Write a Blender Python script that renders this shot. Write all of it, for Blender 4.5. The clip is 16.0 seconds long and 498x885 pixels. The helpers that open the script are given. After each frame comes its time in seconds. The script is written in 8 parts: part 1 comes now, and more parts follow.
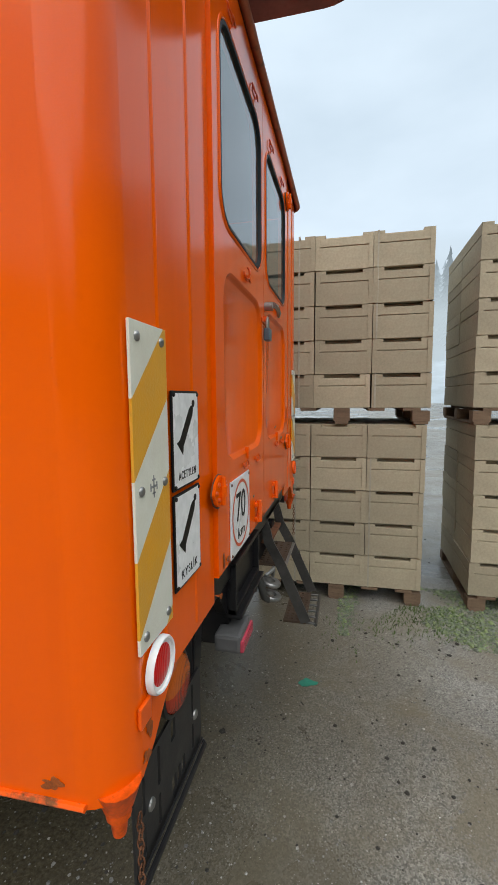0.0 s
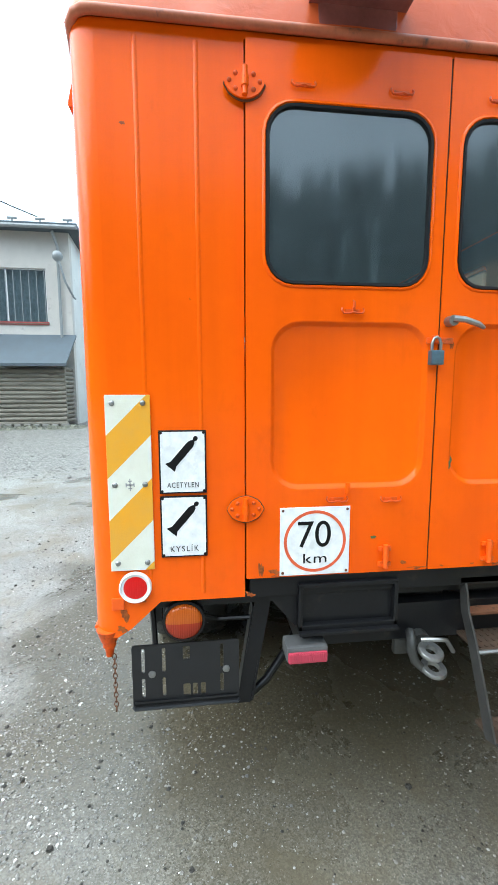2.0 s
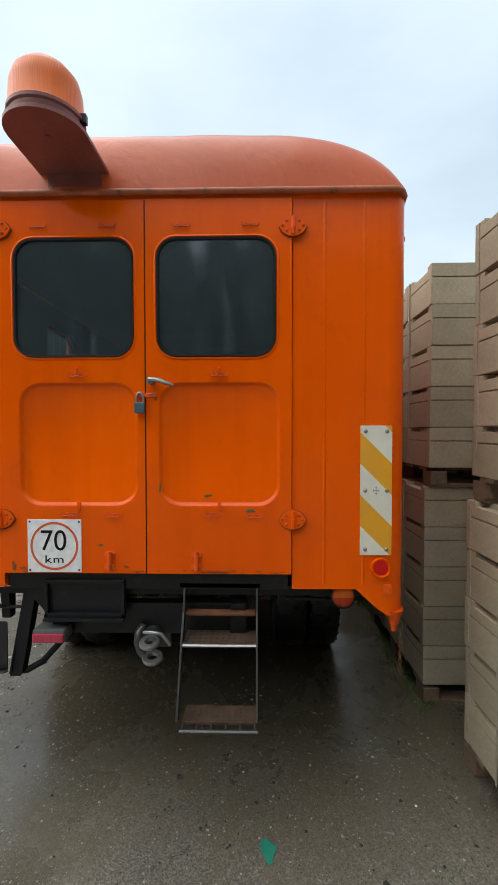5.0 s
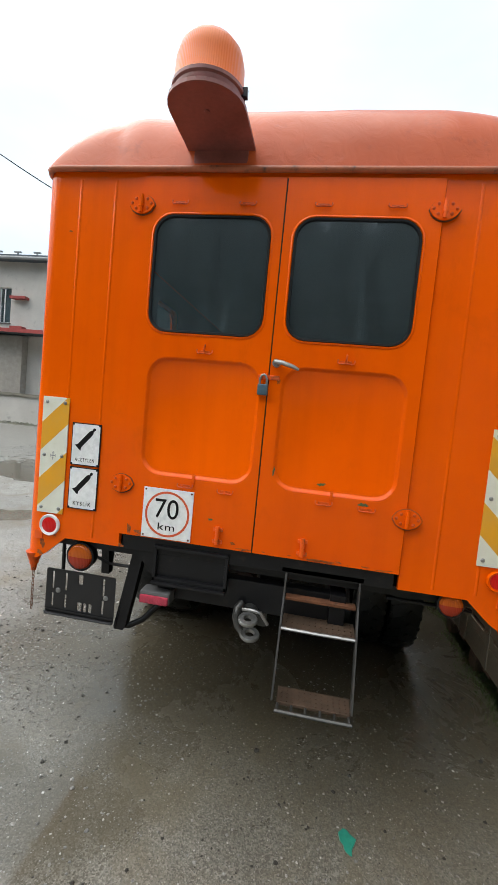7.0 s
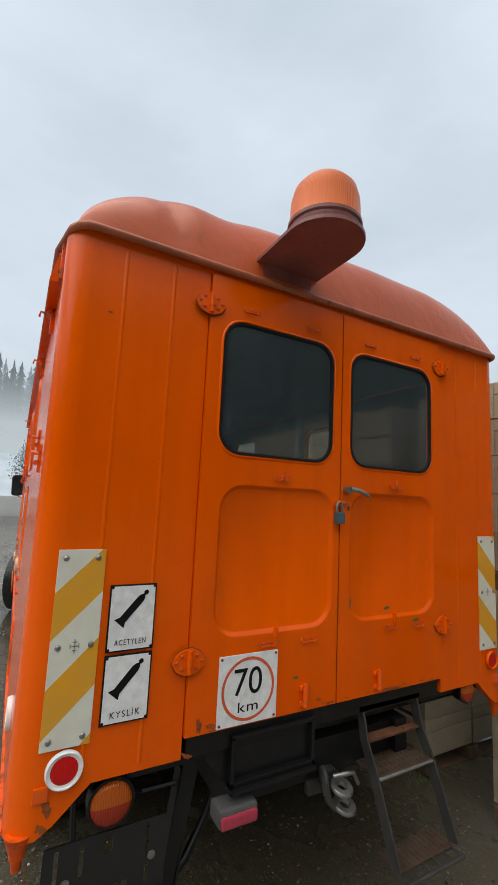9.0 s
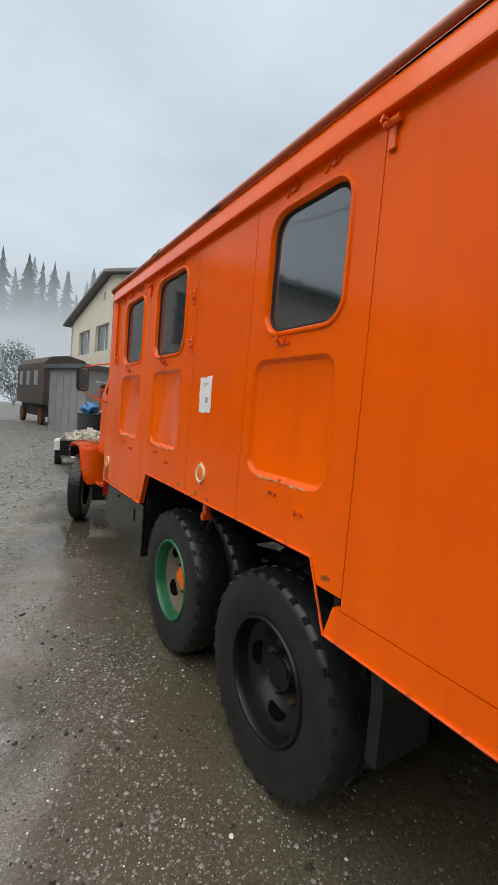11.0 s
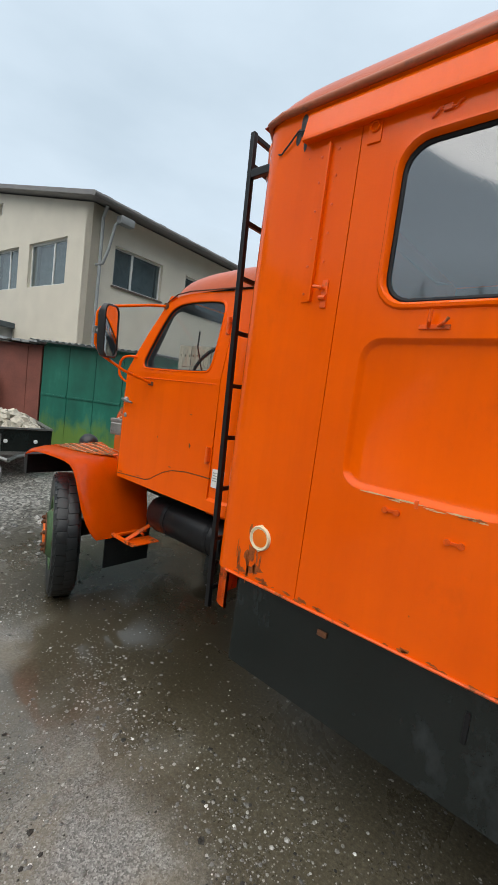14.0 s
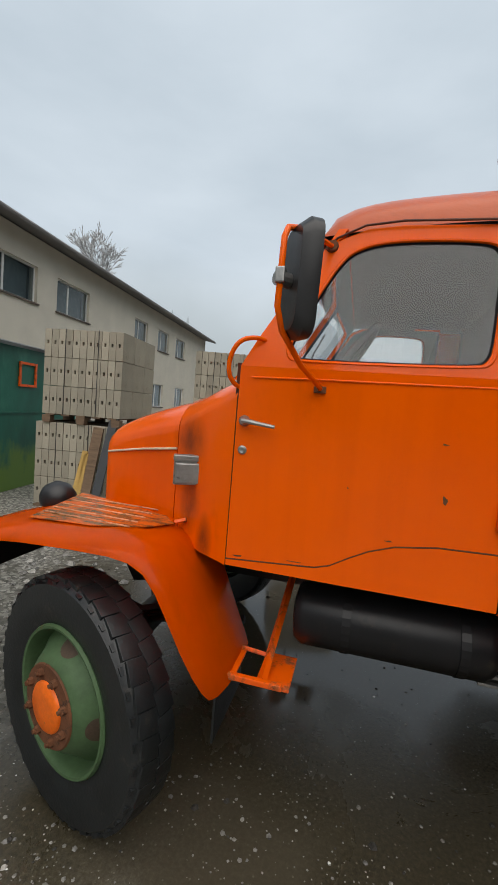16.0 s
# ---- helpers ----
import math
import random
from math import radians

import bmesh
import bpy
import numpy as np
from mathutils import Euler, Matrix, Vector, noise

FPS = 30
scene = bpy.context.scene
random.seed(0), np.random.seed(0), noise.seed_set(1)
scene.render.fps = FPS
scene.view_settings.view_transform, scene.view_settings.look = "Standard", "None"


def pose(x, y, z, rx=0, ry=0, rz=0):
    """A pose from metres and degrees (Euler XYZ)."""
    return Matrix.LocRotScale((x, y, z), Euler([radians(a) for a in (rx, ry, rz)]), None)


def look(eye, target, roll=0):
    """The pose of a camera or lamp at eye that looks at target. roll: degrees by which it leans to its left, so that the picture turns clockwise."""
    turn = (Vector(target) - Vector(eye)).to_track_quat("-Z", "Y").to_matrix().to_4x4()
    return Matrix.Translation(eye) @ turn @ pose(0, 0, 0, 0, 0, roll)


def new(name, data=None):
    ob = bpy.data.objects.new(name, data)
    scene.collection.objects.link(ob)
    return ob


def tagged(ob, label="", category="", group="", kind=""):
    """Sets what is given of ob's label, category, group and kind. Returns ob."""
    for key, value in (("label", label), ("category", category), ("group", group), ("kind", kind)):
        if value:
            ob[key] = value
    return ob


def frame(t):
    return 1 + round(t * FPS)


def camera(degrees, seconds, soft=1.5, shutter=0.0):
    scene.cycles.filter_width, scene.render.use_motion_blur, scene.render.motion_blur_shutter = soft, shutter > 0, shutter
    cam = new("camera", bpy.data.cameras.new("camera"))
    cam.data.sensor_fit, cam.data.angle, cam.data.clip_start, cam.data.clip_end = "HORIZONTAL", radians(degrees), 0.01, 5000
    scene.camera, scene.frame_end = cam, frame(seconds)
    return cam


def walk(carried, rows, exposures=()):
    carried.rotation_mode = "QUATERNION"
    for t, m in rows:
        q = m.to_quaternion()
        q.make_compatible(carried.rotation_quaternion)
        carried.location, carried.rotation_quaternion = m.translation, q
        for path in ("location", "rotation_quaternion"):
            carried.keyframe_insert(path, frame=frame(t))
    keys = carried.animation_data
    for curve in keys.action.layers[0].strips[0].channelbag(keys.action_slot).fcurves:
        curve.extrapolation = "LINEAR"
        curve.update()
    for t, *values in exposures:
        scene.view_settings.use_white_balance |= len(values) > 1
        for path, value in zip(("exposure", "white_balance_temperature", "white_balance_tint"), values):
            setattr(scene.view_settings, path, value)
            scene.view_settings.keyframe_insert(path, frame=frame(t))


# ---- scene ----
from math import cos, pi, sin

cam = camera(60.9, 16.0)
PATH = [
    (0, (0.34, -1.677, 1.578), (-0.11, 0.26, 1.365), -0.4),
    (0.5, (0.702, -1.5, 1.59), (-0.473, 0.1, 1.352), 0.0),
    (1, (0.872, -1.22, 1.576), (-0.694, 0.0, 1.337), -0.0),
    (1.5, (1.034, -0.979, 1.619), (-0.8, -0.225, 1.363), -0.8),
    (2, (1.34, -0.784, 1.716), (-0.631, -0.547, 1.47), -0.1),
    (2.5, (1.688, -0.707, 1.74), (-0.3, -0.553, 1.59), 1.1),
    (3, (1.907, -0.583, 1.786), (-0.087, -0.442, 1.718), 0.4),
    (3.5, (2.035, -0.278, 1.78), (0.035, -0.253, 1.778), 0.5),
    (4, (2.032, -0.032, 1.759), (0.033, 0.032, 1.757), 0.2),
    (4.2, (1.973, 0.093, 1.735), (-0.025, 0.188, 1.733), -0.1),
    (6.3, (1.803, 0.707, 1.705), (-0.163, 0.375, 1.553), 0.1),
    (6.5, (1.837, 0.558, 1.702), (-0.133, 0.243, 1.556), 1.0),
    (7, (1.848, 0.235, 1.712), (-0.122, -0.08, 1.575), 5.5),
    (7.5, (1.749, -0.16, 1.769), (-0.238, -0.372, 1.676), 5.1),
    (8, (1.712, -0.513, 1.84), (-0.279, -0.333, 1.904), 5.8),
    (8.5, (1.639, -0.863, 1.914), (-0.254, -0.238, 2.075), 4.5),
    (9, (1.406, -1.196, 1.881), (-0.341, -0.258, 2.142), 2.8),
    (9.5, (1.142, -1.604, 1.784), (-0.51, -0.499, 2.016), 3.3),
    (9.6, (1.081, -1.679, 1.79), (-0.562, -0.556, 1.984), 3.2),
    (10, (0.82, -1.928, 1.734), (-0.861, -0.846, 1.751), 3.5),
    (10.2, (0.637, -2.001, 1.703), (-1.053, -0.935, 1.597), 3.7),
    (12.3, (-1.552, -2.316, 1.637), (-3.236, -1.248, 1.485), 5.5),
    (12.5, (-1.759, -2.344, 1.644), (-3.389, -1.196, 1.492), 5.7),
    (13, (-2.302, -2.358, 1.627), (-3.8, -1.045, 1.451), 6.5),
    (13.2, (-2.5, -2.374, 1.648), (-4.018, -1.088, 1.446), 5.7),
    (13.5, (-2.834, -2.418, 1.623), (-4.318, -1.094, 1.411), 6.7),
    (14, (-3.356, -2.484, 1.638), (-4.652, -0.976, 1.427), 7.4),
    (14.5, (-3.873, -2.45, 1.624), (-5.031, -0.832, 1.423), 6.3),
    (15, (-4.394, -2.477, 1.603), (-5.352, -0.727, 1.457), 5.7),
    (15.5, (-4.905, -2.441, 1.572), (-5.618, -0.577, 1.438), 5.6),
    (16, (-5.428, -2.328, 1.564), (-5.923, -0.397, 1.404), 4.6),
]
EXPO = [(0, 0.28, 6500, 10), (0.5, 0.7, 6350, 10), (1, 1.27, 5950, 5), (1.5, 1.5, 5800, 3), (2, 1.5, 5800, 4), (2.5, 1.1, 6150, 9), (3, 0.55, 6500, 10), (3.5, 0.28, 6450, 10), (4.2, 0.2, 6450, 10), (6.3, 0.75, 6500, 10), (7.5, 0.72, 6500, 10), (8.5, 0.25, 6650, 11), (9.5, 0.05, 6800, 13), (12.5, 0.08, 6600, 11), (13.5, 0.17, 6500, 10), (14.5, 0.2, 6500, 10), (15, 0.17, 6550, 11), (15.5, 0.06, 6750, 12), (16, -0.03, 6800, 12)]
walk(cam, [(t, look(eye, target, roll)) for t, eye, target, roll in PATH], EXPO)

# ---- light: low overcast, a broad soft glow from behind the viewer ----
world = bpy.data.worlds.new("overcast_sky")
scene.world = world
world.use_nodes = True
wn, wl = world.node_tree.nodes, world.node_tree.links
wn.clear()
SUN_EL, SUN_AZ = radians(60), radians(165)
sky = wn.new("ShaderNodeTexSky")
sky.sky_type, sky.sun_disc, sky.sun_elevation, sky.sun_rotation = "NISHITA", False, SUN_EL, SUN_AZ
sky.dust_density, sky.air_density = 4.0, 1.0
hsv = wn.new("ShaderNodeHueSaturation")
hsv.inputs["Saturation"].default_value, hsv.inputs["Value"].default_value = 0.25, 0.10
wl.new(sky.outputs[0], hsv.inputs["Color"])
tc = wn.new("ShaderNodeTexCoord")
mp = wn.new("ShaderNodeMapping")
mp.inputs["Scale"].default_value = (1, 1, 2.6)
wl.new(tc.outputs["Generated"], mp.inputs[0])
cn = wn.new("ShaderNodeTexNoise")
cn.inputs["Scale"].default_value, cn.inputs["Detail"].default_value, cn.inputs["Roughness"].default_value = 1.8, 5, 0.5
wl.new(mp.outputs[0], cn.inputs["Vector"])
cr = wn.new("ShaderNodeValToRGB")
cr.color_ramp.elements[0].position, cr.color_ramp.elements[1].position = 0.3, 0.72
cr.color_ramp.elements[0].color = (0.55, 0.675, 0.785, 1)
cr.color_ramp.elements[1].color = (0.74, 0.87, 0.985, 1)
wl.new(cn.outputs["Fac"], cr.inputs[0])
mx = wn.new("ShaderNodeMixRGB")
mx.inputs[0].default_value = 0.86
wl.new(hsv.outputs[0], mx.inputs[1])
wl.new(cr.outputs[0], mx.inputs[2])
bg = wn.new("ShaderNodeBackground")
bg.inputs["Strength"].default_value = 1.0
wl.new(mx.outputs[0], bg.inputs[0])
wo = wn.new("ShaderNodeOutputWorld")
wl.new(bg.outputs[0], wo.inputs[0])
sun = new("sun", bpy.data.lights.new("sun", "SUN"))
sun.data.energy, sun.data.angle, sun.data.color = 2.35, radians(80), (1.0, 0.95, 0.88)
sun.matrix_basis = look((0, 0, 0), (-cos(SUN_EL) * 0.26, cos(SUN_EL) * 0.966, -sin(SUN_EL)))


# ---- materials ----
def nodes(name):
    m = bpy.data.materials.new(name)
    m.use_nodes = True
    n, l = m.node_tree.nodes, m.node_tree.links
    return m, n, l, n["Principled BSDF"]


def ramp(n, l, src, stops, smooth=False):
    r = n.new("ShaderNodeValToRGB")
    e = r.color_ramp.elements
    while len(e) < len(stops):
        e.new(0.5)
    for i, (p, c) in enumerate(stops):
        e[i].position = p
        e[i].color = (*c, 1) if len(c) == 3 else c
    l.new(src, r.inputs[0])
    return r.outputs[0]


def grey(v):
    return (v, v, v)


def tex(n, l, scale, detail=4, rough=0.55, stretch=None, kind="Object", dist=0.0):
    t = n.new("ShaderNodeTexCoord")
    src = t.outputs[kind]
    if stretch:
        m = n.new("ShaderNodeMapping")
        m.inputs["Scale"].default_value = stretch
        l.new(src, m.inputs[0])
        src = m.outputs[0]
    q = n.new("ShaderNodeTexNoise")
    q.inputs["Scale"].default_value, q.inputs["Detail"].default_value = scale, detail
    q.inputs["Roughness"].default_value, q.inputs["Distortion"].default_value = rough, dist
    l.new(src, q.inputs["Vector"])
    return q.outputs["Fac"]


def mix(n, l, fac, a, b, mode="MIX"):
    m = n.new("ShaderNodeMixRGB")
    m.blend_type = mode
    for i, v in ((0, fac), (1, a), (2, b)):
        if isinstance(v, (int, float)):
            m.inputs[i].default_value = v if i == 0 else (v, v, v, 1)
        elif isinstance(v, tuple):
            m.inputs[i].default_value = (*v, 1)
        else:
            l.new(v, m.inputs[i])
    return m.outputs[0]


def bump(n, l, p, height, dist=0.002, strength=0.5):
    b = n.new("ShaderNodeBump")
    b.inputs["Distance"].default_value, b.inputs["Strength"].default_value = dist, strength
    l.new(height, b.inputs["Height"])
    l.new(b.outputs[0], p.inputs["Normal"])


def plain(name, col, rough=0.5, metal=0.0, var=0.25, scale=6.0, fine=60.0, bd=0.001, spec=0.5, dirt=None, dirt_at=0.6, stretch=None, island=False):
    """Colour with broad and fine variation, fine relief and, if given, stains of a second colour."""
    m, n, l, p = nodes(name)
    a, b = tex(n, l, scale, 5, 0.6, stretch), tex(n, l, fine, 3, 0.6)
    base = ramp(n, l, a, [(0.3, tuple(c * (1 - var) for c in col)), (0.7, tuple(min(1, c * (1 + var)) for c in col))])
    base = mix(n, l, 0.25, base, ramp(n, l, b, [(0.3, tuple(c * 0.6 for c in col)), (0.7, tuple(min(1, c * 1.3) for c in col))]))
    if dirt:
        d = ramp(n, l, tex(n, l, scale * 2.3, 6, 0.7, stretch), [(dirt_at, grey(0)), (min(1, dirt_at + 0.12), grey(1))])
        base = mix(n, l, d, base, dirt)
    if island:
        o = n.new("ShaderNodeObjectInfo")
        base = mix(n, l, 1.0, base, ramp(n, l, o.outputs["Random"], [(0, grey(0.82)), (1, grey(1.12))]), "MULTIPLY")
    l.new(base, p.inputs["Base Color"])
    l.new(ramp(n, l, a, [(0.2, grey(max(0.02, rough * 0.75))), (0.8, grey(min(1, rough * 1.25)))]), p.inputs["Roughness"])
    p.inputs["Metallic"].default_value = metal
    p.inputs["Specular IOR Level"].default_value = spec
    bump(n, l, p, b, bd)
    return m


def orange_paint(name="orange_enamel", soot=None):
    """Brushed-on orange enamel: broad fading, vertical runs, small chips down to primer and rust; soot: centres of sooty stains."""
    m, n, l, p = nodes(name)
    a = tex(n, l, 1.3, 4, 0.5)
    runs = tex(n, l, 9, 4, 0.6, (1, 1, 0.06))
    base = ramp(n, l, a, [(0.3, (0.80, 0.096, 0.0)), (0.7, (0.92, 0.124, 0.0))])
    base = mix(n, l, ramp(n, l, runs, [(0.45, grey(0)), (0.8, grey(0.24))]), base, (0.56, 0.062, 0.002))
    # rubbed and dirtied areas
    base = mix(n, l, ramp(n, l, tex(n, l, 4.5, 7, 0.72, (1, 1, 0.6), dist=0.3), [(0.58, grey(0)), (0.76, grey(0.28))]), base, (0.50, 0.072, 0.006))
    spots = ramp(n, l, tex(n, l, 34, 3, 0.7), [(0.735, grey(0)), (0.75, grey(1))])
    where = ramp(n, l, tex(n, l, 2.1, 3, 0.6), [(0.55, grey(0)), (0.68, grey(1))])
    chips = mix(n, l, 1.0, spots, where, "MULTIPLY")
    base = mix(n, l, chips, base, (0.09, 0.055, 0.03))
    for centre, size in soot or ():
        geo = n.new("ShaderNodeNewGeometry")
        off = n.new("ShaderNodeVectorMath")
        off.operation = "SUBTRACT"
        l.new(geo.outputs["Position"], off.inputs[0])
        off.inputs[1].default_value = centre
        fit_ = n.new("ShaderNodeVectorMath")
        fit_.operation = "DIVIDE"
        l.new(off.outputs[0], fit_.inputs[0])
        fit_.inputs[1].default_value = size
        far = n.new("ShaderNodeVectorMath")
        far.operation = "LENGTH"
        l.new(fit_.outputs[0], far.inputs[0])
        near_ = ramp(n, l, far.outputs["Value"], [(0.25, grey(0.75)), (1.0, grey(0))])
        cloud = ramp(n, l, tex(n, l, 14, 5, 0.7, (1, 1, 0.5)), [(0.25, grey(0.35)), (0.65, grey(1))])
        base = mix(n, l, mix(n, l, 1.0, near_, cloud, "MULTIPLY"), base, (0.045, 0.020, 0.010))
    l.new(base, p.inputs["Base Color"])
    l.new(ramp(n, l, tex(n, l, 3.0, 5, 0.6), [(0.25, grey(0.11)), (0.75, grey(0.21))]), p.inputs["Roughness"])
    p.inputs["Specular IOR Level"].default_value = 0.2
    brush = tex(n, l, 26, 3, 0.5, (1, 1, 0.15))
    wave = tex(n, l, 2.2, 2, 0.4)
    h = mix(n, l, 0.85, brush, wave)
    bump(n, l, p, h, 0.006, 0.35)
    return m


def faded_paint():
    """The same enamel, chalked by weather on the roof."""
    m, n, l, p = nodes("chalked_orange")
    base = ramp(n, l, tex(n, l, 1.7, 5, 0.6), [(0.3, (0.45, 0.078, 0.017)), (0.7, (0.57, 0.110, 0.030))])
    stain = ramp(n, l, tex(n, l, 5, 6, 0.7), [(0.58, grey(0)), (0.72, grey(0.6))])
    base = mix(n, l, stain, base, (0.28, 0.062, 0.03))
    l.new(base, p.inputs["Base Color"])
    p.inputs["Roughness"].default_value = 0.30
    p.inputs["Specular IOR Level"].default_value = 0.38
    bump(n, l, p, mix(n, l, 0.5, tex(n, l, 3.5, 3, 0.5), tex(n, l, 11, 4, 0.55, dist=1.2)), 0.011, 0.5)
    return m


def rusty_orange():
    m, n, l, p = nodes("orange_enamel_rusted")
    r = ramp(n, l, tex(n, l, 11, 7, 0.72), [(0.53, grey(0)), (0.64, grey(1))])
    base = mix(n, l, r, (0.82, 0.10, 0.0), ramp(n, l, tex(n, l, 40, 4, 0.7), [(0.3, (0.10, 0.035, 0.012)), (0.7, (0.30, 0.10, 0.025))]))
    l.new(base, p.inputs["Base Color"])
    l.new(mix(n, l, r, 0.35, 0.85), p.inputs["Roughness"])
    bump(n, l, p, r, 0.002, 0.6)
    return m


def glass(name, tint, gloss=0.04, ior=1.5, film=0.0):
    m = bpy.data.materials.new(name)
    m.use_nodes = True
    n, l = m.node_tree.nodes, m.node_tree.links
    n.clear()
    t = n.new("ShaderNodeBsdfTransparent")
    t.inputs[0].default_value = (*tint, 1)
    g = n.new("ShaderNodeBsdfGlossy")
    g.inputs["Roughness"].default_value = gloss
    lw = n.new("ShaderNodeLayerWeight")
    lw.inputs[0].default_value = 0.5
    pw = n.new("ShaderNodeMath")
    pw.operation = "POWER"
    l.new(lw.outputs["Facing"], pw.inputs[0])
    pw.inputs[1].default_value = 4.0
    f = n.new("ShaderNodeMath")
    f.operation = "MULTIPLY_ADD"
    f0 = ((ior - 1) / (ior + 1)) ** 2
    l.new(pw.outputs[0], f.inputs[0])
    f.inputs[1].default_value, f.inputs[2].default_value = 1 - f0, f0
    s = n.new("ShaderNodeMixShader")
    o = n.new("ShaderNodeOutputMaterial")
    l.new(f.outputs[0], s.inputs[0])
    l.new(t.outputs[0], s.inputs[1])
    l.new(g.outputs[0], s.inputs[2])
    if film:
        # a thin film of dried dirt and rain marks, tinted bluish for reflected sky
        d = n.new("ShaderNodeBsdfDiffuse")
        d.inputs[0].default_value = (0.30, 0.41, 0.45, 1)
        f2 = n.new("ShaderNodeMixShader")
        streak = ramp(n, l, tex(n, l, 16, 5, 0.65, (1, 1, 0.25)), [(0.3, grey(film * 0.55)), (0.62, grey(film * 1.1)), (0.80, grey(film * 2.6))])
        l.new(streak, f2.inputs[0])
        l.new(s.outputs[0], f2.inputs[1])
        l.new(d.outputs[0], f2.inputs[2])
        s = f2
    l.new(s.outputs[0], o.inputs[0])
    return m


def lens_mat(name, col, rough=0.12, spec=0.3):
    m, n, l, p = nodes(name)
    p.inputs["Base Color"].default_value = (*col, 1)
    p.inputs["Roughness"].default_value = rough
    p.inputs["Specular IOR Level"].default_value = spec
    p.inputs["Coat Weight"].default_value = 0.08 if spec > 0.2 else 0.0
    t = n.new("ShaderNodeTexCoord")
    w = n.new("ShaderNodeTexWave")
    w.inputs["Scale"].default_value = 42
    w.bands_direction = "Y"
    l.new(t.outputs["Object"], w.inputs["Vector"])
    bump(n, l, p, w.outputs["Fac"], 0.002, 0.5)
    return m


def ground_mat():
    """Old wet asphalt: fine chippings, worn and dirty patches, and smooth wet hollows."""
    m, n, l, p = nodes("wet_asphalt")
    grit = n.new("ShaderNodeTexVoronoi")
    grit.inputs["Scale"].default_value = 175
    t = n.new("ShaderNodeTexCoord")
    l.new(t.outputs["Object"], grit.inputs["Vector"])
    stones = ramp(n, l, grit.outputs["Color"], [(0.22, (0.13, 0.128, 0.124)), (0.42, (0.215, 0.213, 0.207)), (0.58, (0.275, 0.272, 0.264)), (0.72, (0.335, 0.332, 0.323)), (0.85, (0.42, 0.416, 0.405))])
    broad = tex(n, l, 0.55, 6, 0.62)
    dirt = tex(n, l, 1.7, 7, 0.7, dist=0.6)
    # larger pieces of aggregate showing through, some pale, some dark
    agg = n.new("ShaderNodeTexVoronoi")
    agg.inputs["Scale"].default_value = 95
    l.new(t.outputs["Object"], agg.inputs["Vector"])
    core = ramp(n, l, agg.outputs["Distance"], [(0.30, grey(1)), (0.42, grey(0))])
    pick = ramp(n, l, agg.outputs["Color"], [(0.60, grey(0)), (0.66, grey(0.8))])
    tone = ramp(n, l, agg.outputs["Color"], [(0.64, (0.035, 0.034, 0.032)), (0.72, (0.12, 0.115, 0.105)), (0.82, (0.28, 0.275, 0.265)), (0.93, (0.50, 0.49, 0.47))])
    stones = mix(n, l, mix(n, l, 1.0, core, pick, "MULTIPLY"), stones, tone)
    base = mix(n, l, 1.0, stones, ramp(n, l, broad, [(0.3, grey(0.58)), (0.7, grey(1.18))]), "MULTIPLY")
    base = mix(n, l, ramp(n, l, dirt, [(0.44, grey(0)), (0.62, grey(0.7))]), base, (0.165, 0.142, 0.100))
    # trodden brown mud along the parked truck, with ragged edges; darkened further for the shade under it
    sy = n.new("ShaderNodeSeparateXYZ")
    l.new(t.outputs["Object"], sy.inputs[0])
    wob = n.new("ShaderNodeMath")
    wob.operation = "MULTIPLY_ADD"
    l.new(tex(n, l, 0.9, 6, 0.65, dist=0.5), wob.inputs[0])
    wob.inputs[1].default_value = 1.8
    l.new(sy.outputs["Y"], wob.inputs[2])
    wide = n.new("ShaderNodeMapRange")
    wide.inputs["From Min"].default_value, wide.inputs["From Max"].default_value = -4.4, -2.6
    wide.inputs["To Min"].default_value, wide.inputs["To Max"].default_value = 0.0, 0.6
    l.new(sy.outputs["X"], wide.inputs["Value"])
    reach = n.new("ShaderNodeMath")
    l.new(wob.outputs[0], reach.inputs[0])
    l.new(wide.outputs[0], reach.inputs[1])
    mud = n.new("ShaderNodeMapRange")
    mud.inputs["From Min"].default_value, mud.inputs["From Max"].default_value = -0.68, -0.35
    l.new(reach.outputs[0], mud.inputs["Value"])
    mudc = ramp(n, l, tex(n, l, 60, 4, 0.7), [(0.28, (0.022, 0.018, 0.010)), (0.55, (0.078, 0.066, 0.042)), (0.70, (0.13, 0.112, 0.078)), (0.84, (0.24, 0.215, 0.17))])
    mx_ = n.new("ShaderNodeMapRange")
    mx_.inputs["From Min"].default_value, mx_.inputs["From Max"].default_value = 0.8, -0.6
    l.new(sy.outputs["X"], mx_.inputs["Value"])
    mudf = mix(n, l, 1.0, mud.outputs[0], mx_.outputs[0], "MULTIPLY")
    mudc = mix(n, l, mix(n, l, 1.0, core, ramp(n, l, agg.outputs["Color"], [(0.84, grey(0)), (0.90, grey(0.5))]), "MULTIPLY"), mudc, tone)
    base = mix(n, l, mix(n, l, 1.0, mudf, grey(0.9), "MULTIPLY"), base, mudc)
    # asphalt behind the truck, multiplied by 0.96, with a ragged edge
    tail_zone = n.new("ShaderNodeMapRange")
    tail_zone.inputs["From Min"].default_value, tail_zone.inputs["From Max"].default_value = -1.0, 0.2
    l.new(wob.outputs[0], tail_zone.inputs["Value"])
    back = n.new("ShaderNodeMapRange")
    back.inputs["From Min"].default_value, back.inputs["From Max"].default_value = -0.7, 0.1
    l.new(sy.outputs["X"], back.inputs["Value"])
    base = mix(n, l, mix(n, l, 1.0, tail_zone.outputs[0], back.outputs[0], "MULTIPLY"), base, mix(n, l, 1.0, base, (0.96, 0.96, 0.96), "MULTIPLY"))
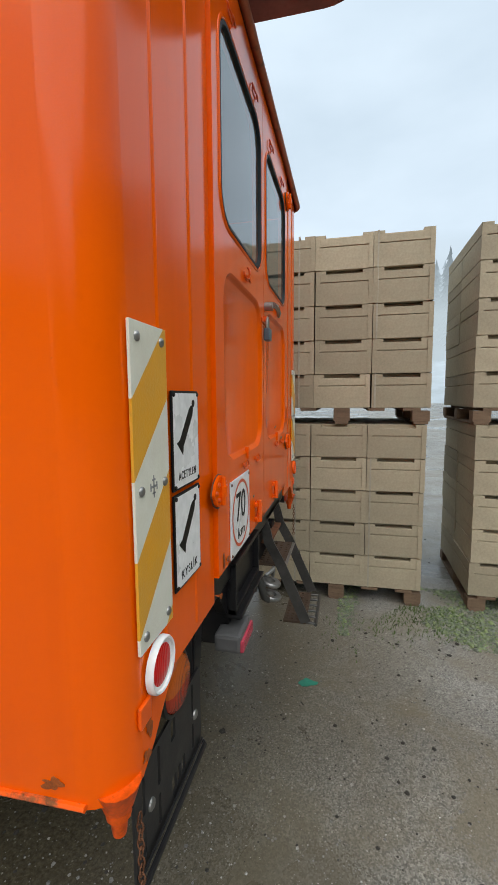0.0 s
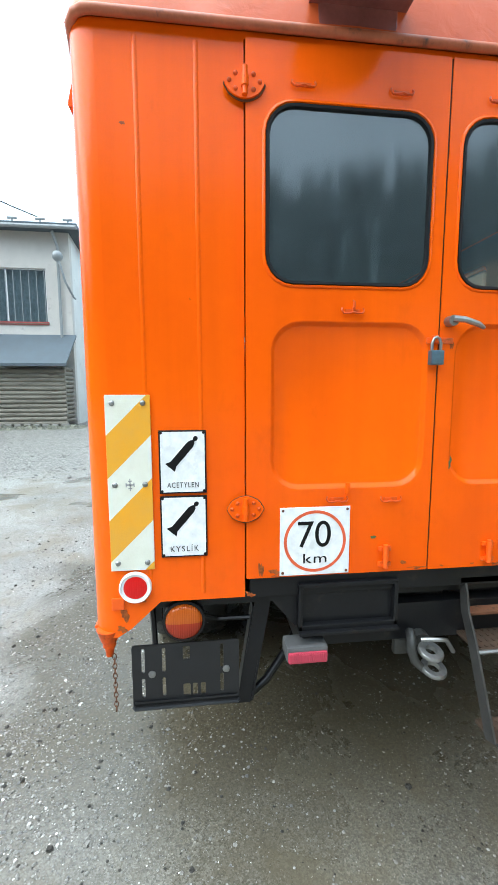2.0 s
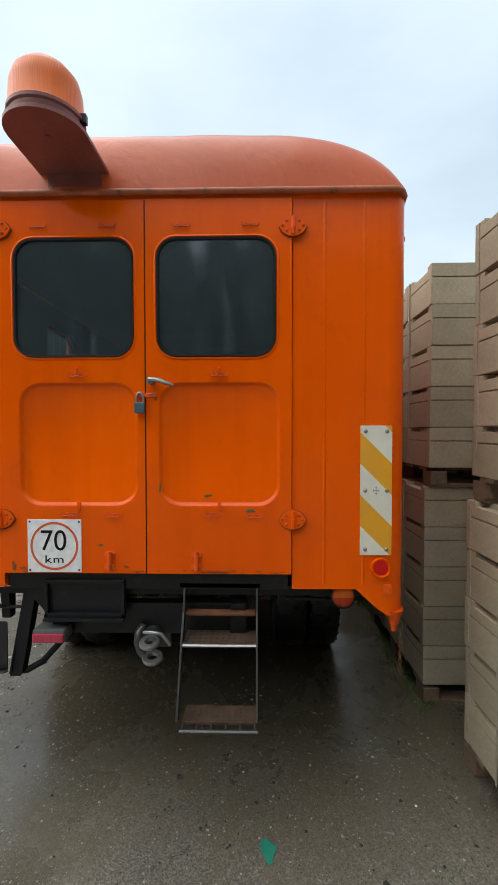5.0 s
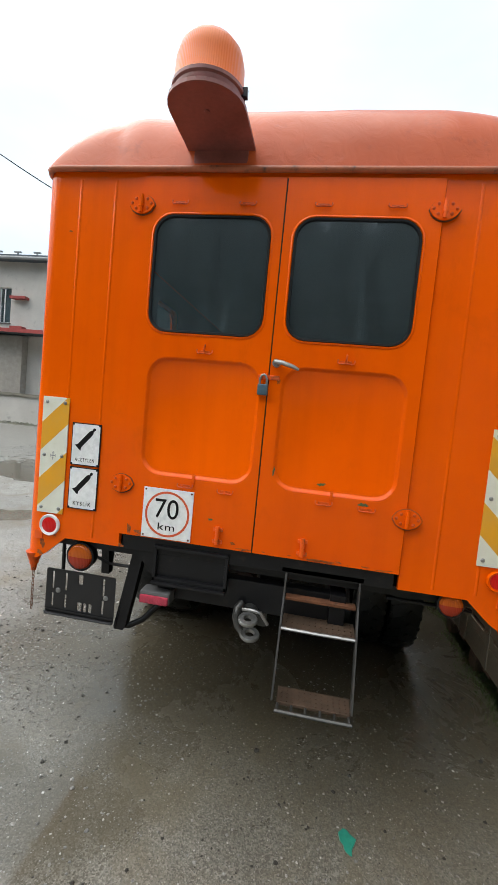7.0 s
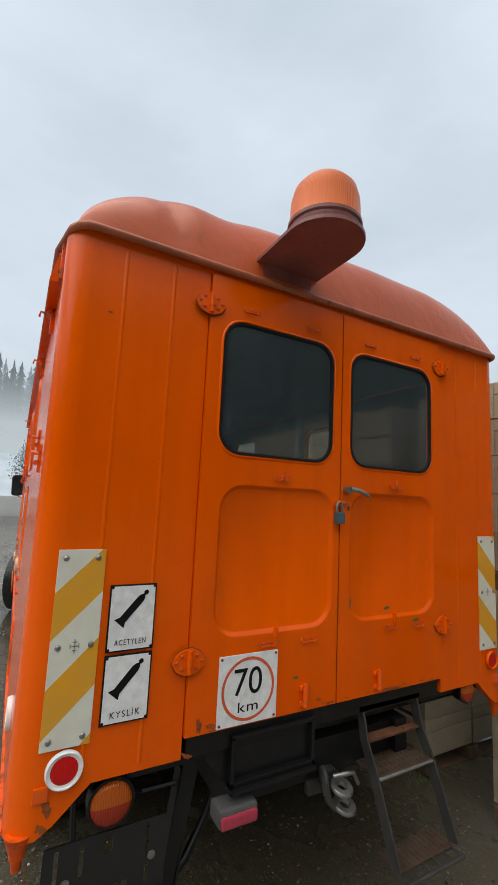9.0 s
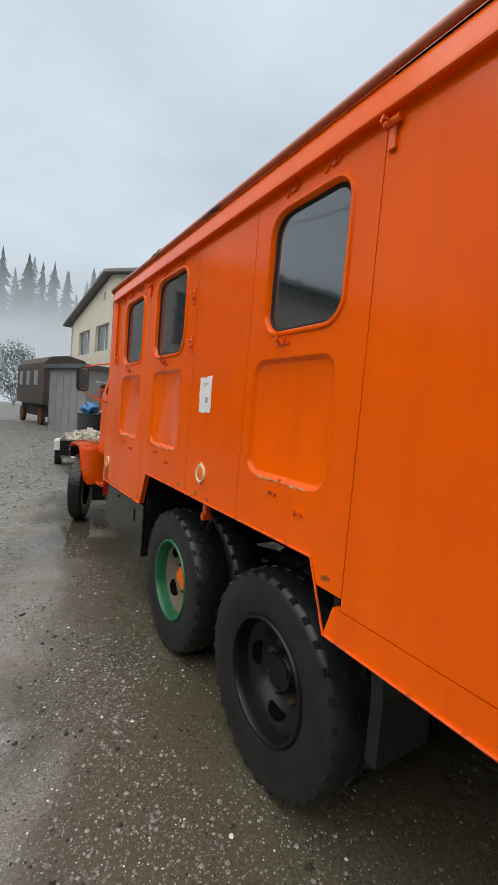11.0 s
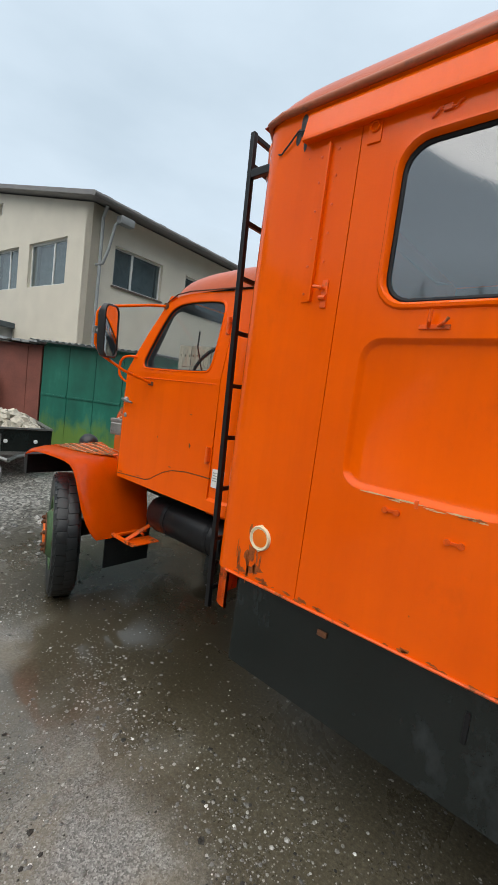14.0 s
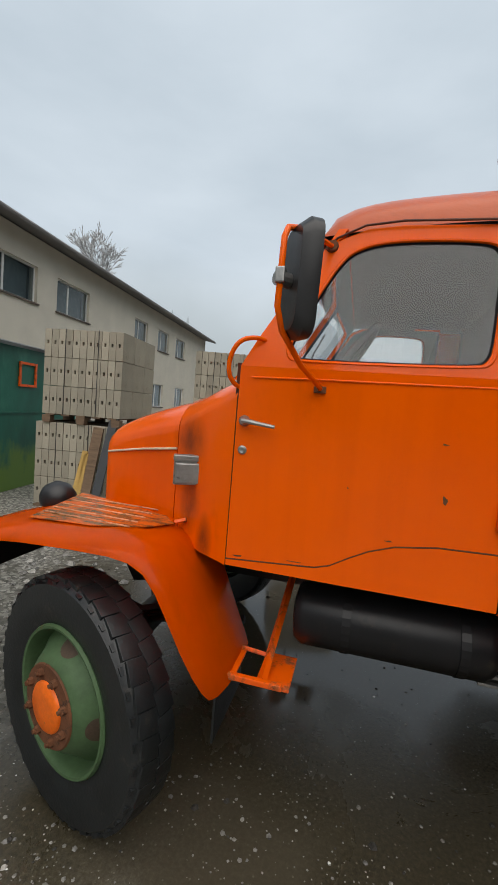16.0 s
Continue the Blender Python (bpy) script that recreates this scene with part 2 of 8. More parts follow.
    # a damp stain spreading from under the truck's tail, with a ragged edge; its darkening also stands in for shade
    # there
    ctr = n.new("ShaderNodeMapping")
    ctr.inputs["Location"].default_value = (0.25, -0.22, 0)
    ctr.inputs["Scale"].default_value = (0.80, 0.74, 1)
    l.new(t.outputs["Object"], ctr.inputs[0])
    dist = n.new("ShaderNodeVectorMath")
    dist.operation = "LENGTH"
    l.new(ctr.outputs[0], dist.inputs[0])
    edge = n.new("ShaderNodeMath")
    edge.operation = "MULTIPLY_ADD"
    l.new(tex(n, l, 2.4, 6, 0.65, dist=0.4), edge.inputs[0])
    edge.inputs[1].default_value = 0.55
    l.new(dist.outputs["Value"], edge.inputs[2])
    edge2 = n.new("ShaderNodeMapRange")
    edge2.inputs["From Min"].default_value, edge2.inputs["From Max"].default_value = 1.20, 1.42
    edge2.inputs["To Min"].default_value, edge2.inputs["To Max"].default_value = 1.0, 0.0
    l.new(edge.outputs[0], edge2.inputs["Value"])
    damp_shade = edge2.outputs[0]
    base = mix(n, l, damp_shade, base, mix(n, l, 1.0, base, (0.86, 0.84, 0.79), "MULTIPLY"))
    # wet mud along the cab and under the front axle, darkened further for the shade of cab and tank
    wy = n.new("ShaderNodeMapRange")
    wy.inputs["From Min"].default_value, wy.inputs["From Max"].default_value = -0.60, 0.0
    l.new(wob.outputs[0], wy.inputs["Value"])
    wx = n.new("ShaderNodeMapRange")
    wx.inputs["From Min"].default_value, wx.inputs["From Max"].default_value = -4.1, -5.0
    l.new(sy.outputs["X"], wx.inputs["Value"])
    wet = mix(n, l, 1.0, wy.outputs[0], wx.outputs[0], "MULTIPLY")
    base = mix(n, l, wet, base, mix(n, l, 1.0, base, (0.50, 0.48, 0.42), "MULTIPLY"))
    hollow = ramp(n, l, tex(n, l, 0.42, 4, 0.55, dist=0.4), [(0.52, grey(0)), (0.60, grey(1))])
    base = mix(n, l, hollow, base, mix(n, l, 0.6, base, (0.075, 0.066, 0.050)))
    rough = mix(n, l, hollow, mix(n, l, mudf, ramp(n, l, dirt, [(0.3, grey(0.30)), (0.7, grey(0.50))]), ramp(n, l, dirt, [(0.3, grey(0.16)), (0.7, grey(0.42))])), 0.08)
    p.inputs["Specular IOR Level"].default_value = 0.5
    # loose gravel on the far side of the yard
    sx = n.new("ShaderNodeSeparateXYZ")
    l.new(t.outputs["Object"], sx.inputs[0])
    far = n.new("ShaderNodeMath")
    far.operation = "MULTIPLY_ADD"
    l.new(tex(n, l, 0.5, 5, 0.6), far.inputs[0])
    far.inputs[1].default_value = -5.0
    l.new(sx.outputs["X"], far.inputs[2])
    mr = n.new("ShaderNodeMapRange")
    mr.inputs["From Min"].default_value, mr.inputs["From Max"].default_value = -11.2, -9.6
    mr.inputs["To Min"].default_value, mr.inputs["To Max"].default_value = 1.0, 0.0
    l.new(far.outputs[0], mr.inputs["Value"])
    peb = n.new("ShaderNodeTexVoronoi")
    peb.inputs["Scale"].default_value = 38
    l.new(t.outputs["Object"], peb.inputs["Vector"])
    pc = ramp(n, l, peb.outputs["Color"], [(0.2, (0.04, 0.038, 0.035)), (0.5, (0.13, 0.126, 0.118)), (0.8, (0.36, 0.352, 0.335))])
    base = mix(n, l, mr.outputs[0], base, pc)
    base = mix(n, l, 1.0, base, (1.0, 0.985, 0.925), "MULTIPLY")
    l.new(base, p.inputs["Base Color"])
    rough = mix(n, l, mr.outputs[0], rough, 0.5)
    l.new(rough, p.inputs["Roughness"])
    h = mix(n, l, hollow, mix(n, l, 0.75, grit.outputs["Distance"], tex(n, l, 22, 8, 0.8)), 0.35)
    h = mix(n, l, mix(n, l, 1.0, mudf, grey(0.55), "MULTIPLY"), h, 0.4)
    bump(n, l, p, h, 0.006, 0.6)
    return m


def stripe_mat(flip):
    """Retro-reflective board: warm white with broad slanting amber bands."""
    m, n, l, p = nodes("reflective_board_" + ("right" if flip else "left"))
    t = n.new("ShaderNodeTexCoord")
    s = n.new("ShaderNodeSeparateXYZ")
    l.new(t.outputs["Object"], s.inputs[0])

    def calc(op, a, b):
        q = n.new("ShaderNodeMath")
        q.operation = op
        for i, v in enumerate((a, b)):
            if isinstance(v, (int, float)):
                q.inputs[i].default_value = v
            else:
                l.new(v, q.inputs[i])
        return q.outputs[0]

    yy = calc("MULTIPLY", s.outputs["Y"], -1 if flip else 1)
    d = calc("SUBTRACT", s.outputs["Z"], yy)
    f = calc("FRACT", calc("DIVIDE", calc("ADD", d, 0.327), 0.27), 0)
    band = calc("GREATER_THAN", f, 0.5)
    base = mix(n, l, band, (0.76, 0.77, 0.67), (0.80, 0.36, 0.0))
    base = mix(n, l, ramp(n, l, tex(n, l, 14, 5, 0.7), [(0.35, grey(0.22)), (0.8, grey(0))]), base, (0.42, 0.34, 0.18))
    l.new(base, p.inputs["Base Color"])
    p.inputs["Roughness"].default_value = 0.3
    w = n.new("ShaderNodeTexVoronoi")
    w.inputs["Scale"].default_value = 220
    l.new(t.outputs["Object"], w.inputs["Vector"])
    bump(n, l, p, w.outputs["Distance"], 0.0008, 0.4)
    return m


ORANGE, RUSTY, FADED = orange_paint(), rusty_orange(), faded_paint()
SOOTED = orange_paint("sooty_orange_enamel", (((-6.08, -0.78, 1.42), (0.13, 0.15, 0.12)), ((-6.05, -0.78, 1.17), (0.07, 0.15, 0.14)), ((-5.96, -0.84, 1.05), (0.05, 0.10, 0.12))))
BLACK = plain("black_chassis_paint", (0.007, 0.007, 0.008), 0.38, 0, 0.35, 5, 50, 0.001, 0.32, (0.022, 0.018, 0.014), 0.58)
SKIRT = plain("black_sheet_steel", (0.008, 0.011, 0.010), 0.22, 0, 0.35, 2, 40, 0.001, 0.4, (0.022, 0.027, 0.028), 0.56, (0.9, 0.9, 0.5))
GRIMY = plain("grimy_orange_enamel", (0.62, 0.076, 0.003), 0.4, 0, 0.35, 30, 120, 0.001, 0.3, (0.11, 0.035, 0.010), 0.60)
RUBBER = plain("tyre_rubber", (0.010, 0.012, 0.013), 0.38, 0, 0.4, 8, 70, 0.002, 0.42, (0.04, 0.037, 0.032), 0.6)
SEAL = plain("window_rubber", (0.007, 0.007, 0.008), 0.55, spec=0.25)
GREENRIM = plain("green_wheel_paint", (0.012, 0.12, 0.052), 0.38, 0, 0.35, 5, 40, 0.001, 0.5, (0.10, 0.085, 0.055), 0.62)
DUSTRIM = plain("dusty_wheel_disc", (0.135, 0.115, 0.078), 0.7, 0, 0.3, 6, 50, 0.001, 0.3, (0.05, 0.10, 0.055), 0.62)
OLIVE = plain("olive_wheel_disc", (0.062, 0.115, 0.05), 0.6, 0, 0.3, 6, 50, 0.001, 0.3, (0.15, 0.06, 0.03), 0.62)
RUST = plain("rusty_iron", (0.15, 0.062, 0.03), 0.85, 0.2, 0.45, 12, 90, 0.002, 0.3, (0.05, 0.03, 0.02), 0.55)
STEEL = plain("dull_steel", (0.30, 0.30, 0.29), 0.38, 0.85, 0.25, 10, 80, 0.0006)
BRASSY = plain("blued_padlock_steel", (0.09, 0.15, 0.19), 0.35, 0.5, 0.2, 20, 90)
PANE = glass("tinted_pane", (0.62, 0.67, 0.67), 0.05, 2.9, 0.05)
REARPANE = glass("rear_pane", (0.60, 0.68, 0.70), 0.07, 2.2, 0.09)
CABPANE = glass("clear_pane", (0.96, 0.97, 0.97), 0.03, 1.7, 0.03)
MIRROR = plain("mirror_glass", (0.8, 0.82, 0.84), 0.03, 1.0, 0.02, 3, 30, 0.0)
BLACKPL = plain("black_plastic", (0.011, 0.011, 0.012), 0.42, 0, 0.3, 10, 120, 0.0006)
WHITE = plain("white_enamel", (0.80, 0.81, 0.80), 0.3, 0, 0.05, 5, 40, 0.0003, 0.4, (0.66, 0.63, 0.56), 0.78)
PAPER = plain("weathered_paper", (0.74, 0.74, 0.72), 0.8, 0, 0.08, 12, 60, 0.002, 0.2, (0.55, 0.53, 0.5), 0.66)
INK = plain("black_ink", (0.006, 0.006, 0.006), 0.5, spec=0.2)
GREYINK = plain("grey_ink", (0.30, 0.30, 0.30), 0.7)
REDINK = plain("red_print", (0.66, 0.10, 0.03), 0.4, 0, 0.12)
REDLENS = lens_mat("red_lens", (0.62, 0.004, 0.004), 0.3)
PINKLENS = lens_mat("faded_red_lens", (0.42, 0.045, 0.075))
TAILRED = lens_mat("tail_red_lens", (0.32, 0.028, 0.008))
AMBERLENS = lens_mat("amber_lens", (0.42, 0.085, 0.008))
BEACONLENS = lens_mat("beacon_lens", (0.70, 0.110, 0.0), 0.3, 0.12)
dome_bsdf = BEACONLENS.node_tree.nodes["Principled BSDF"]
dome_bsdf.inputs["Base Color"].default_value = (0.90, 0.17, 0.008, 1)
dome_bsdf.inputs["Transmission Weight"].default_value = 0.3
dome_bsdf.inputs["Roughness"].default_value = 0.32
MAROON = plain("maroon_primer", (0.24, 0.078, 0.066), 0.45, 0, 0.3, 6, 50)
LINER = plain("cabin_lining", (0.07, 0.072, 0.065), 0.7, 0, 0.2, 3, 40)
DARKIN = plain("dark_interior", (0.03, 0.03, 0.03), 0.8)
SOOT = plain("tar_smear", (0.02, 0.02, 0.021), 0.6, 0, 0.5, 20, 60, 0.003)
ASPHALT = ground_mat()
SEAM = plain("dirty_joint_and_crease", (0.09, 0.022, 0.006), 0.7, 0, 0.4, 20, 90)
NUTBROWN = plain("dirty_wheel_nut", (0.07, 0.045, 0.028), 0.7, 0.2, 0.35, 30, 120)
GUTTER = plain("weathered_gutter", (0.40, 0.115, 0.05), 0.5, 0, 0.35, 4, 60, 0.001, 0.4, (0.05, 0.04, 0.035), 0.56, (0.4, 1, 1))
HEADLINER = plain("grey_cab_lining", (0.11, 0.115, 0.115), 0.85, 0, 0.15, 5, 60)


# ---- mesh helpers ----
def obj(name, bm, mat, parent=None, label="", smooth=False):
    me = bpy.data.meshes.new(name)
    bmesh.ops.recalc_face_normals(bm, faces=bm.faces)
    bm.to_mesh(me)
    bm.free()
    if smooth:
        me.polygons.foreach_set("use_smooth", [True] * len(me.polygons))
        try:
            me.set_sharp_from_angle(angle=radians(smooth if smooth > 1 else 35))
        except AttributeError:
            pass
    for q in mat if isinstance(mat, (list, tuple)) else [mat]:
        me.materials.append(q)
    ob = new(name, me)
    if parent is not None:
        ob.parent = parent
    if label:
        ob["label"] = label
    return ob


def part(name, bm, mat, parent, label="", smooth=False):
    return obj(name, bm, mat, parent, label, smooth)


def thing(name, label, category, group="", kind=""):
    return tagged(new(name), label, category, group, kind)


def box(bm, x0, x1, y0, y1, z0, z1, bev=0.0, m=None, mi=0):
    vs = [bm.verts.new((x, y, z)) for x in (x0, x1) for y in (y0, y1) for z in (z0, z1)]
    fs = [bm.faces.new([vs[i] for i in q]) for q in ((0, 1, 3, 2), (4, 6, 7, 5), (0, 4, 5, 1), (2, 3, 7, 6), (0, 2, 6, 4), (1, 5, 7, 3))]
    for f in fs:
        f.material_index = mi
    if bev:
        r = bmesh.ops.bevel(bm, geom=list({e for f in fs for e in f.edges}), offset=bev, segments=2, affect="EDGES", profile=0.6)
        vs = list({v for f in r["faces"] for v in f.verts} | {v for v in vs if v.is_valid})
    if m is not None:
        bmesh.ops.transform(bm, matrix=m, verts=vs)
    return vs


def prism(bm, pts, off):
    """A polygon of 3D points, pushed along off."""
    a = [bm.verts.new(p) for p in pts]
    b = [bm.verts.new(Vector(p) + Vector(off)) for p in pts]
    bm.faces.new(a)
    bm.faces.new(b[::-1])
    for i in range(len(a)):
        j = (i + 1) % len(a)
        bm.faces.new((a[i], b[i], b[j], a[j]))
    return a + b


def basis(d):
    d = Vector(d).normalized()
    u = d.cross((0, 0, 1)) if abs(d.z) < 0.95 else d.cross((1, 0, 0))
    u.normalize()
    return u, d.cross(u)


def cyl(bm, p0, p1, r0, r1=None, seg=16, cap=True):
    r1 = r0 if r1 is None else r1
    p0, p1 = Vector(p0), Vector(p1)
    u, v = basis(p1 - p0)
    rings = [[bm.verts.new(p + r * (cos(a) * u + sin(a) * v)) for a in (2 * pi * k / seg for k in range(seg))] for p, r in ((p0, r0), (p1, r1))]
    for k in range(seg):
        j = (k + 1) % seg
        bm.faces.new((rings[0][k], rings[0][j], rings[1][j], rings[1][k]))
    if cap:
        bm.faces.new(rings[0][::-1])
        bm.faces.new(rings[1])
    return rings


def tube(bm, pts, r, seg=8, closed=False):
    pts = [Vector(p) for p in pts]
    rings, n = [], len(pts)
    u = None
    for i, p in enumerate(pts):
        a, b = (pts[i - 1], pts[(i + 1) % n]) if closed else (pts[max(0, i - 1)], pts[min(n - 1, i + 1)])
        d = (b - a).normalized()
        if u is None:
            u = basis(d)[0]
        u = (u - d * u.dot(d)).normalized()
        v = d.cross(u)
        rr = r[i] if isinstance(r, (list, tuple)) else r
        rings.append([bm.verts.new(p + rr * (cos(2 * pi * k / seg) * u + sin(2 * pi * k / seg) * v)) for k in range(seg)])
    for i in range(n if closed else n - 1):
        a, b = rings[i], rings[(i + 1) % n]
        for k in range(seg):
            j = (k + 1) % seg
            bm.faces.new((a[k], a[j], b[j], b[k]))
    if not closed:
        bm.faces.new(rings[0][::-1])
        bm.faces.new(rings[-1])


def lathe(bm, profile, centre, axis, seg=40, closed=False, cap=True):
    """profile: pairs of (distance along axis, radius)."""
    c, d = Vector(centre), Vector(axis).normalized()
    u, v = basis(d)
    rings = []
    for h, r in profile:
        rings.append([bm.verts.new(c + d * h + r * (cos(2 * pi * k / seg) * u + sin(2 * pi * k / seg) * v)) for k in range(seg)])
    m = len(rings)
    for i in range(m if closed else m - 1):
        a, b = rings[i], rings[(i + 1) % m]
        for k in range(seg):
            j = (k + 1) % seg
            bm.faces.new((a[k], a[j], b[j], b[k]))
    if not closed and cap:
        bm.faces.new(rings[0][::-1])
        bm.faces.new(rings[-1])
    return rings


def rrect(x0, x1, z0, z1, r, n=5):
    out = []
    for cx, cz, a0 in ((x1 - r, z1 - r, 0), (x0 + r, z1 - r, 90), (x0 + r, z0 + r, 180), (x1 - r, z0 + r, 270)):
        out += [(cx + r * cos(radians(a0 + 90 * k / n)), cz + r * sin(radians(a0 + 90 * k / n))) for k in range(n + 1)]
    return out


def on_rear(x):
    return lambda p, d=0.0: (x + d, p[0], p[1])


def on_side(y, s=-1):
    return lambda p, d=0.0: (p[0], y + s * d, p[1])


def sheet(bm, outer, holes, at, thick):
    """A flat sheet with holes, its outer face at depth 0 and its back at -thick."""
    es = []
    for loop in [outer, *holes]:
        vs = [bm.verts.new(at(p)) for p in loop]
        es += [bm.edges.new((vs[i], vs[(i + 1) % len(vs)])) for i in range(len(vs))]
    fs = [f for f in bmesh.ops.triangle_fill(bm, edges=es, use_beauty=True)["geom"] if isinstance(f, bmesh.types.BMFace)]
    r = bmesh.ops.extrude_face_region(bm, geom=fs)
    off = Vector(at((0, 0), -thick)) - Vector(at((0, 0)))
    bmesh.ops.translate(bm, vec=off, verts=[v for v in r["geom"] if isinstance(v, bmesh.types.BMVert)])


def rings(bm, loops, at, fill=True):
    """Bridges loops of (points, depth), outermost first; fills the last."""
    made = [[bm.verts.new(at(p, d)) for p in pts] for pts, d in loops]
    for a, b in zip(made, made[1:]):
        for k in range(len(a)):
            j = (k + 1) % len(a)
            bm.faces.new((a[k], a[j], b[j], b[k]))
    if fill:
        bm.faces.new(made[-1])


def press(bm, x0, x1, z0, z1, r, at, depth=0.018, slope=0.022):
    """A pressed-in field with a soft rim, filling a hole of that outline."""
    steps = [(0, 0), (0.2, 0.12), (0.5, 0.5), (0.8, 0.88), (1, 1)]
    rings(bm, [(rrect(x0 + slope * s, x1 - slope * s, z0 + slope * s, z1 - slope * s, r - slope * s * 0.8), -depth * d) for s, d in steps], at)


def text_mesh(name, words, size, mat, parent, m, label="", spread=1.0):
    cu = bpy.data.curves.new(name, "FONT")
    cu.body, cu.size, cu.align_x, cu.align_y, cu.extrude = words, size, "CENTER", "CENTER", 0.0004
    cu.space_character = spread
    tmp = bpy.data.objects.new(name, cu)
    scene.collection.objects.link(tmp)
    me = bpy.data.meshes.new_from_object(tmp.evaluated_get(bpy.context.evaluated_depsgraph_get()))
    bpy.data.objects.remove(tmp)
    me.transform(m)
    me.materials.clear()
    me.materials.append(mat)
    ob = new(name, me)
    ob.parent = parent
    if label:
        ob["label"] = label
    return ob


REAR_TEXT = Matrix(((0, 0, 1, 0), (1, 0, 0, 0), (0, 1, 0, 0), (0, 0, 0, 1)))


def rear_at(x, y, z, sx=1, sy=1, turn=0):
    return Matrix.Translation((x, y, z)) @ REAR_TEXT @ Matrix.Rotation(radians(turn), 4, "Z") @ Matrix.Diagonal((sx, sy, 1, 1))


# ---- ground ----
bm = bmesh.new()
R_G = [0, 6, 14, 30, 60, 120, 300, 900, 2500]
prev = None
for r in R_G:
    if r == 0:
        prev = [bm.verts.new((-4, 0, 0))]
        continue
    ring = [bm.verts.new((-4 + r * cos(2 * pi * k / 48), r * sin(2 * pi * k / 48), 0)) for k in range(48)]
    for k in range(48):
        j = (k + 1) % 48
        bm.faces.new((prev[0], ring[k], ring[j]) if len(prev) == 1 else (prev[k], ring[k], ring[j], prev[j]))
    prev = ring
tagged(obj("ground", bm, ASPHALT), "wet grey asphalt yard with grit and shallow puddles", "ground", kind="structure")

# ---- the truck ----
truck = thing("service_truck", "orange three-axle service truck with a box body and a long-nosed cab", "truck")
truck["label"] = "orange three-axle lorry with a windowed box body, parked on wet asphalt"
S, HW = 1.135, 1.055   # half width of the box; centre of its corner rounding
CR = S - HW
CF = 0.11   # larger rounding at the front corners
TOPZ = 2.734

# side walls: panels with thin gaps between them, windows and pressed fields
LEFT = on_side(-S, -1)
RIGHT = on_side(S, 1)
GAP = 0.0019


def side_window(at, x0, x1, z0, z1, parent, outer=0.028):
    bm = bmesh.new()
    r = 0.085
    def lp(g):
        return rrect(x0 - g, x1 + g, z0 - g, z1 + g, r + g * 0.7)
    rings(bm, [(lp(outer), 0.0), (lp(outer - 0.006), 0.009), (lp(0.012), 0.010), (lp(0.004), 0.002), (lp(0.0), -0.022)], at, False)
    part("window_frame", bm, ORANGE, parent, smooth=40)
    bm = bmesh.new()
    rings(bm, [(lp(0.004), -0.015), (lp(-0.004), -0.012), (lp(-0.012), -0.016), (lp(-0.013), -0.024)], at, False)
    part("seal", bm, SEAL, parent, "black rubber seal", smooth=40)
    bm = bmesh.new()
    rings(bm, [(lp(0.0), -0.020)], at)
    p = part("pane", bm, PANE, parent, "dark tinted glass pane")
    p.visible_shadow = False


def side_panel(name, at, outline, window=None, field=None, label=""):
    bm = bmesh.new()
    holes = []
    if window:
        x0, x1, z0, z1 = window
        holes.append(rrect(x0 - 0.028, x1 + 0.028, z0 - 0.028, z1 + 0.028, 0.105))
    if field:
        holes.append(rrect(*field, 0.075))
    sheet(bm, outline, holes, at, 0.03)
    if field:
        press(bm, *field, 0.075, at)
    ob = part(name, bm, ORANGE, truck, label, smooth=30)
    if window:
        side_window(at, *window, ob)
    if field:
        bm = bmesh.new()
        xm, zb = (field[0] + field[1]) / 2, field[2]
        box(bm, xm - 0.006, xm + 0.006, -0.004, 0.004, zb - 0.016, zb + 0.012, 0.002, Matrix.Translation((0, at((0, 0))[1], 0)))
        part("drain_lug", bm, RUSTY, ob, "small rusty drain lug")
    return ob




def both(at, sides="all"):
    a = side_panel("side_panel", at, [(-CR, 0.918), (-CR, TOPZ), (-0.49 + GAP, TOPZ), (-0.49 + GAP, 0.905)], label="smooth orange sheet panel")
    b = side_panel("locker_door", at, [(-0.49 - GAP, 1.02), (-0.49 - GAP, 2.615), (-1.165 + GAP, 2.615), (-1.165 + GAP, 1.20), (-1.165 + GAP, 1.02)], label="tall plain orange locker door")
    side_panel("sill_panel", at, [(-0.49 - GAP, 0.895), (-0.49 - GAP, 1.016), (-1.20, 1.016), (-1.235, 0.905)], label="lower orange sill with rust along its lip")
    side_panel("door_panel", at, [(-1.165 - GAP, 1.06), (-1.165 - GAP, TOPZ), (-1.90 + GAP, TOPZ), (-1.90 + GAP, 1.153), (-1.335, 1.155), (-1.30, 1.06)], (-1.76, -1.305, 2.01, 2.50), (-1.84, -1.30, 1.385, 1.895))
    side_panel("side_panel", at, [(-1.90 - GAP, 1.152), (-1.90 - GAP, TOPZ), (-2.515 + GAP, TOPZ), (-2.515 + GAP, 1.151)])
    side_panel("door_panel", at, [(-2.515 - GAP, 1.151), (-2.515 - GAP, TOPZ), (-3.385 + GAP, TOPZ), (-3.385 + GAP, 0.895), (-3.335, 0.895), (-3.225, 1.150)], (-3.215, -2.695, 2.01, 2.525), (-3.225, -2.68, 1.375, 1.90))
    side_panel("door_panel", at, [(-3.385 - GAP, 0.885), (-3.385 - GAP, TOPZ), (-4.185 + GAP, TOPZ), (-4.185 + GAP, 0.88)], (-4.02, -3.53, 2.005, 2.505), (-4.07, -3.52, 1.375, 1.89))
    side_panel("corner_panel", at, [(-4.185 - GAP, 0.88), (-4.185 - GAP, TOPZ), (-4.66 + CF, TOPZ), (-4.66 + CF, 0.875)])


both(LEFT)
both(RIGHT)
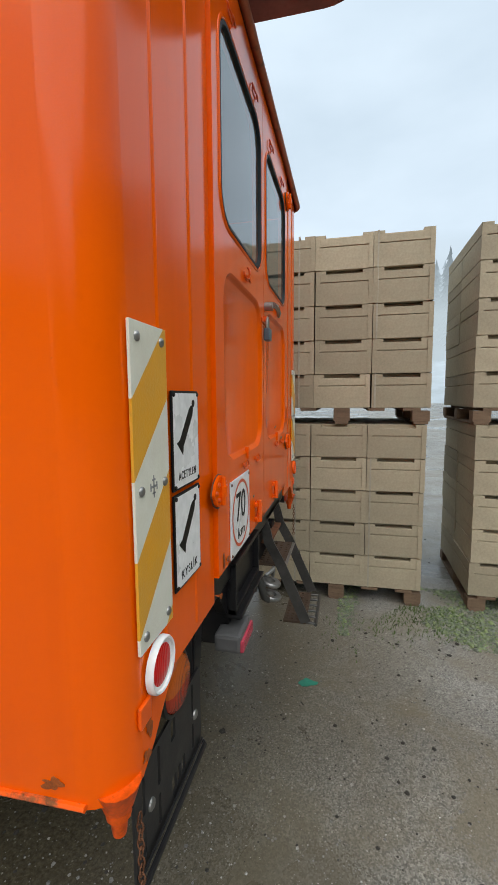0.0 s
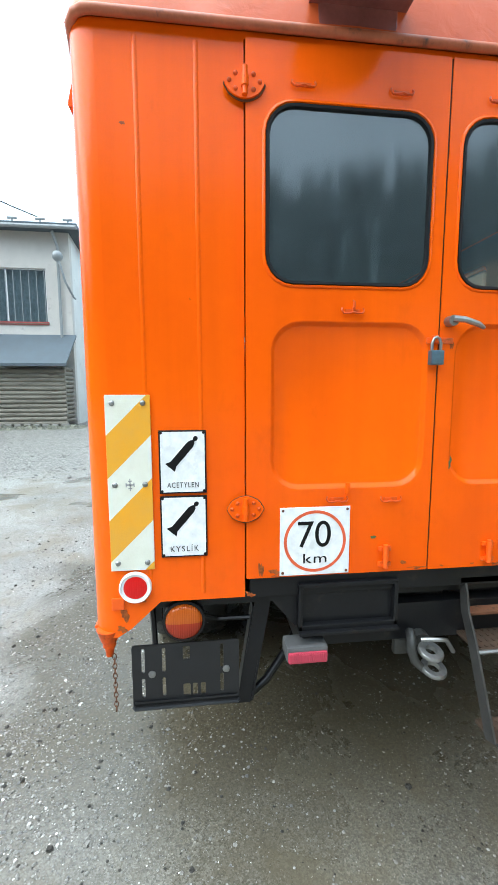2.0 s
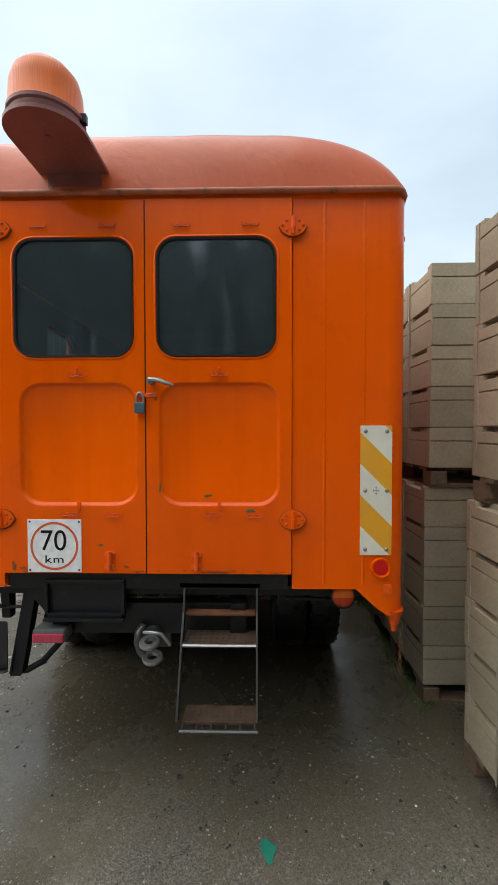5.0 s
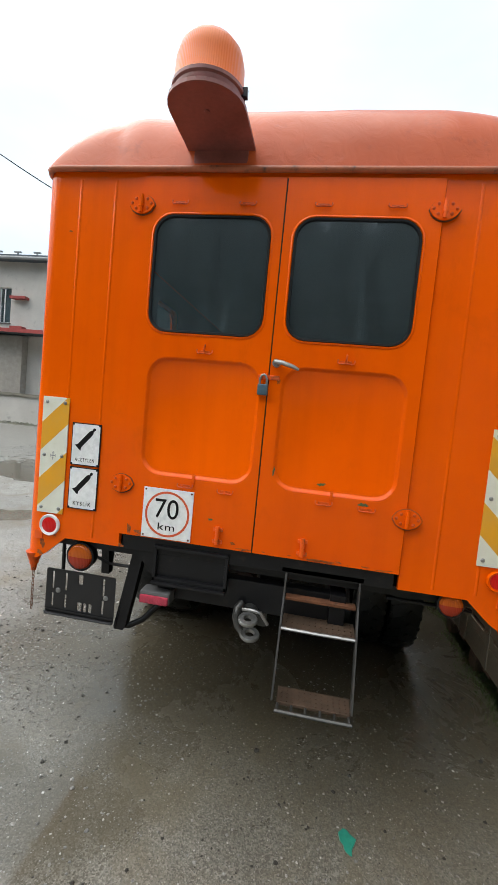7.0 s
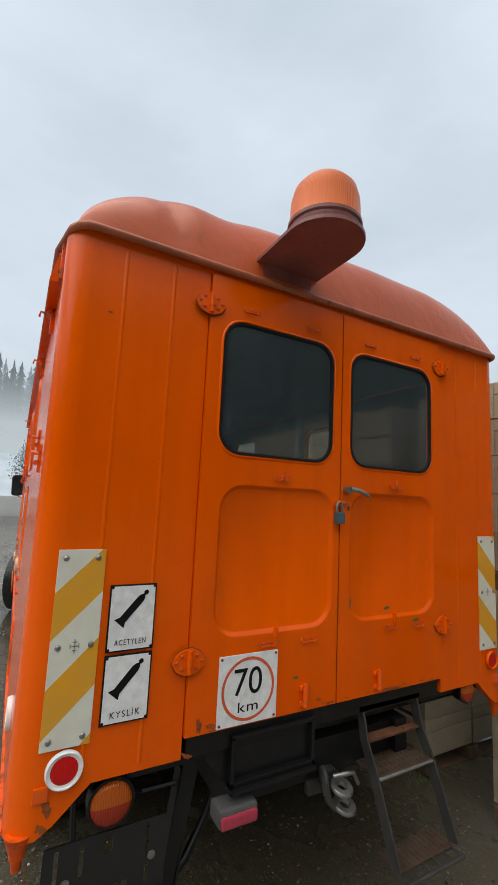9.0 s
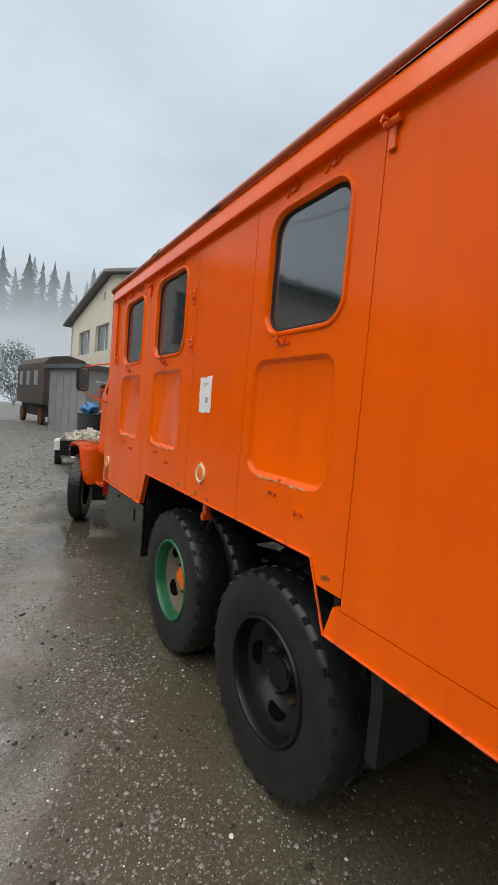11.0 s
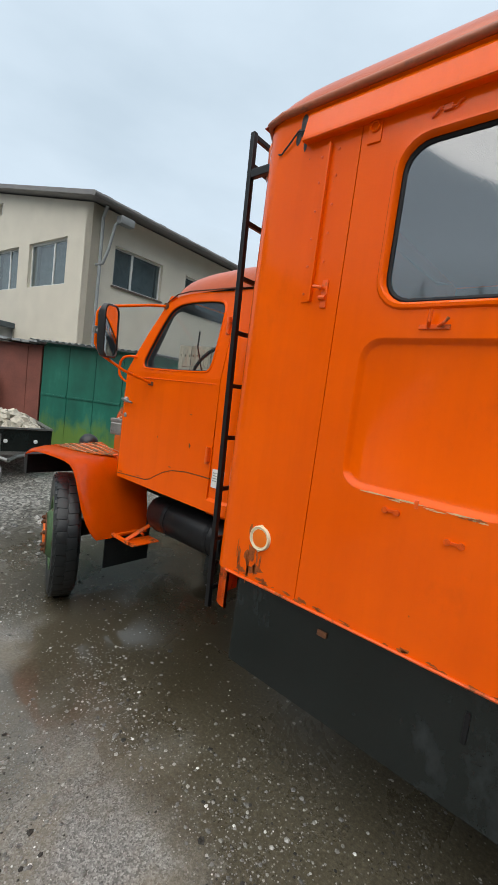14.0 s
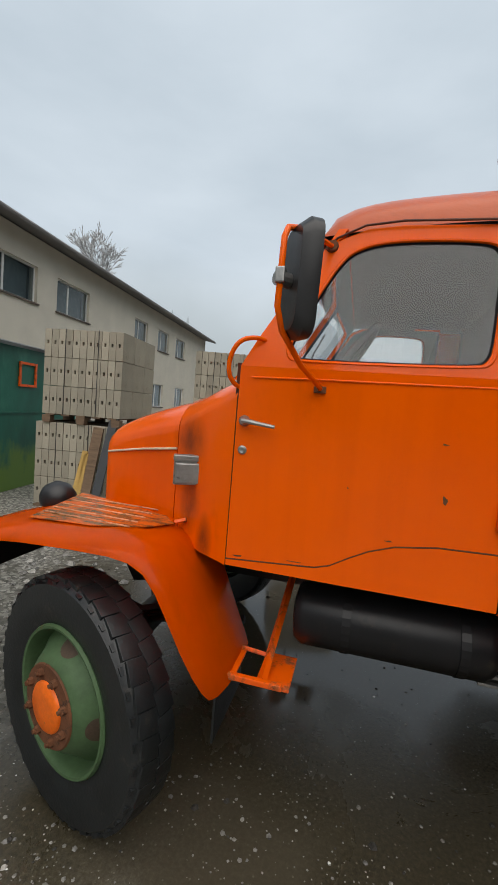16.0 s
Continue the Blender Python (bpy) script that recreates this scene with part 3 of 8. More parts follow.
# dark backing behind the gaps
for s in (-1, 1):
    for x in (-0.49, -1.165, -1.90, -2.515, -3.385, -4.185):
        bm = bmesh.new()
        box(bm, x - 0.015, x + 0.015, s * (S - 0.045), s * (S - 0.031), 1.16, 2.69)
        part("door_gasket", bm, SEAM, truck, "dark dirty strip in a panel joint")

# rounded vertical corners
for s in (-1, 1):
    for xc, a0, a1, zb in ((-CR, 0, 90, 0.912), (-4.66 + CF, 90, 180, 0.87)):
        bm = bmesh.new()
        cr = CR if a0 == 0 else CF
        pts = [(xc + cr * cos(radians(a0 + (a1 - a0) * k / 8)), s * (S - cr + cr * sin(radians(a0 + (a1 - a0) * k / 8)))) for k in range(9)]
        lo = [bm.verts.new((x, y, zb)) for x, y in pts]
        hi = [bm.verts.new((x, y, 2.735)) for x, y in pts]
        for k in range(8):
            bm.faces.new((lo[k], lo[k + 1], hi[k + 1], hi[k]))
        part("corner_post", bm, ORANGE, truck, "rounded orange corner sheet", smooth=60)

# rear wall beside the doors, with two pressed ribs a side
for s in (-1, 1):
    bm = bmesh.new()
    at = lambda p, d=0.0, s=s: (d, s * p[0], p[1])
    sheet(bm, [(0.637, 1.027), (0.637, 2.735), (HW, 2.735), (HW, 0.912), (1.01, 0.94), (0.915, 1.027)], [], at, 0.03)
    wall = part("rear_panel", bm, ORANGE, truck, "orange rear wall sheet", smooth=30)
    for y in (0.775, 0.945):
        bm = bmesh.new()
        vs = [bm.verts.new((dx, s * (y + dy), z)) for z in (1.05, 2.70) for dx, dy in ((0, -0.007), (0.0035, -0.002), (0.0035, 0.002), (0, 0.007))]
        for k in range(3):
            bm.faces.new((vs[k], vs[k + 1], vs[k + 5], vs[k + 4]))
        part("pressed_rib", bm, ORANGE, wall, smooth=60)
bm = bmesh.new()
box(bm, -0.03, 0.0, -0.637, 0.637, 2.715, 2.735)
part("lintel", bm, ORANGE, truck)

REARAT = on_rear(0.012)
for s, wy0, wy1, py0, py1 in ((-1, -0.572, -0.050, -0.556, -0.034), (1, 0.050, 0.566, 0.056, 0.584)):
    y0, y1 = (-0.633, -0.003) if s < 0 else (0.003, 0.633)
    bm = bmesh.new()
    outline = [(y0, 1.095), (y0, 2.712), (y1, 2.712), (y1, 1.095)]
    sheet(bm, outline, [rrect(wy0 - 0.012, wy1 + 0.012, 2.028, 2.562, 0.098), rrect(py0, py1, 1.392, 1.93, 0.095)], REARAT, 0.035)
    press(bm, py0, py1, 1.392, 1.93, 0.095, REARAT, 0.014, 0.016)
    door = part("rear_door", bm, ORANGE, truck, "orange rear door with a window and a pressed lower field", smooth=30)
    bm = bmesh.new()
    def wl_(g, wy0=wy0, wy1=wy1):
        return rrect(wy0 - g, wy1 + g, 2.040 - g, 2.550 + g, 0.085 + 0.8 * g)
    rings(bm, [(wl_(0.0125), -0.001), (wl_(0.010), 0.003), (wl_(0.004), 0.004), (wl_(0.0), -0.002)], REARAT, False)
    part("window_lip", bm, ORANGE, door, smooth=50)
    bm = bmesh.new()
    rings(bm, [(wl_(0.002), -0.003), (wl_(-0.001), 0.004), (wl_(-0.009), 0.003), (wl_(-0.012), -0.008)], REARAT, False)
    part("seal", bm, SEAL, door, "thick black rubber window seal", smooth=50)
    bm = bmesh.new()
    rings(bm, [(wl_(-0.004), -0.006)], REARAT)
    pn = part("pane", bm, REARPANE, door, "dark glass pane with rain marks")
    pn.visible_shadow = False
    # a light bead under the window rim
    bm = bmesh.new()
    ym = (py0 + py1) / 2
    box(bm, 0.006, 0.020, ym - 0.007, ym + 0.007, 1.372, 1.412, 0.003)
    part("drain_lug", bm, ORANGE, door)
    # spring clips above and below the window
    for yy, zz, up in ((wy0 + 0.11, 2.60, 0), (wy1 - 0.11, 2.60, 0), (ym, 1.962, 1), (wy0 + 0.24, 1.357, 0), (ym + 0.15, 1.352, 0)):
        bm = bmesh.new()
        box(bm, 0.012, 0.0145, yy - 0.024, yy + 0.024, zz - 0.006, zz + 0.006, 0.001)
        tube(bm, [(0.015, yy - 0.034, zz + 0.010), (0.018, yy - 0.036, zz + 0.001), (0.020, yy - 0.030, zz - 0.007), (0.022, yy - 0.014, zz - 0.008), (0.023, yy, zz - 0.004), (0.022, yy + 0.014, zz - 0.008), (0.020, yy + 0.030, zz - 0.007), (0.018, yy + 0.036, zz + 0.001), (0.015, yy + 0.034, zz + 0.010)], 0.0030, 6)
        if up:
            tube(bm, [(0.018, yy, zz - 0.004), (0.026, yy, zz + 0.010), (0.024, yy + 0.002, zz + 0.026), (0.016, yy + 0.001, zz + 0.032)], [0.006, 0.0045, 0.004, 0.003], 6)
        part("spring_clip", bm, GRIMY, door, "small painted spring clip")
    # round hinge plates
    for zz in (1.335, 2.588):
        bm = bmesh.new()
        yh = s * 0.637
        pts = [(0.014, yh + 0.057 * cos(a) * (1 + 0.03 * cos(8 * a)), zz + 0.038 * sin(a) * (1 - 0.10 * cos(2 * a))) for a in (2 * pi * k / 32 for k in range(32))]
        prism(bm, pts, (0.010, 0, 0))
        cyl(bm, (0.029, yh, zz - 0.036), (0.029, yh, zz + 0.038), 0.008, seg=10)
        cyl(bm, (0.029, yh, zz - 0.014), (0.029, yh, zz + 0.014), 0.011, seg=10)
        hg = part("hinge", bm, ORANGE, door, "round riveted hinge plate")
        for dy, dz in ((-0.044, 0.002), (-0.026, -0.019), (-0.026, 0.021), (0.044, 0.002), (0.026, -0.019), (0.026, 0.021)):
            bm = bmesh.new()
            lathe(bm, [(0, 0.0068), (0.003, 0.0062), (0.006, 0.003)], (0.0238, yh + dy, zz + dz), (1, 0, 0), 10)
            part("rivet", bm, GRIMY, hg, smooth=60)
        # slightly larger dark brown plate behind the hinge, set a little lower
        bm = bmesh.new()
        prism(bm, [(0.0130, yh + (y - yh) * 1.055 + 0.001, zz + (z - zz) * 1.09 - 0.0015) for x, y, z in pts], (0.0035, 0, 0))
        part("dark_rim", bm, RUST, hg, "thin dark brown rim round the plate")
    # foot bolts
    bm = bmesh.new()
    yb = -0.16 if s < 0 else 0.22
    cyl(bm, (0.026, yb, 1.115), (0.026, yb, 1.195), 0.010, seg=10)
    for zz in (1.125, 1.18):
        box(bm, 0.012, 0.022, yb - 0.022, yb + 0.022, zz - 0.008, zz + 0.008, 0.002)
    part("foot_bolt", bm, RUSTY, door, "rusty drop bolt")

# the doors' middle lip, handle and padlock
bm = bmesh.new()
box(bm, -0.02, 0.008, -0.006, 0.006, 1.10, 2.71)
part("middle_gasket", bm, SEAL, truck, "dark gap between the doors")
bm = bmesh.new()
cyl(bm, (0.012, 0.030, 1.935), (0.045, 0.030, 1.935), 0.017, seg=14)
tube(bm, [(0.048, 0.024, 1.940), (0.056, 0.06, 1.936), (0.058, 0.105, 1.922), (0.052, 0.128, 1.912)], [0.011, 0.010, 0.009, 0.006], 8)
part("door_handle", bm, STEEL, truck, "worn steel turn handle", smooth=40)
bm = bmesh.new()
box(bm, 0.012, 0.018, -0.045, 0.048, 1.864, 1.884, 0.003)
box(bm, 0.018, 0.030, -0.03, -0.01, 1.868, 1.890, 0.002)
part("hasp", bm, RUSTY, truck, "painted steel hasp")
bm = bmesh.new()
box(bm, 0.020, 0.045, -0.041, 0.003, 1.795, 1.842, 0.005)
lock = part("padlock", bm, BRASSY, truck, "worn blue-grey padlock")
bm = bmesh.new()
tube(bm, [(0.032, -0.034, 1.842), (0.032, -0.034, 1.865), (0.032, -0.028, 1.879), (0.032, -0.019, 1.884), (0.032, -0.010, 1.879), (0.032, -0.004, 1.865), (0.032, -0.004, 1.842)], 0.005, 8)
part("shackle", bm, STEEL, lock, "steel shackle", smooth=60)

# roof: a pressed shell, rounded at both ends, with a dented rear cap
bm = bmesh.new()
NY, XS = 96, [0.012, 0.004, -0.008, -0.02, -0.035, -0.05, -0.065, -0.08, -0.10, -0.125, -0.15, -0.18, -0.22, -0.27, -0.34, -0.45, -0.6, -1.2, -2.0, -2.8, -3.6, -4.2, -4.40, -4.48, -4.55, -4.60, -4.64, -4.66]
HR = 0.325


def roof_w(x):
    return 1.125 - 0.012 * math.exp(-(x / 0.1) ** 2)


def roof_h(y, x):
    u = min(1, abs(y) / roof_w(x))
    n = 3.1 + 2.2 * math.exp(-(x / 0.22) ** 2)
    return max(0.0, 1 - u ** n) ** 0.55 * HR


def roof_end(x):
    a = max(0.0, 1 - max(0, x + 0.17) / 0.182) if x > -0.17 else 1.0
    b = max(0.0, 1 - max(0, -4.40 - x) / 0.26) if x < -4.40 else 1.0
    f = min(a, b)
    return max(0.0, 1 - (1 - f) ** 2.6) ** 0.5


grid = []
for x in XS:
    row = []
    for k in range(NY + 1):
        y = roof_w(x) * math.sin(pi / 2 * (2 * k / NY - 1))
        h = roof_h(y, x) * roof_end(x)
        crease = abs(y + 0.80 - 0.5 * (x + 0.05))
        fold = math.exp(-((x + 0.03) / 0.07) ** 2)
        dent = -0.020 * math.exp(-crease / 0.06) * fold - 0.016 * math.exp(-((y + 0.55) / 0.12) ** 2 - ((x + 0.09) / 0.09) ** 2)
        dent += 0.004 * noise.noise(Vector((x * 9, y * 6, 1.7))) * fold
        rise = min(1.0, h / 0.08)
        row.append(bm.verts.new((x + dent * 0.9 * rise, y, 2.742 + max(0, h + dent * rise))))
    grid.append(row)
for a, b in zip(grid, grid[1:]):
    for k in range(NY):
        bm.faces.new((a[k], a[k + 1], b[k + 1], b[k]))
part("roof", bm, FADED, truck, "faded orange roof shell with a dented rear cap", smooth=60)
bm = bmesh.new()
loop = [(0.022, y, 2.738) for y in np.linspace(-1.05, 1.05, 12)] + [(0.020, 1.075, 2.738), (0.004, 1.102, 2.738), (-0.035, 1.124, 2.738), (-0.11, 1.136, 2.738)]
loop += [(x, 1.152, 2.738) for x in np.linspace(-0.2, -4.54, 12)] + [(-4.62, 1.13, 2.738), (-4.665, 1.05, 2.738)]
loop += [(-4.672, y, 2.738) for y in np.linspace(0.9, -0.9, 8)] + [(-4.665, -1.05, 2.738), (-4.62, -1.13, 2.738)]
loop += [(x, -1.152, 2.738) for x in np.linspace(-4.54, -0.2, 12)] + [(-0.11, -1.136, 2.738), (-0.035, -1.124, 2.738), (0.004, -1.102, 2.738), (0.020, -1.075, 2.738)]
tube(bm, loop, 0.014, 8, True)
part("rain_gutter", bm, GUTTER, truck, "rolled rain gutter, faded and stained dark", smooth=60)
# side valances under the gutter
for s in (-1, 1):
    bm = bmesh.new()
    prof = [(S - 0.002, 2.606), (S + 0.033, 2.600), (S + 0.038, 2.604), (S + 0.037, 2.614), (S + 0.016, 2.700), (S + 0.010, 2.712), (S - 0.002, 2.722)]
    prism(bm, [(-0.165, s * y, z) for y, z in prof], (-4.25, 0, 0))
    part("valance", bm, ORANGE, truck, "sloping orange rain strip over the doors")
    bm = bmesh.new()
    box(bm, -0.165, -0.115, s * (S - 0.002), s * (S + 0.010), 2.595, 2.725, 0.003)
    for z in (2.63, 2.69):
        cyl(bm, (-0.14, s * S, z), (-0.14, s * (S + 0.016), z), 0.007, seg=8)
    part("valance_bracket", bm, RUSTY, truck)

# inner lining and floor
for s in (-1, 1):
    bm = bmesh.new()
    at = on_side(s * (S - 0.05), s)
    sheet(bm, [(-4.5, 1.205), (-4.5, 2.68), (-0.06, 2.68), (-0.06, 1.205)], [rrect(a, b, 2.0, 2.52, 0.06) for a, b in ((-1.77, -1.295), (-3.225, -2.685), (-4.03, -3.505))], at, 0.01)
    part("lining", bm, LINER, truck, "dull grey inner lining")
bm = bmesh.new()
box(bm, -4.5, -0.06, -1.08, 1.08, 2.69, 2.70)
part("ceiling_lining", bm, LINER, truck)
bm = bmesh.new()
box(bm, -1.235, -0.05, -1.06, 1.06, 0.98, 1.02)
box(bm, -4.50, -3.35, -1.06, 1.06, 0.98, 1.02)
box(bm, -3.40, -1.20, -1.06, 1.06, 1.17, 1.20)
part("box_floor", bm, BLACK, truck)
bm = bmesh.new()
sheet(bm, [(-1.03, 0.88), (-1.03, 2.74), (1.03, 2.74), (1.03, 0.88)], [rrect(-0.35, 0.35, 2.05, 2.45, 0.06)], lambda p, d=0.0: (-4.661 - d - 0.03 * (1 - (p[0] / 1.03) ** 2), p[0], p[1]), -0.03)
part("front_wall", bm, ORANGE, truck)
# deep apron below the front corners
for s in (-1, 1):
    bm = bmesh.new()
    path = [(-4.535, s * 1.128)] + [(-4.55 - 0.10 * sin(radians(a)), s * (1.028 + 0.10 * cos(radians(a)))) for a in range(0, 91, 10)] + [(-4.652, s * 0.93)]
    rows_ = [[bm.verts.new((x, y, z)) for x, y in path] for z in (0.90, 0.72, 0.695)]
    for a, b in zip(rows_, rows_[1:]):
        for k in range(len(path) - 1):
            bm.faces.new((a[k], a[k + 1], b[k + 1], b[k]))
    bmesh.ops.solidify(bm, geom=bm.faces[:], thickness=0.004)
    part("corner_apron", bm, RUSTY, truck, "orange apron sheet with rust and moss at its top", smooth=40)
bm = bmesh.new()
rings(bm, [(rrect(-0.35, 0.35, 2.05, 2.45, 0.06), 0)], on_rear(-4.645))
part("front_pane", bm, PANE, truck).visible_shadow = False

# edges of the wheel arch and sill
for s in (-1, 1):
    bm = bmesh.new()
    y = s * (S + 0.003)
    tube(bm, [(-0.06, y, 0.92), (-0.49, y, 0.908), (-1.232, y, 0.905), (-1.333, y, 1.150), (-2.3, y, 1.148), (-3.226, y, 1.145), (-3.336, y, 0.892), (-4.56, y, 0.876)], 0.006, 6)
    part("sill_edge", bm, RUSTY, truck, "rusty folded lower edge")
# dark inner wheel arch and underbody box
bm = bmesh.new()
box(bm, -3.30, -1.27, -1.09, 1.09, 1.158, 1.166)
part("wheel_arch", bm, BLACK, truck)
bm = bmesh.new()
box(bm, -3.345, -3.315, -1.08, 1.08, 0.48, 1.13)
part("arch_bulkhead", bm, BLACK, truck)
bm = bmesh.new()
box(bm, -1.27, -1.24, -1.06, 1.06, 0.86, 1.12)
part("arch_bulkhead", bm, BLACK, truck)

# corner drain plugs with chains
for x, y in ((-0.03, -1.09), (-0.03, 1.09), (-2.32, -1.07)):
    z0 = 0.895 if x > -1 else 1.12
    bm = bmesh.new()
    if x > -1:
        cyl(bm, (x, y, z0 + 0.035), (x, y, z0 - 0.008), 0.040, 0.026, 14)
        cyl(bm, (x, y, z0 - 0.008), (x, y, z0 - 0.026), 0.022, seg=12)
        cyl(bm, (x, y, z0 - 0.026), (x, y, z0 - 0.062), 0.017, 0.012, seg=12)
    else:
        box(bm, x - 0.022, x + 0.022, y - 0.02, y + 0.012, z0 - 0.07, z0 + 0.04, 0.004)
        cyl(bm, (x, y - 0.03, z0 - 0.075), (x, y + 0.03, z0 - 0.075), 0.022, seg=12)
    plug = part("lashing_eye", bm, GRIMY, truck, "orange lashing fitting with rust", smooth=40)
    bm = bmesh.new()
    n = 12 if x > -1 else 7
    for k in range(n):
        c = Vector((x + 0.028 if x > -1 else x + 0.02 * sin(k / n * pi * 2), y + 0.02, z0 - 0.05 - k * 0.017))
        rx, rz = (0.0065, 0.012)
        pts = [c + Vector((rx * cos(a) if k % 2 else 0, 0 if k % 2 else rx * cos(a), rz * sin(a))) for a in (2 * pi * i / 8 for i in range(8))]
        tube(bm, pts, 0.0016, 5, True)
    part("chain", bm, RUST, plug, "thin rusty chain")

# fittings on the left wall
Y = -S
for nm, x, z in (("latch", -0.455, 2.585), ("latch", -1.135, 2.565), ("latch", -3.385, 2.545)):
    bm = bmesh.new()
    box(bm, x - 0.014, x + 0.014, Y - 0.014, Y + 0.001, z - 0.075, z + 0.012, 0.003)
    cyl(bm, (x - 0.03, Y - 0.016, z + 0.005), (x + 0.03, Y - 0.016, z + 0.005), 0.012, seg=10)
    tube(bm, [(x, Y - 0.014, z), (x - 0.01, Y - 0.05, z + 0.012), (x - 0.012, Y - 0.055, z - 0.01)], 0.005, 6)
    part(nm, bm, RUSTY, truck, "rusty top catch")
for x, z in ((-0.535, 2.075), (-2.562, 2.325), (-2.555, 2.043), (-0.27, 1.99), (-4.245, 2.05)):
    bm = bmesh.new()
    box(bm, x - 0.012, x + 0.012, Y - 0.008, Y + 0.001, z - 0.055, z + 0.045, 0.003)
    tube(bm, [(x, Y - 0.006, z + 0.012), (x - 0.004, Y - 0.022, z + 0.014), (x - 0.040, Y - 0.026, z + 0.02)], 0.006, 8)
    cyl(bm, (x - 0.016, Y - 0.012, z - 0.02), (x + 0.012, Y - 0.012, z - 0.02), 0.009, seg=8)
    part("turn_catch", bm, RUSTY, truck, "rusty turning catch")
for x, z in ((-1.625, 1.965), (-2.985, 1.957), (-3.83, 1.935)):
    bm = bmesh.new()
    box(bm, x - 0.05, x + 0.045, Y - 0.006, Y + 0.001, z - 0.02, z - 0.006, 0.002)
    tube(bm, [(x - 0.02, Y - 0.005, z - 0.012), (x - 0.012, Y - 0.028, z), (x - 0.01, Y - 0.03, z + 0.035)], 0.006, 8)
    tube(bm, [(x + 0.01, Y - 0.004, z - 0.01), (x + 0.03, Y - 0.02, z - 0.004), (x + 0.04, Y - 0.018, z + 0.012)], 0.005, 8)
    part("window_hook", bm, RUSTY, truck, "small painted hook")
for x0, x1 in ((-1.76, -1.305), (-3.215, -2.695), (-4.02, -3.515)):
    for x in (x0 + 0.12, x1 - 0.1):
        for z in (2.572,):
            bm = bmesh.new()
            box(bm, x - 0.013, x + 0.013, Y - 0.008, Y + 0.001, z - 0.009, z + 0.009, 0.002)
            tube(bm, [(x - 0.046, Y - 0.002, z - 0.015), (x - 0.034, Y - 0.006, z - 0.010), (x - 0.024, Y - 0.007, z + 0.004), (x - 0.012, Y - 0.008, z + 0.003)], 0.0035, 6)
            tube(bm, [(x + 0.012, Y - 0.008, z - 0.003), (x + 0.024, Y - 0.007, z - 0.006), (x + 0.034, Y - 0.006, z + 0.006), (x + 0.044, Y - 0.002, z + 0.012)], 0.0035, 6)
            part("spring_clip", bm, GRIMY, truck, "small painted spring clip")
    for x, z in ((x0 + 0.15, 1.33), ((x0 + x1) / 2 + 0.1, 1.285)):
        bm = bmesh.new()
        box(bm, x - 0.03, x + 0.03, Y - 0.005, Y + 0.001, z - 0.005, z + 0.005, 0.0015)
        cyl(bm, (x - 0.02, Y - 0.01, z), (x - 0.02, Y, z), 0.01, seg=8)
        cyl(bm, (x + 0.02, Y - 0.01, z), (x + 0.02, Y, z), 0.01, seg=8)
        part("spring_clip", bm, GRIMY, truck, "small painted spring clip")
# front corner angle strip
bm = bmesh.new()
box(bm, -4.345, -4.30, Y - 0.006, Y + 0.001, 2.02, 2.58, 0.002)
box(bm, -4.31, -4.298, Y - 0.018, Y + 0.001, 2.02, 2.58, 0.003)
strip = part("angle_strip", bm, ORANGE, truck, "riveted orange angle strip")
for z in (2.05, 2.15, 2.25, 2.35, 2.45, 2.54):
    for x in (-4.335, -4.27):
        bm = bmesh.new()
        lathe(bm, [(0, 0.005), (0.003, 0.004), (0.004, 0.001)], (x, Y - (0.006 if x < -4.3 else 0.0), z + (0.015 if x > -4.3 else 0)), (0, -1, 0), 8)
        part("rivet", bm, RUSTY, strip)
bm = bmesh.new()
box(bm, -4.16, -4.11, Y - 0.006, Y + 0.001, 2.535, 2.605, 0.002)
tube(bm, [(-4.135 + 0.015 * cos(a), Y - 0.010, 2.585 + 0.015 * sin(a)) for a in (2 * pi * k / 12 for k in range(12))], 0.004, 6, True)
part("latch", bm, ORANGE, truck, "painted ring catch")

# round side reflectors
def reflector(c, axis, r, rim, lens, label, tab=None):
    bm = bmesh.new()
    lathe(bm, [(0, r), (0.010, r * 0.99), (0.014, r * 0.93), (0.013, r * 0.87), (0.008, r * 0.85)], c, axis, 28)
    if tab:
        cyl(bm, Vector(c) + Vector(tab), Vector(c) + Vector(tab) + Vector(axis) * 0.009, r * 0.2, seg=12)
        cyl(bm, Vector(c) - Vector(tab), Vector(c) - Vector(tab) + Vector(axis) * 0.009, r * 0.2, seg=12)
    ob = part("reflector", bm, rim, truck, label, smooth=40)
    bm = bmesh.new()
    lathe(bm, [(0.006, r * 0.85), (0.010, r * 0.6), (0.011, r * 0.2)], c, axis, 24)
    part("lens", bm, lens, ob, smooth=40)


PALE = plain("yellowed_plastic", (0.72, 0.62, 0.42), 0.45, 0, 0.15, 8, 60)
ORANGELENS = lens_mat("orange_reflector", (0.80, 0.16, 0.01), 0.25)
for x, z, rim, tb in ((-0.323, 1.119, WHITE, (0, 0, 0.046)), (-2.30, 1.299, PALE, (0, 0, 0.052)), (-4.385, 1.072, PALE, (0, 0, 0.046))):
    reflector((x, -S, z), (0, -1, 0), 0.052, rim, ORANGELENS, "round orange side reflector in a pale rim", tb)
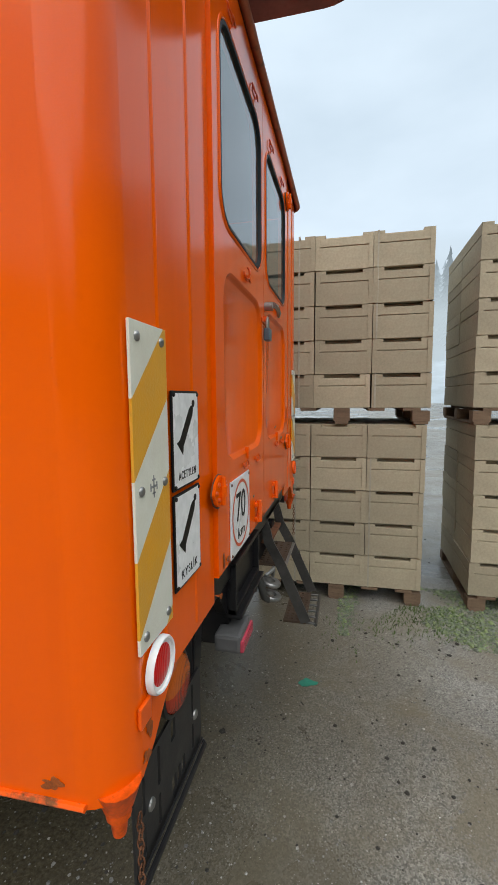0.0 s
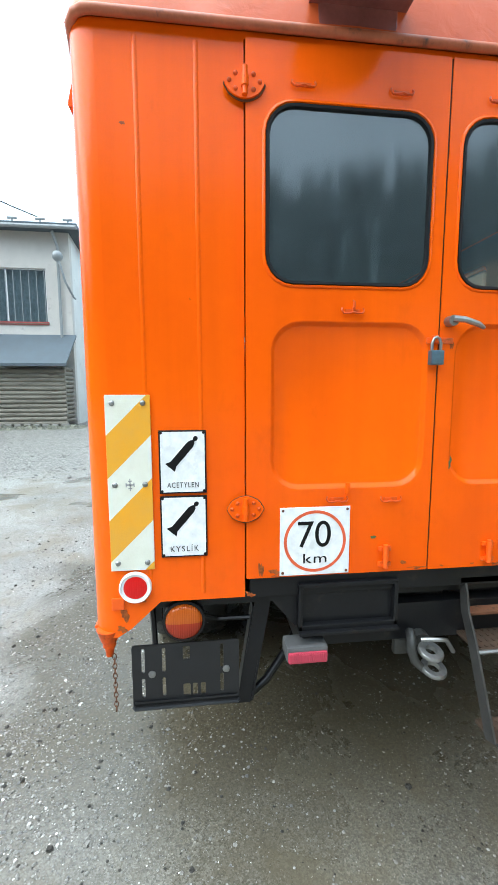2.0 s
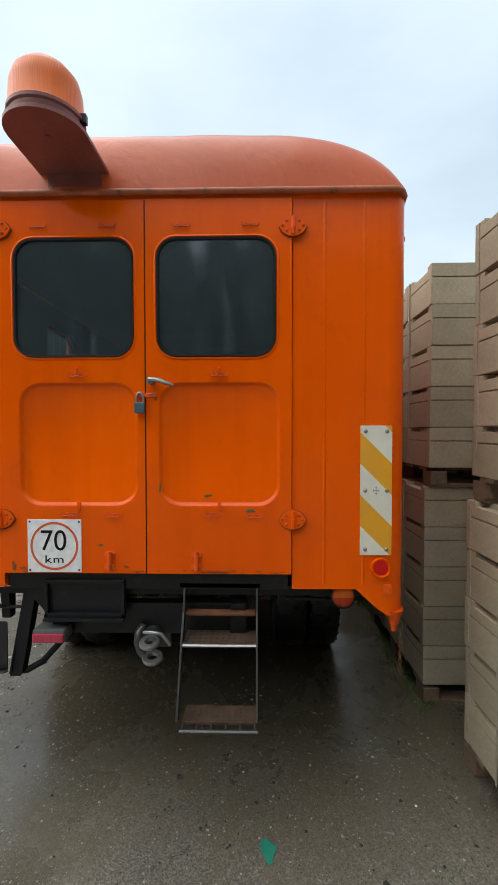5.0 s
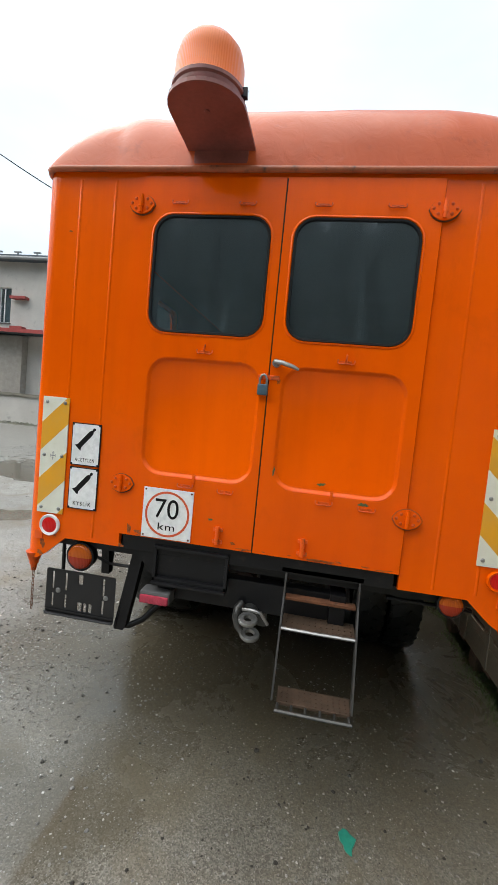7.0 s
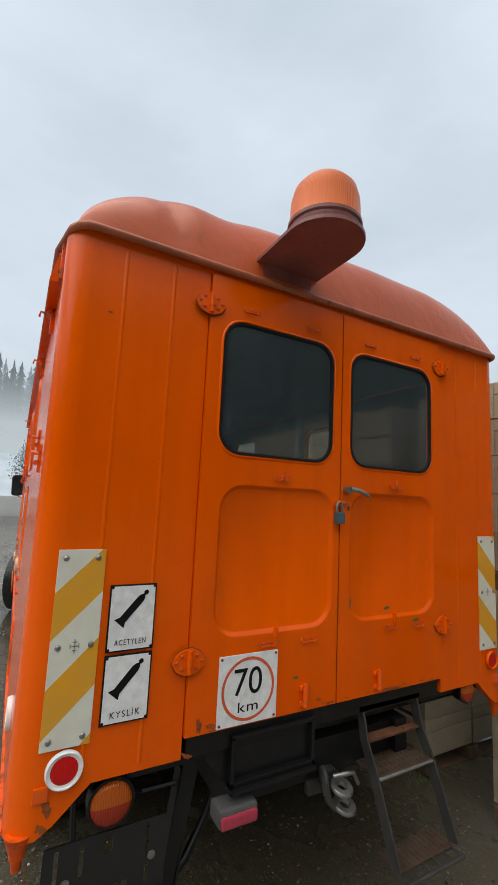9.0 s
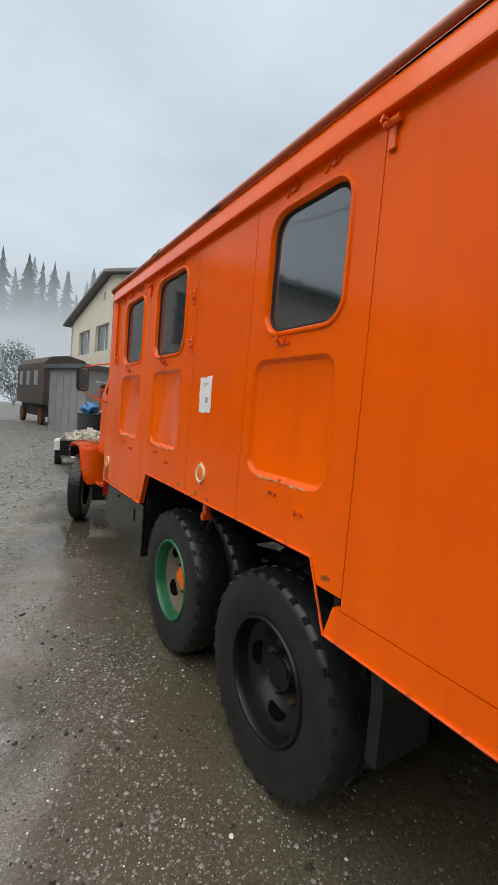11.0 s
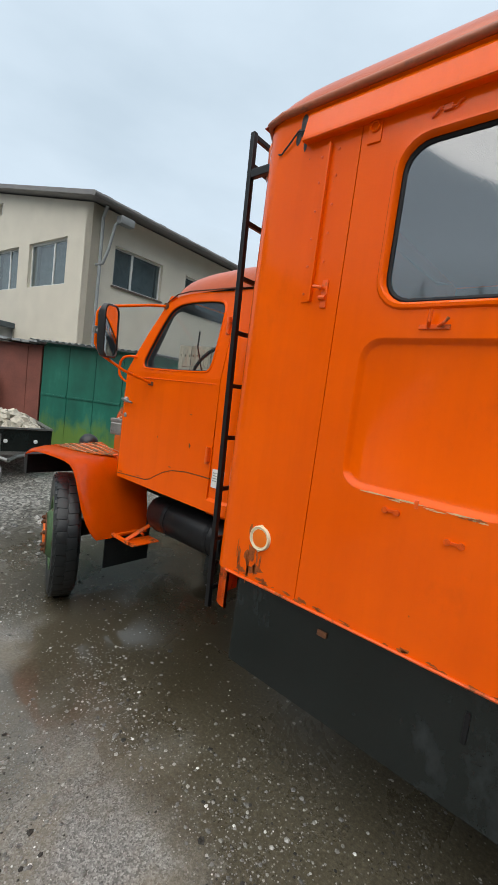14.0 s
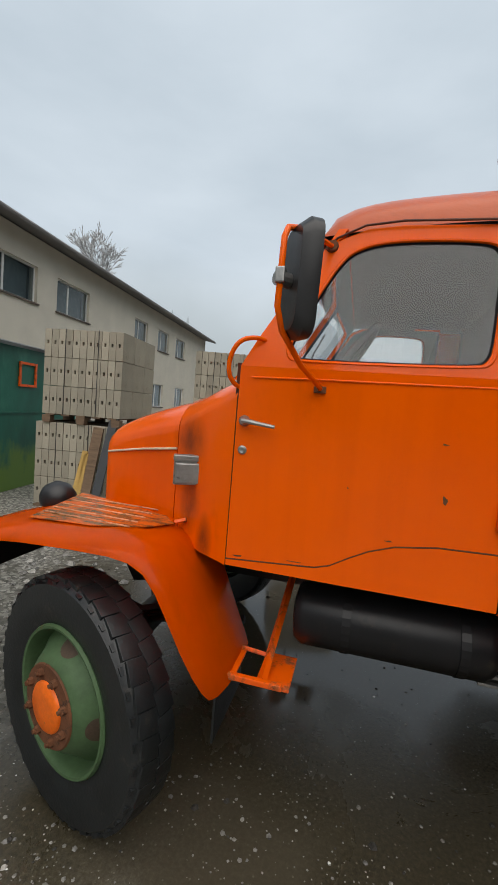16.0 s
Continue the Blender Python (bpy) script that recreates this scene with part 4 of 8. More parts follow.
for s in (-1, 1):
    reflector((0.004, s * (0.993 if s < 0 else 1.02), 1.085 if s < 0 else 1.125), (1, 0, 0), 0.052 if s < 0 else 0.044, WHITE if s < 0 else ORANGE, REDLENS, "round red rear reflector in a white rim" if s < 0 else "round red rear reflector in an orange rim")
    bm = bmesh.new()
    box(bm, 0.0, 0.008, s * 1.05 - 0.02, s * 1.05 + 0.02, 1.01, 1.05, 0.003)
    part("patch_plate", bm, RUSTY, truck, "small rusted bracket plate")

# striped boards
for s in (-1, 1):
    z0, z1 = (1.143, 1.702)
    if s > 0:
        z0, z1 = 1.180, 1.742
    y0, y1 = sorted((s * 0.930, s * 1.066))
    bm = bmesh.new()
    box(bm, 0.003, 0.009, y0, y1, z0, z1, 0.0015)
    bd = part("warning_board", bm, stripe_mat(s > 0), truck, "white and amber striped reflective board")
    for yy in (y0 + 0.022, y1 - 0.022):
        for zz in (z0 + 0.025, (z0 + z1) / 2, z1 - 0.025):
            bm = bmesh.new()
            lathe(bm, [(0, 0.009), (0.003, 0.008), (0.005, 0.004)], (0.009, yy, zz), (1, 0, 0), 10)
            part("screw", bm, STEEL, bd, smooth=50)
    bm = bmesh.new()
    ym, zm = (y0 + y1) / 2, (z0 + z1) / 2
    for dy, dz, w, h in ((0, 0, 0.022, 0.004), (0, 0.012, 0.012, 0.003), (0, -0.012, 0.012, 0.003), (0.0, 0, 0.003, 0.04), (-0.012, 0, 0.003, 0.014), (0.012, 0, 0.003, 0.014)):
        box(bm, 0.0092, 0.0098, ym + dy - w / 2, ym + dy + w / 2, zm + dz - h / 2, zm + dz + h / 2)
    part("mark", bm, GREYINK, bd, "small grey approval mark")

# cylinder signs
for zt, words, sz in ((1.592, "ACETYLEN", 0.030), (1.382, "KYSLÍK", 0.033)):
    y0, y1, z0 = -0.908, -0.760, zt - 0.202
    bm = bmesh.new()
    box(bm, 0.003, 0.008, y0, y1, z0, zt, 0.002)
    sg = part("gas_sign", bm, INK, truck, "black-rimmed white enamel sign with a gas cylinder")
    bm = bmesh.new()
    box(bm, 0.0078, 0.0088, y0 + 0.005, y1 - 0.005, z0 + 0.005, zt - 0.005)
    part("sign_face", bm, WHITE, sg)
    ym, zm = (y0 + y1) / 2, (z0 + zt) / 2 + 0.028
    m = Matrix.Translation((0.0089, ym, zm)) @ Matrix.Rotation(radians(-41), 4, "X")
    bm = bmesh.new()
    prof = [(-0.026, -0.066), (0.026, -0.066), (0.017, -0.052), (0.015, -0.05), (0.015, 0.040), (0.010, 0.052), (0.005, 0.056), (0.005, 0.060), (0.009, 0.062), (0.009, 0.070), (0.004, 0.075), (-0.004, 0.075), (-0.009, 0.070), (-0.009, 0.062), (-0.005, 0.060), (-0.005, 0.056), (-0.010, 0.052), (-0.015, 0.040), (-0.015, -0.05), (-0.017, -0.052)]
    prism(bm, [m @ Vector((0, a * 0.78, b * 0.92)) for a, b in prof], (0.0008, 0, 0))
    part("cylinder_picture", bm, INK, sg)
    text_mesh("sign_text", words, sz, INK, sg, rear_at(0.0094, ym, z0 + 0.027, 0.56 if sz < 0.031 else 0.72, 0.80), spread=1.3)
    for yy in (y0 + 0.008, y1 - 0.008):
        for zz in (z0 + 0.008, zt - 0.008):
            bm = bmesh.new()
            lathe(bm, [(0, 0.005), (0.003, 0.004)], (0.008, yy, zz), (1, 0, 0), 8)
            part("screw", bm, INK, sg)

# speed sign
bm = bmesh.new()
box(bm, 0.013, 0.017, -0.523, -0.285, 1.100, 1.333, 0.002)
sp = part("speed_sign", bm, WHITE, truck, "square white speed sign with a red ring")
bm = bmesh.new()
rg = [[bm.verts.new((0.0178, -0.404 + r * cos(2 * pi * k / 48), 1.216 + r * sin(2 * pi * k / 48))) for k in range(48)] for r in (0.106, 0.096)]
for k in range(48):
    j = (k + 1) % 48
    bm.faces.new((rg[0][k], rg[0][j], rg[1][j], rg[1][k]))
part("red_ring", bm, REDINK, sp)
text_mesh("sign_text", "70", 0.128, INK, sp, rear_at(0.0182, -0.408, 1.236, 0.95, 1.0))
text_mesh("sign_text", "km", 0.056, INK, sp, rear_at(0.0182, -0.404, 1.156, 1.2, 0.86), spread=1.12)
for yy in (-0.513, -0.295):
    for zz in (1.110, 1.323):
        bm = bmesh.new()
        lathe(bm, [(0, 0.005), (0.003, 0.004)], (0.017, yy, zz), (1, 0, 0), 8)
        part("screw", bm, RUST, sp)

# torn paper on the left wall
bm = bmesh.new()
rnd = random.Random(5)
edge = []
for (xa, za), (xb, zb) in zip([(-2.245, 1.838), (-2.395, 1.832), (-2.388, 1.637), (-2.247, 1.640)], [(-2.395, 1.832), (-2.388, 1.637), (-2.247, 1.640), (-2.245, 1.838)]):
    for k in range(9):
        f = k / 9
        edge.append((xa + (xb - xa) * f + rnd.uniform(-0.004, 0.004), -S - 0.0025, za + (zb - za) * f + rnd.uniform(-0.004, 0.004)))
prism(bm, edge, (0, -0.001, 0))
pp = part("paper_notice", bm, PAPER, truck, "torn white paper notice stuck to the side")
bm = bmesh.new()
for z, w in ((1.800, 0.07), (1.792, 0.05), (1.782, 0.03)):
    box(bm, -2.35, -2.35 + w, -S - 0.0042, -S - 0.0036, z - 0.0022, z + 0.0022)
box(bm, -2.315, -2.283, -S - 0.0042, -S - 0.0036, 1.692, 1.724)
part("print", bm, GREYINK, pp)

# rear beacon and front beacon on their brackets
def beacon(cx, cy, z, sx, reach):
    bm = bmesh.new()
    n = 14
    pts = [(cx - sx * reach, cy - 0.148, z), (cx - sx * reach, cy + 0.148, z)]
    pts += [(cx + sx * 0.148 * cos(pi / 2 - pi * k / n), cy + 0.148 * sin(pi / 2 - pi * k / n), z) for k in range(n + 1)]
    prism(bm, pts, (0, 0, 0.014))
    br = part("beacon_bracket", bm, MAROON, truck, "maroon steel bracket plate for a beacon")
    bm = bmesh.new()
    box(bm, *sorted((cx - sx * reach - sx * 0.02, cx - sx * reach + sx * 0.01)), cy - 0.12, cy + 0.12, z - 0.075, z + 0.002, 0.004)
    part("bracket_stay", bm, MAROON, br)
    bm = bmesh.new()
    cyl(bm, (cx, cy, z - 0.005), (cx, cy, z), 0.010, seg=8)
    part("bracket_bolt", bm, MAROON, br)
    bm = bmesh.new()
    lathe(bm, [(0, 0.125), (0.010, 0.130), (0.030, 0.130), (0.036, 0.137), (0.048, 0.137)], (cx, cy, z + 0.014), (0, 0, 1), 32)
    ba = part("beacon_base", bm, MAROON if sx > 0 else BLACK, truck, "round maroon beacon base" if sx > 0 else "round black beacon base", smooth=40)
    bm = bmesh.new()
    box(bm, cx - 0.01, cx + 0.012, cy + 0.128, cy + 0.150, z + 0.04, z + 0.075, 0.003)
    part("clamp", bm, BLACK, ba)
    if sx < 0:
        bm = bmesh.new()
        lathe(bm, [(0.040, 0.1375), (0.042, 0.140), (0.054, 0.140), (0.056, 0.137)], (cx, cy, z + 0.014), (0, 0, 1), 32)
        part("rim_strip", bm, STEEL, ba, "bright metal rim strip", smooth=40)
        bm = bmesh.new()
        prism(bm, [(cx + 0.02, cy - 0.004, z), (cx + 0.10, cy - 0.004, z), (cx + 0.09, cy - 0.004, z - 0.08)], (0, 0.008, 0))
        part("web", bm, MAROON, br)
    bm = bmesh.new()
    lathe(bm, [(0.048, 0.136), (0.056, 0.131), (0.14, 0.127), (0.182, 0.116), (0.212, 0.092), (0.230, 0.058), (0.236, 0.02)], (cx, cy, z + 0.014), (0, 0, 1), 36)
    part("beacon_dome", bm, BEACONLENS, ba, "orange ribbed beacon dome", smooth=60)


beacon(0.245, -0.30, 2.822, 1, 0.245)
beacon(-4.835, -0.32, 2.672, -1, 0.18)


RUSTBLOOM = plain("rust_bloom", (0.32, 0.075, 0.014), 0.75, 0, 0.6, 40, 160, 0.002, 0.3, (0.11, 0.04, 0.015), 0.58)


# rust blooms and bare paint chips
def blot(y_or_x, z, a, b, seed, side, mat, label):
    rnd = random.Random(seed)
    n = 26
    ph = [rnd.uniform(0, 6.28) for _ in range(3)]
    rr = [0.62 + 0.2 * math.sin(2 * pi * k / n * 2 + ph[0]) + 0.14 * math.sin(2 * pi * k / n * 5 + ph[1]) + rnd.uniform(-0.09, 0.09) for k in range(n)]
    bm = bmesh.new()
    pts = []
    for k in range(n):
        t = 2 * pi * k / n
        u, w = y_or_x + a * rr[k] * cos(t), z + b * rr[k] * sin(t)
        pts.append((u, -S - 0.0012, w) if side else (0.0132 if abs(u) < 0.633 else 0.0012, u, w))
    prism(bm, pts, (0, -0.0006, 0) if side else (0.0006, 0, 0))
    part("rust_patch", bm, RUSTBLOOM if mat is RUST else mat, truck, label)


GREENCHIP = plain("old_green_undercoat", (0.07, 0.10, 0.035), 0.7, 0, 0.35, 30, 120)
for u, z, a, b, sd, side, mt in (
    (0.272, 1.437, 0.022, 0.012, 1, 0, GREENCHIP), (0.062, 1.47, 0.007, 0.03, 2, 0, GREENCHIP), (0.455, 1.372, 0.025, 0.014, 3, 0, GREENCHIP), (-0.20, 1.22, 0.012, 0.010, 4, 0, GREENCHIP),
    (-0.09, 1.125, 0.02, 0.008, 5, 0, RUST), (0.30, 1.104, 0.12, 0.006, 6, 0, RUST), (-0.585, 1.125, 0.012, 0.045, 7, 0, RUST), (0.045, 1.86, 0.009, 0.022, 8, 0, RUST), (-0.62, 1.04, 0.02, 0.012, 9, 0, RUST), (-0.54, 1.115, 0.03, 0.012, 30, 0, RUST),
    (-1.03, 0.99, 0.022, 0.03, 10, 0, RUST), (-1.04, 0.94, 0.02, 0.02, 11, 0, RUST), (-0.97, 1.035, 0.012, 0.010, 12, 0, RUST), (-0.985, 2.47, 0.010, 0.008, 13, 0, RUST),
    (-4.43, 0.985, 0.035, 0.075, 14, 1, RUST), (-4.40, 0.93, 0.06, 0.03, 15, 1, RUST), (-4.47, 0.91, 0.03, 0.02, 16, 1, RUST), (-4.34, 0.90, 0.03, 0.015, 17, 1, RUST), (-4.44, 1.09, 0.010, 0.05, 18, 1, RUST),
    (-4.16, 0.90, 0.02, 0.012, 19, 1, RUST), (-3.76, 0.90, 0.03, 0.012, 20, 1, RUST), (-3.42, 0.93, 0.02, 0.03, 21, 1, RUST), (-3.24, 1.39, 0.012, 0.035, 22, 1, RUST), (-3.16, 1.375, 0.04, 0.010, 23, 1, RUST), (-2.79, 1.372, 0.05, 0.010, 24, 1, RUST), (-2.62, 1.18, 0.025, 0.015, 25, 1, GREENCHIP), (-2.36, 1.175, 0.03, 0.012, 26, 1, GREENCHIP), (-2.2, 1.168, 0.04, 0.010, 27, 1, RUST), (-1.25, 1.10, 0.03, 0.02, 28, 1, RUST), (-0.6, 0.93, 0.05, 0.010, 29, 1, RUST), (-0.12, 0.95, 0.03, 0.018, 31, 1, RUST), (-3.62, 1.372, 0.03, 0.008, 32, 1, RUST)):
    blot(u, z, a, b, sd, side, mt, "small patch of rust" if mt is RUST else "chip down to green undercoat")

# dark runs below the front side reflector and on the box corner
rnd = random.Random(77)
for k in range(16):
    x = -4.43 + rnd.uniform(-0.075, 0.06)
    z = rnd.uniform(0.90, 1.0)
    blot(x, z, rnd.uniform(0.003, 0.007), rnd.uniform(0.02, 0.06), 100 + k, 1, RUST, "small patch of rust")
for k in range(22):
    x = rnd.uniform(-4.5, -3.4)
    blot(x, 0.889 + rnd.uniform(0, 0.012), rnd.uniform(0.010, 0.035), rnd.uniform(0.003, 0.008), 140 + k, 1, RUST, "small patch of rust")
for k in range(16):
    y = rnd.uniform(-0.6, 0.6)
    blot(y, 1.100 + rnd.uniform(0, 0.010), rnd.uniform(0.008, 0.03), rnd.uniform(0.002, 0.006), 170 + k, 0, RUST, "small patch of rust")

# flaked paint along the lower edges of the pressed fields
FLAKE = plain("flaked_primer", (0.66, 0.44, 0.22), 0.6, 0, 0.3, 40, 120)
for x0, x1, z in ((-1.80, -1.34, 1.381), (-3.19, -2.72, 1.371), (-4.03, -3.56, 1.371)):
    for k in range(7):
        x = rnd.uniform(x0, x1)
        blot(x, z + rnd.uniform(-0.004, 0.002), rnd.uniform(0.012, 0.04), rnd.uniform(0.002, 0.004), 200 + k + int(-x0 * 40), 1, FLAKE if k % 4 else RUST, "small patch of flaked paint")
    # long cream lines where the paint has split along the fold
    for f, a in ((0.20, 0.085), (0.44, 0.10), (0.78, 0.07)):
        blot(x0 + (x1 - x0) * f, z + 0.003, a, 0.0035, 300 + int(-x0 * 40 + f * 90), 1, FLAKE, "small patch of flaked paint")

# ---- chassis, lamps and steps under the box ----
bm = bmesh.new()
for s in (-1, 1):
    box(bm, -6.9, -0.02, s * 0.40 - 0.035, s * 0.40 + 0.035, 0.78, 0.95, 0.004)
for x in (-0.08, -1.3, -3.0, -4.6, -6.0):
    box(bm, x - 0.03, x + 0.03, -0.40, 0.40, 0.80, 0.94, 0.003)
part("chassis_frame", bm, BLACK, truck, "black ladder chassis")
bm = bmesh.new()
box(bm, -0.05, -0.005, -0.62, 0.62, 1.02, 1.092, 0.004)
prism(bm, [(-0.05, -0.57, 1.03), (-0.05, -0.20, 1.03), (-0.05, -0.28, 0.90), (-0.05, -0.46, 0.90)], (0.03, 0, 0))
part("rear_beam", bm, BLACK, truck, "black rear cross beam")
# number plate lamp frame
bm = bmesh.new()
for a, b, c, d in ((-0.455, -0.10, 1.048, 1.064), (-0.455, -0.10, 0.895, 0.915), (-0.455, -0.44, 0.895, 1.06), (-0.115, -0.10, 0.895, 1.06)):
    box(bm, -0.015, 0.012, a, b, c, d, 0.003)
box(bm, -0.02, -0.012, -0.45, -0.105, 0.90, 1.06)
box(bm, -0.02, 0.03, -0.455, -0.10, 0.885, 0.897, 0.003)
part("plate_frame", bm, BLACK, truck, "black sheet steel plate frame")
VENTGREY = plain("grey_lamp_housing", (0.10, 0.10, 0.10), 0.5)
bm = bmesh.new()
box(bm, -0.05, 0.036, -0.50, -0.355, 0.795, 0.852, 0.012)
fl = part("fog_lamp", bm, VENTGREY, truck, "rear fog lamp with a faded red lens")
bm = bmesh.new()
box(bm, 0.028, 0.045, -0.496, -0.359, 0.797, 0.836, 0.008)
part("lens", bm, PINKLENS, fl)
for y in (-0.843, 0.866):
    z = 0.938 if y < 0 else 0.985
    bm = bmesh.new()
    k_ = 1.0 if y < 0 else 0.78
    lathe(bm, [(-0.055, 0.045 * k_), (-0.045, 0.068 * k_), (0.004, 0.072 * k_), (0.006, 0.064 * k_), (0.0, 0.062 * k_)], (-0.03, y, z), (1, 0, 0), 28)
    lp = part("tail_lamp", bm, BLACK, truck, "round tail lamp, amber above and red below", smooth=40)
    for a0, m in ((0, AMBERLENS), (pi, TAILRED)):
        bm = bmesh.new()
        n = 16
        rr = [(0.0, 0.063 * k_), (0.010, 0.061 * k_), (0.018, 0.05 * k_), (0.021, 0.02 * k_)]
        rows = [[bm.verts.new((-0.03 + h, y + r * cos(a0 + pi * k / n), z + r * sin(a0 + pi * k / n))) for k in range(n + 1)] for h, r in rr]
        for p, q in zip(rows, rows[1:]):
            for k in range(n):
                bm.faces.new((p[k], p[k + 1], q[k + 1], q[k]))
        bm.faces.new(rows[-1])
        part("lens", bm, m, lp, smooth=60)
    bm = bmesh.new()
    box(bm, -0.10, -0.06, y - 0.02, y + 0.02, z - 0.02, 1.04, 0.003)
    tube(bm, [(-0.08, y + 0.03, z), (-0.12, y + 0.12, z - 0.05), (-0.1, y + 0.25 * (1 if y < 0 else -1), z - 0.04)], 0.008, 6)
    part("lamp_stalk", bm, BLACK, lp)

# empty number plate carrier, slotted black sheet
bm = bmesh.new()
slots = [rrect(y - 0.006, y + 0.006, z0, z1, 0.005, 2) for y, z0, z1 in ((-0.985, 0.66, 0.73), (-0.985, 0.75, 0.84), (-0.915, 0.66, 0.73), (-0.915, 0.75, 0.84), (-0.715, 0.66, 0.73), (-0.715, 0.75, 0.84))]
slots += [rrect(-0.85, -0.825, z0, z1, 0.004, 2) for z0, z1 in ((0.655, 0.70), (0.79, 0.84))] + [rrect(y, y + 0.018, 0.655, 0.70, 0.004, 2) for y in (-0.818, -0.79)]
CARR = on_rear(-0.040)
sheet(bm, rrect(-1.022, -0.655, 0.622, 0.852, 0.008, 2), slots, CARR, 0.006)
pc = part("plate_carrier", bm, BLACKPL, truck, "empty slotted black number plate carrier")
bm = bmesh.new()
tube(bm, [(-0.036, -1.02, 0.630), (-0.028, -1.015, 0.628), (-0.028, -0.66, 0.628), (-0.036, -0.655, 0.63)], 0.007, 6)
box(bm, -0.036, -0.032, -1.015, -0.66, 0.642, 0.648)
part("carrier_lip", bm, BLACKPL, pc)
for y in (-0.955, -0.70):
    bm = bmesh.new()
    lathe(bm, [(0, 0.013), (0.004, 0.012), (0.007, 0.006)], (-0.040, y, 0.745), (1, 0, 0), 14)
    part("carrier_bolt", bm, STEEL, pc, smooth=40)
bm = bmesh.new()
tube(bm, [(-0.05, -0.94, 0.80), (-0.06, -0.95, 0.98), (-0.08, -0.93, 1.05)], 0.010, 6)
part("carrier_stay", bm, BLACK, pc)
# slanting guard channel beside it
bm = bmesh.new()
prism(bm, [(-0.075, -0.585, 1.035), (-0.075, -0.530, 1.035), (-0.075, -0.545, 0.93), (-0.075, -0.598, 0.64), (-0.075, -0.612, 0.585), (-0.075, -0.662, 0.585), (-0.075, -0.650, 0.64), (-0.075, -0.600, 0.93)], (0.006, 0, 0))
for y0, y1 in ((-0.602, -0.594), (-0.550, -0.543)):
    prism(bm, [(-0.13, y0, 0.95), (-0.13, y1, 0.95), (-0.11, y1 - 0.058, 0.60), (-0.11, y0 - 0.058, 0.60), (-0.07, y0 - 0.058, 0.60), (-0.07, y0, 0.95)][:4], (0.05, 0, 0))
gc = part("guard_channel", bm, BLACK, truck, "slanting black steel channel beside the plate carrier")
bm = bmesh.new()
tube(bm, [(-0.09, -0.635, 0.60), (-0.11, -0.60, 0.592), (-0.14, -0.54, 0.62), (-0.17, -0.46, 0.71), (-0.2, -0.40, 0.80)], 0.016, 8)
part("guard_stay", bm, BLACK, gc, smooth=60)
# tow hook
DARKSTEEL = plain("dark_greasy_steel", (0.07, 0.07, 0.066), 0.4, 0.6, 0.4, 12, 70, 0.001)
bm = bmesh.new()
box(bm, -0.09, -0.06, -0.07, 0.09, 0.73, 0.90, 0.01)
cyl(bm, (-0.07, 0.012, 0.80), (-0.02, 0.012, 0.795), 0.040, seg=18)
tube(bm, [(-0.03, -0.028, 0.842), (0.0, -0.040, 0.830), (0.012, -0.043, 0.795), (0.018, -0.030, 0.755), (0.032, 0.0, 0.728)], [0.017, 0.018, 0.017, 0.016, 0.013], 10)
th = part("tow_hook", bm, DARKSTEEL, truck, "worn steel tow hook on a black plate", smooth=40)
for nm, cy, zc, r0, r1 in (("jaw", 0.016, 0.800, 0.044, 0.020), ("lower_jaw", 0.030, 0.735, 0.045, 0.022)):
    bm = bmesh.new()
    lathe(bm, [(-0.009, r1), (-0.009, r0 - 0.004), (-0.004, r0), (0.004, r0), (0.009, r0 - 0.004), (0.009, r1)], (0.036, cy, zc), (0.25, 0.05, 1), 24, True)
    part(nm, bm, STEEL, th, "rubbed bright steel ring", smooth=40)
bm = bmesh.new()
tube(bm, [(0.02, -0.012, 0.838), (0.045, 0.03, 0.850), (0.04, 0.07, 0.842), (0.03, 0.105, 0.790)], 0.008, 8)
part("hook_latch", bm, STEEL, th, smooth=60)

DULLRAIL = plain("dull_worn_rail", (0.055, 0.053, 0.05), 0.42, 0.3, 0.4, 12, 80, 0.001, 0.4, (0.15, 0.085, 0.05), 0.62)
GRIPBROWN = plain("brown_grip_tread", (0.070, 0.045, 0.030), 0.6, 0.1, 0.4, 20, 140, 0.002, 0.3, (0.05, 0.04, 0.03), 0.56)
# fold-out steps
bm = bmesh.new()
box(bm, -0.03, -0.005, 0.14, 0.50, 1.025, 1.05, 0.003)
steps = part("entry_steps", bm, BLACK, truck, "fold-out steel entry steps with worn treads")
for y in (0.163, 0.483):
    bm = bmesh.new()
    fore = [(-0.012, 1.045), (0.008, 0.99), (0.022, 0.93), (0.072, 0.84), (0.195, 0.565)]
    rear = [(0.150, 0.548), (0.030, 0.822), (-0.020, 0.915), (-0.034, 0.99), (-0.040, 1.045)]
    prism(bm, [(x, y - 0.004, z) for x, z in fore + rear], (0, 0.008, 0))
    part("step_rail", bm, DULLRAIL, steps, "flat black steel rail with a rusty foot")
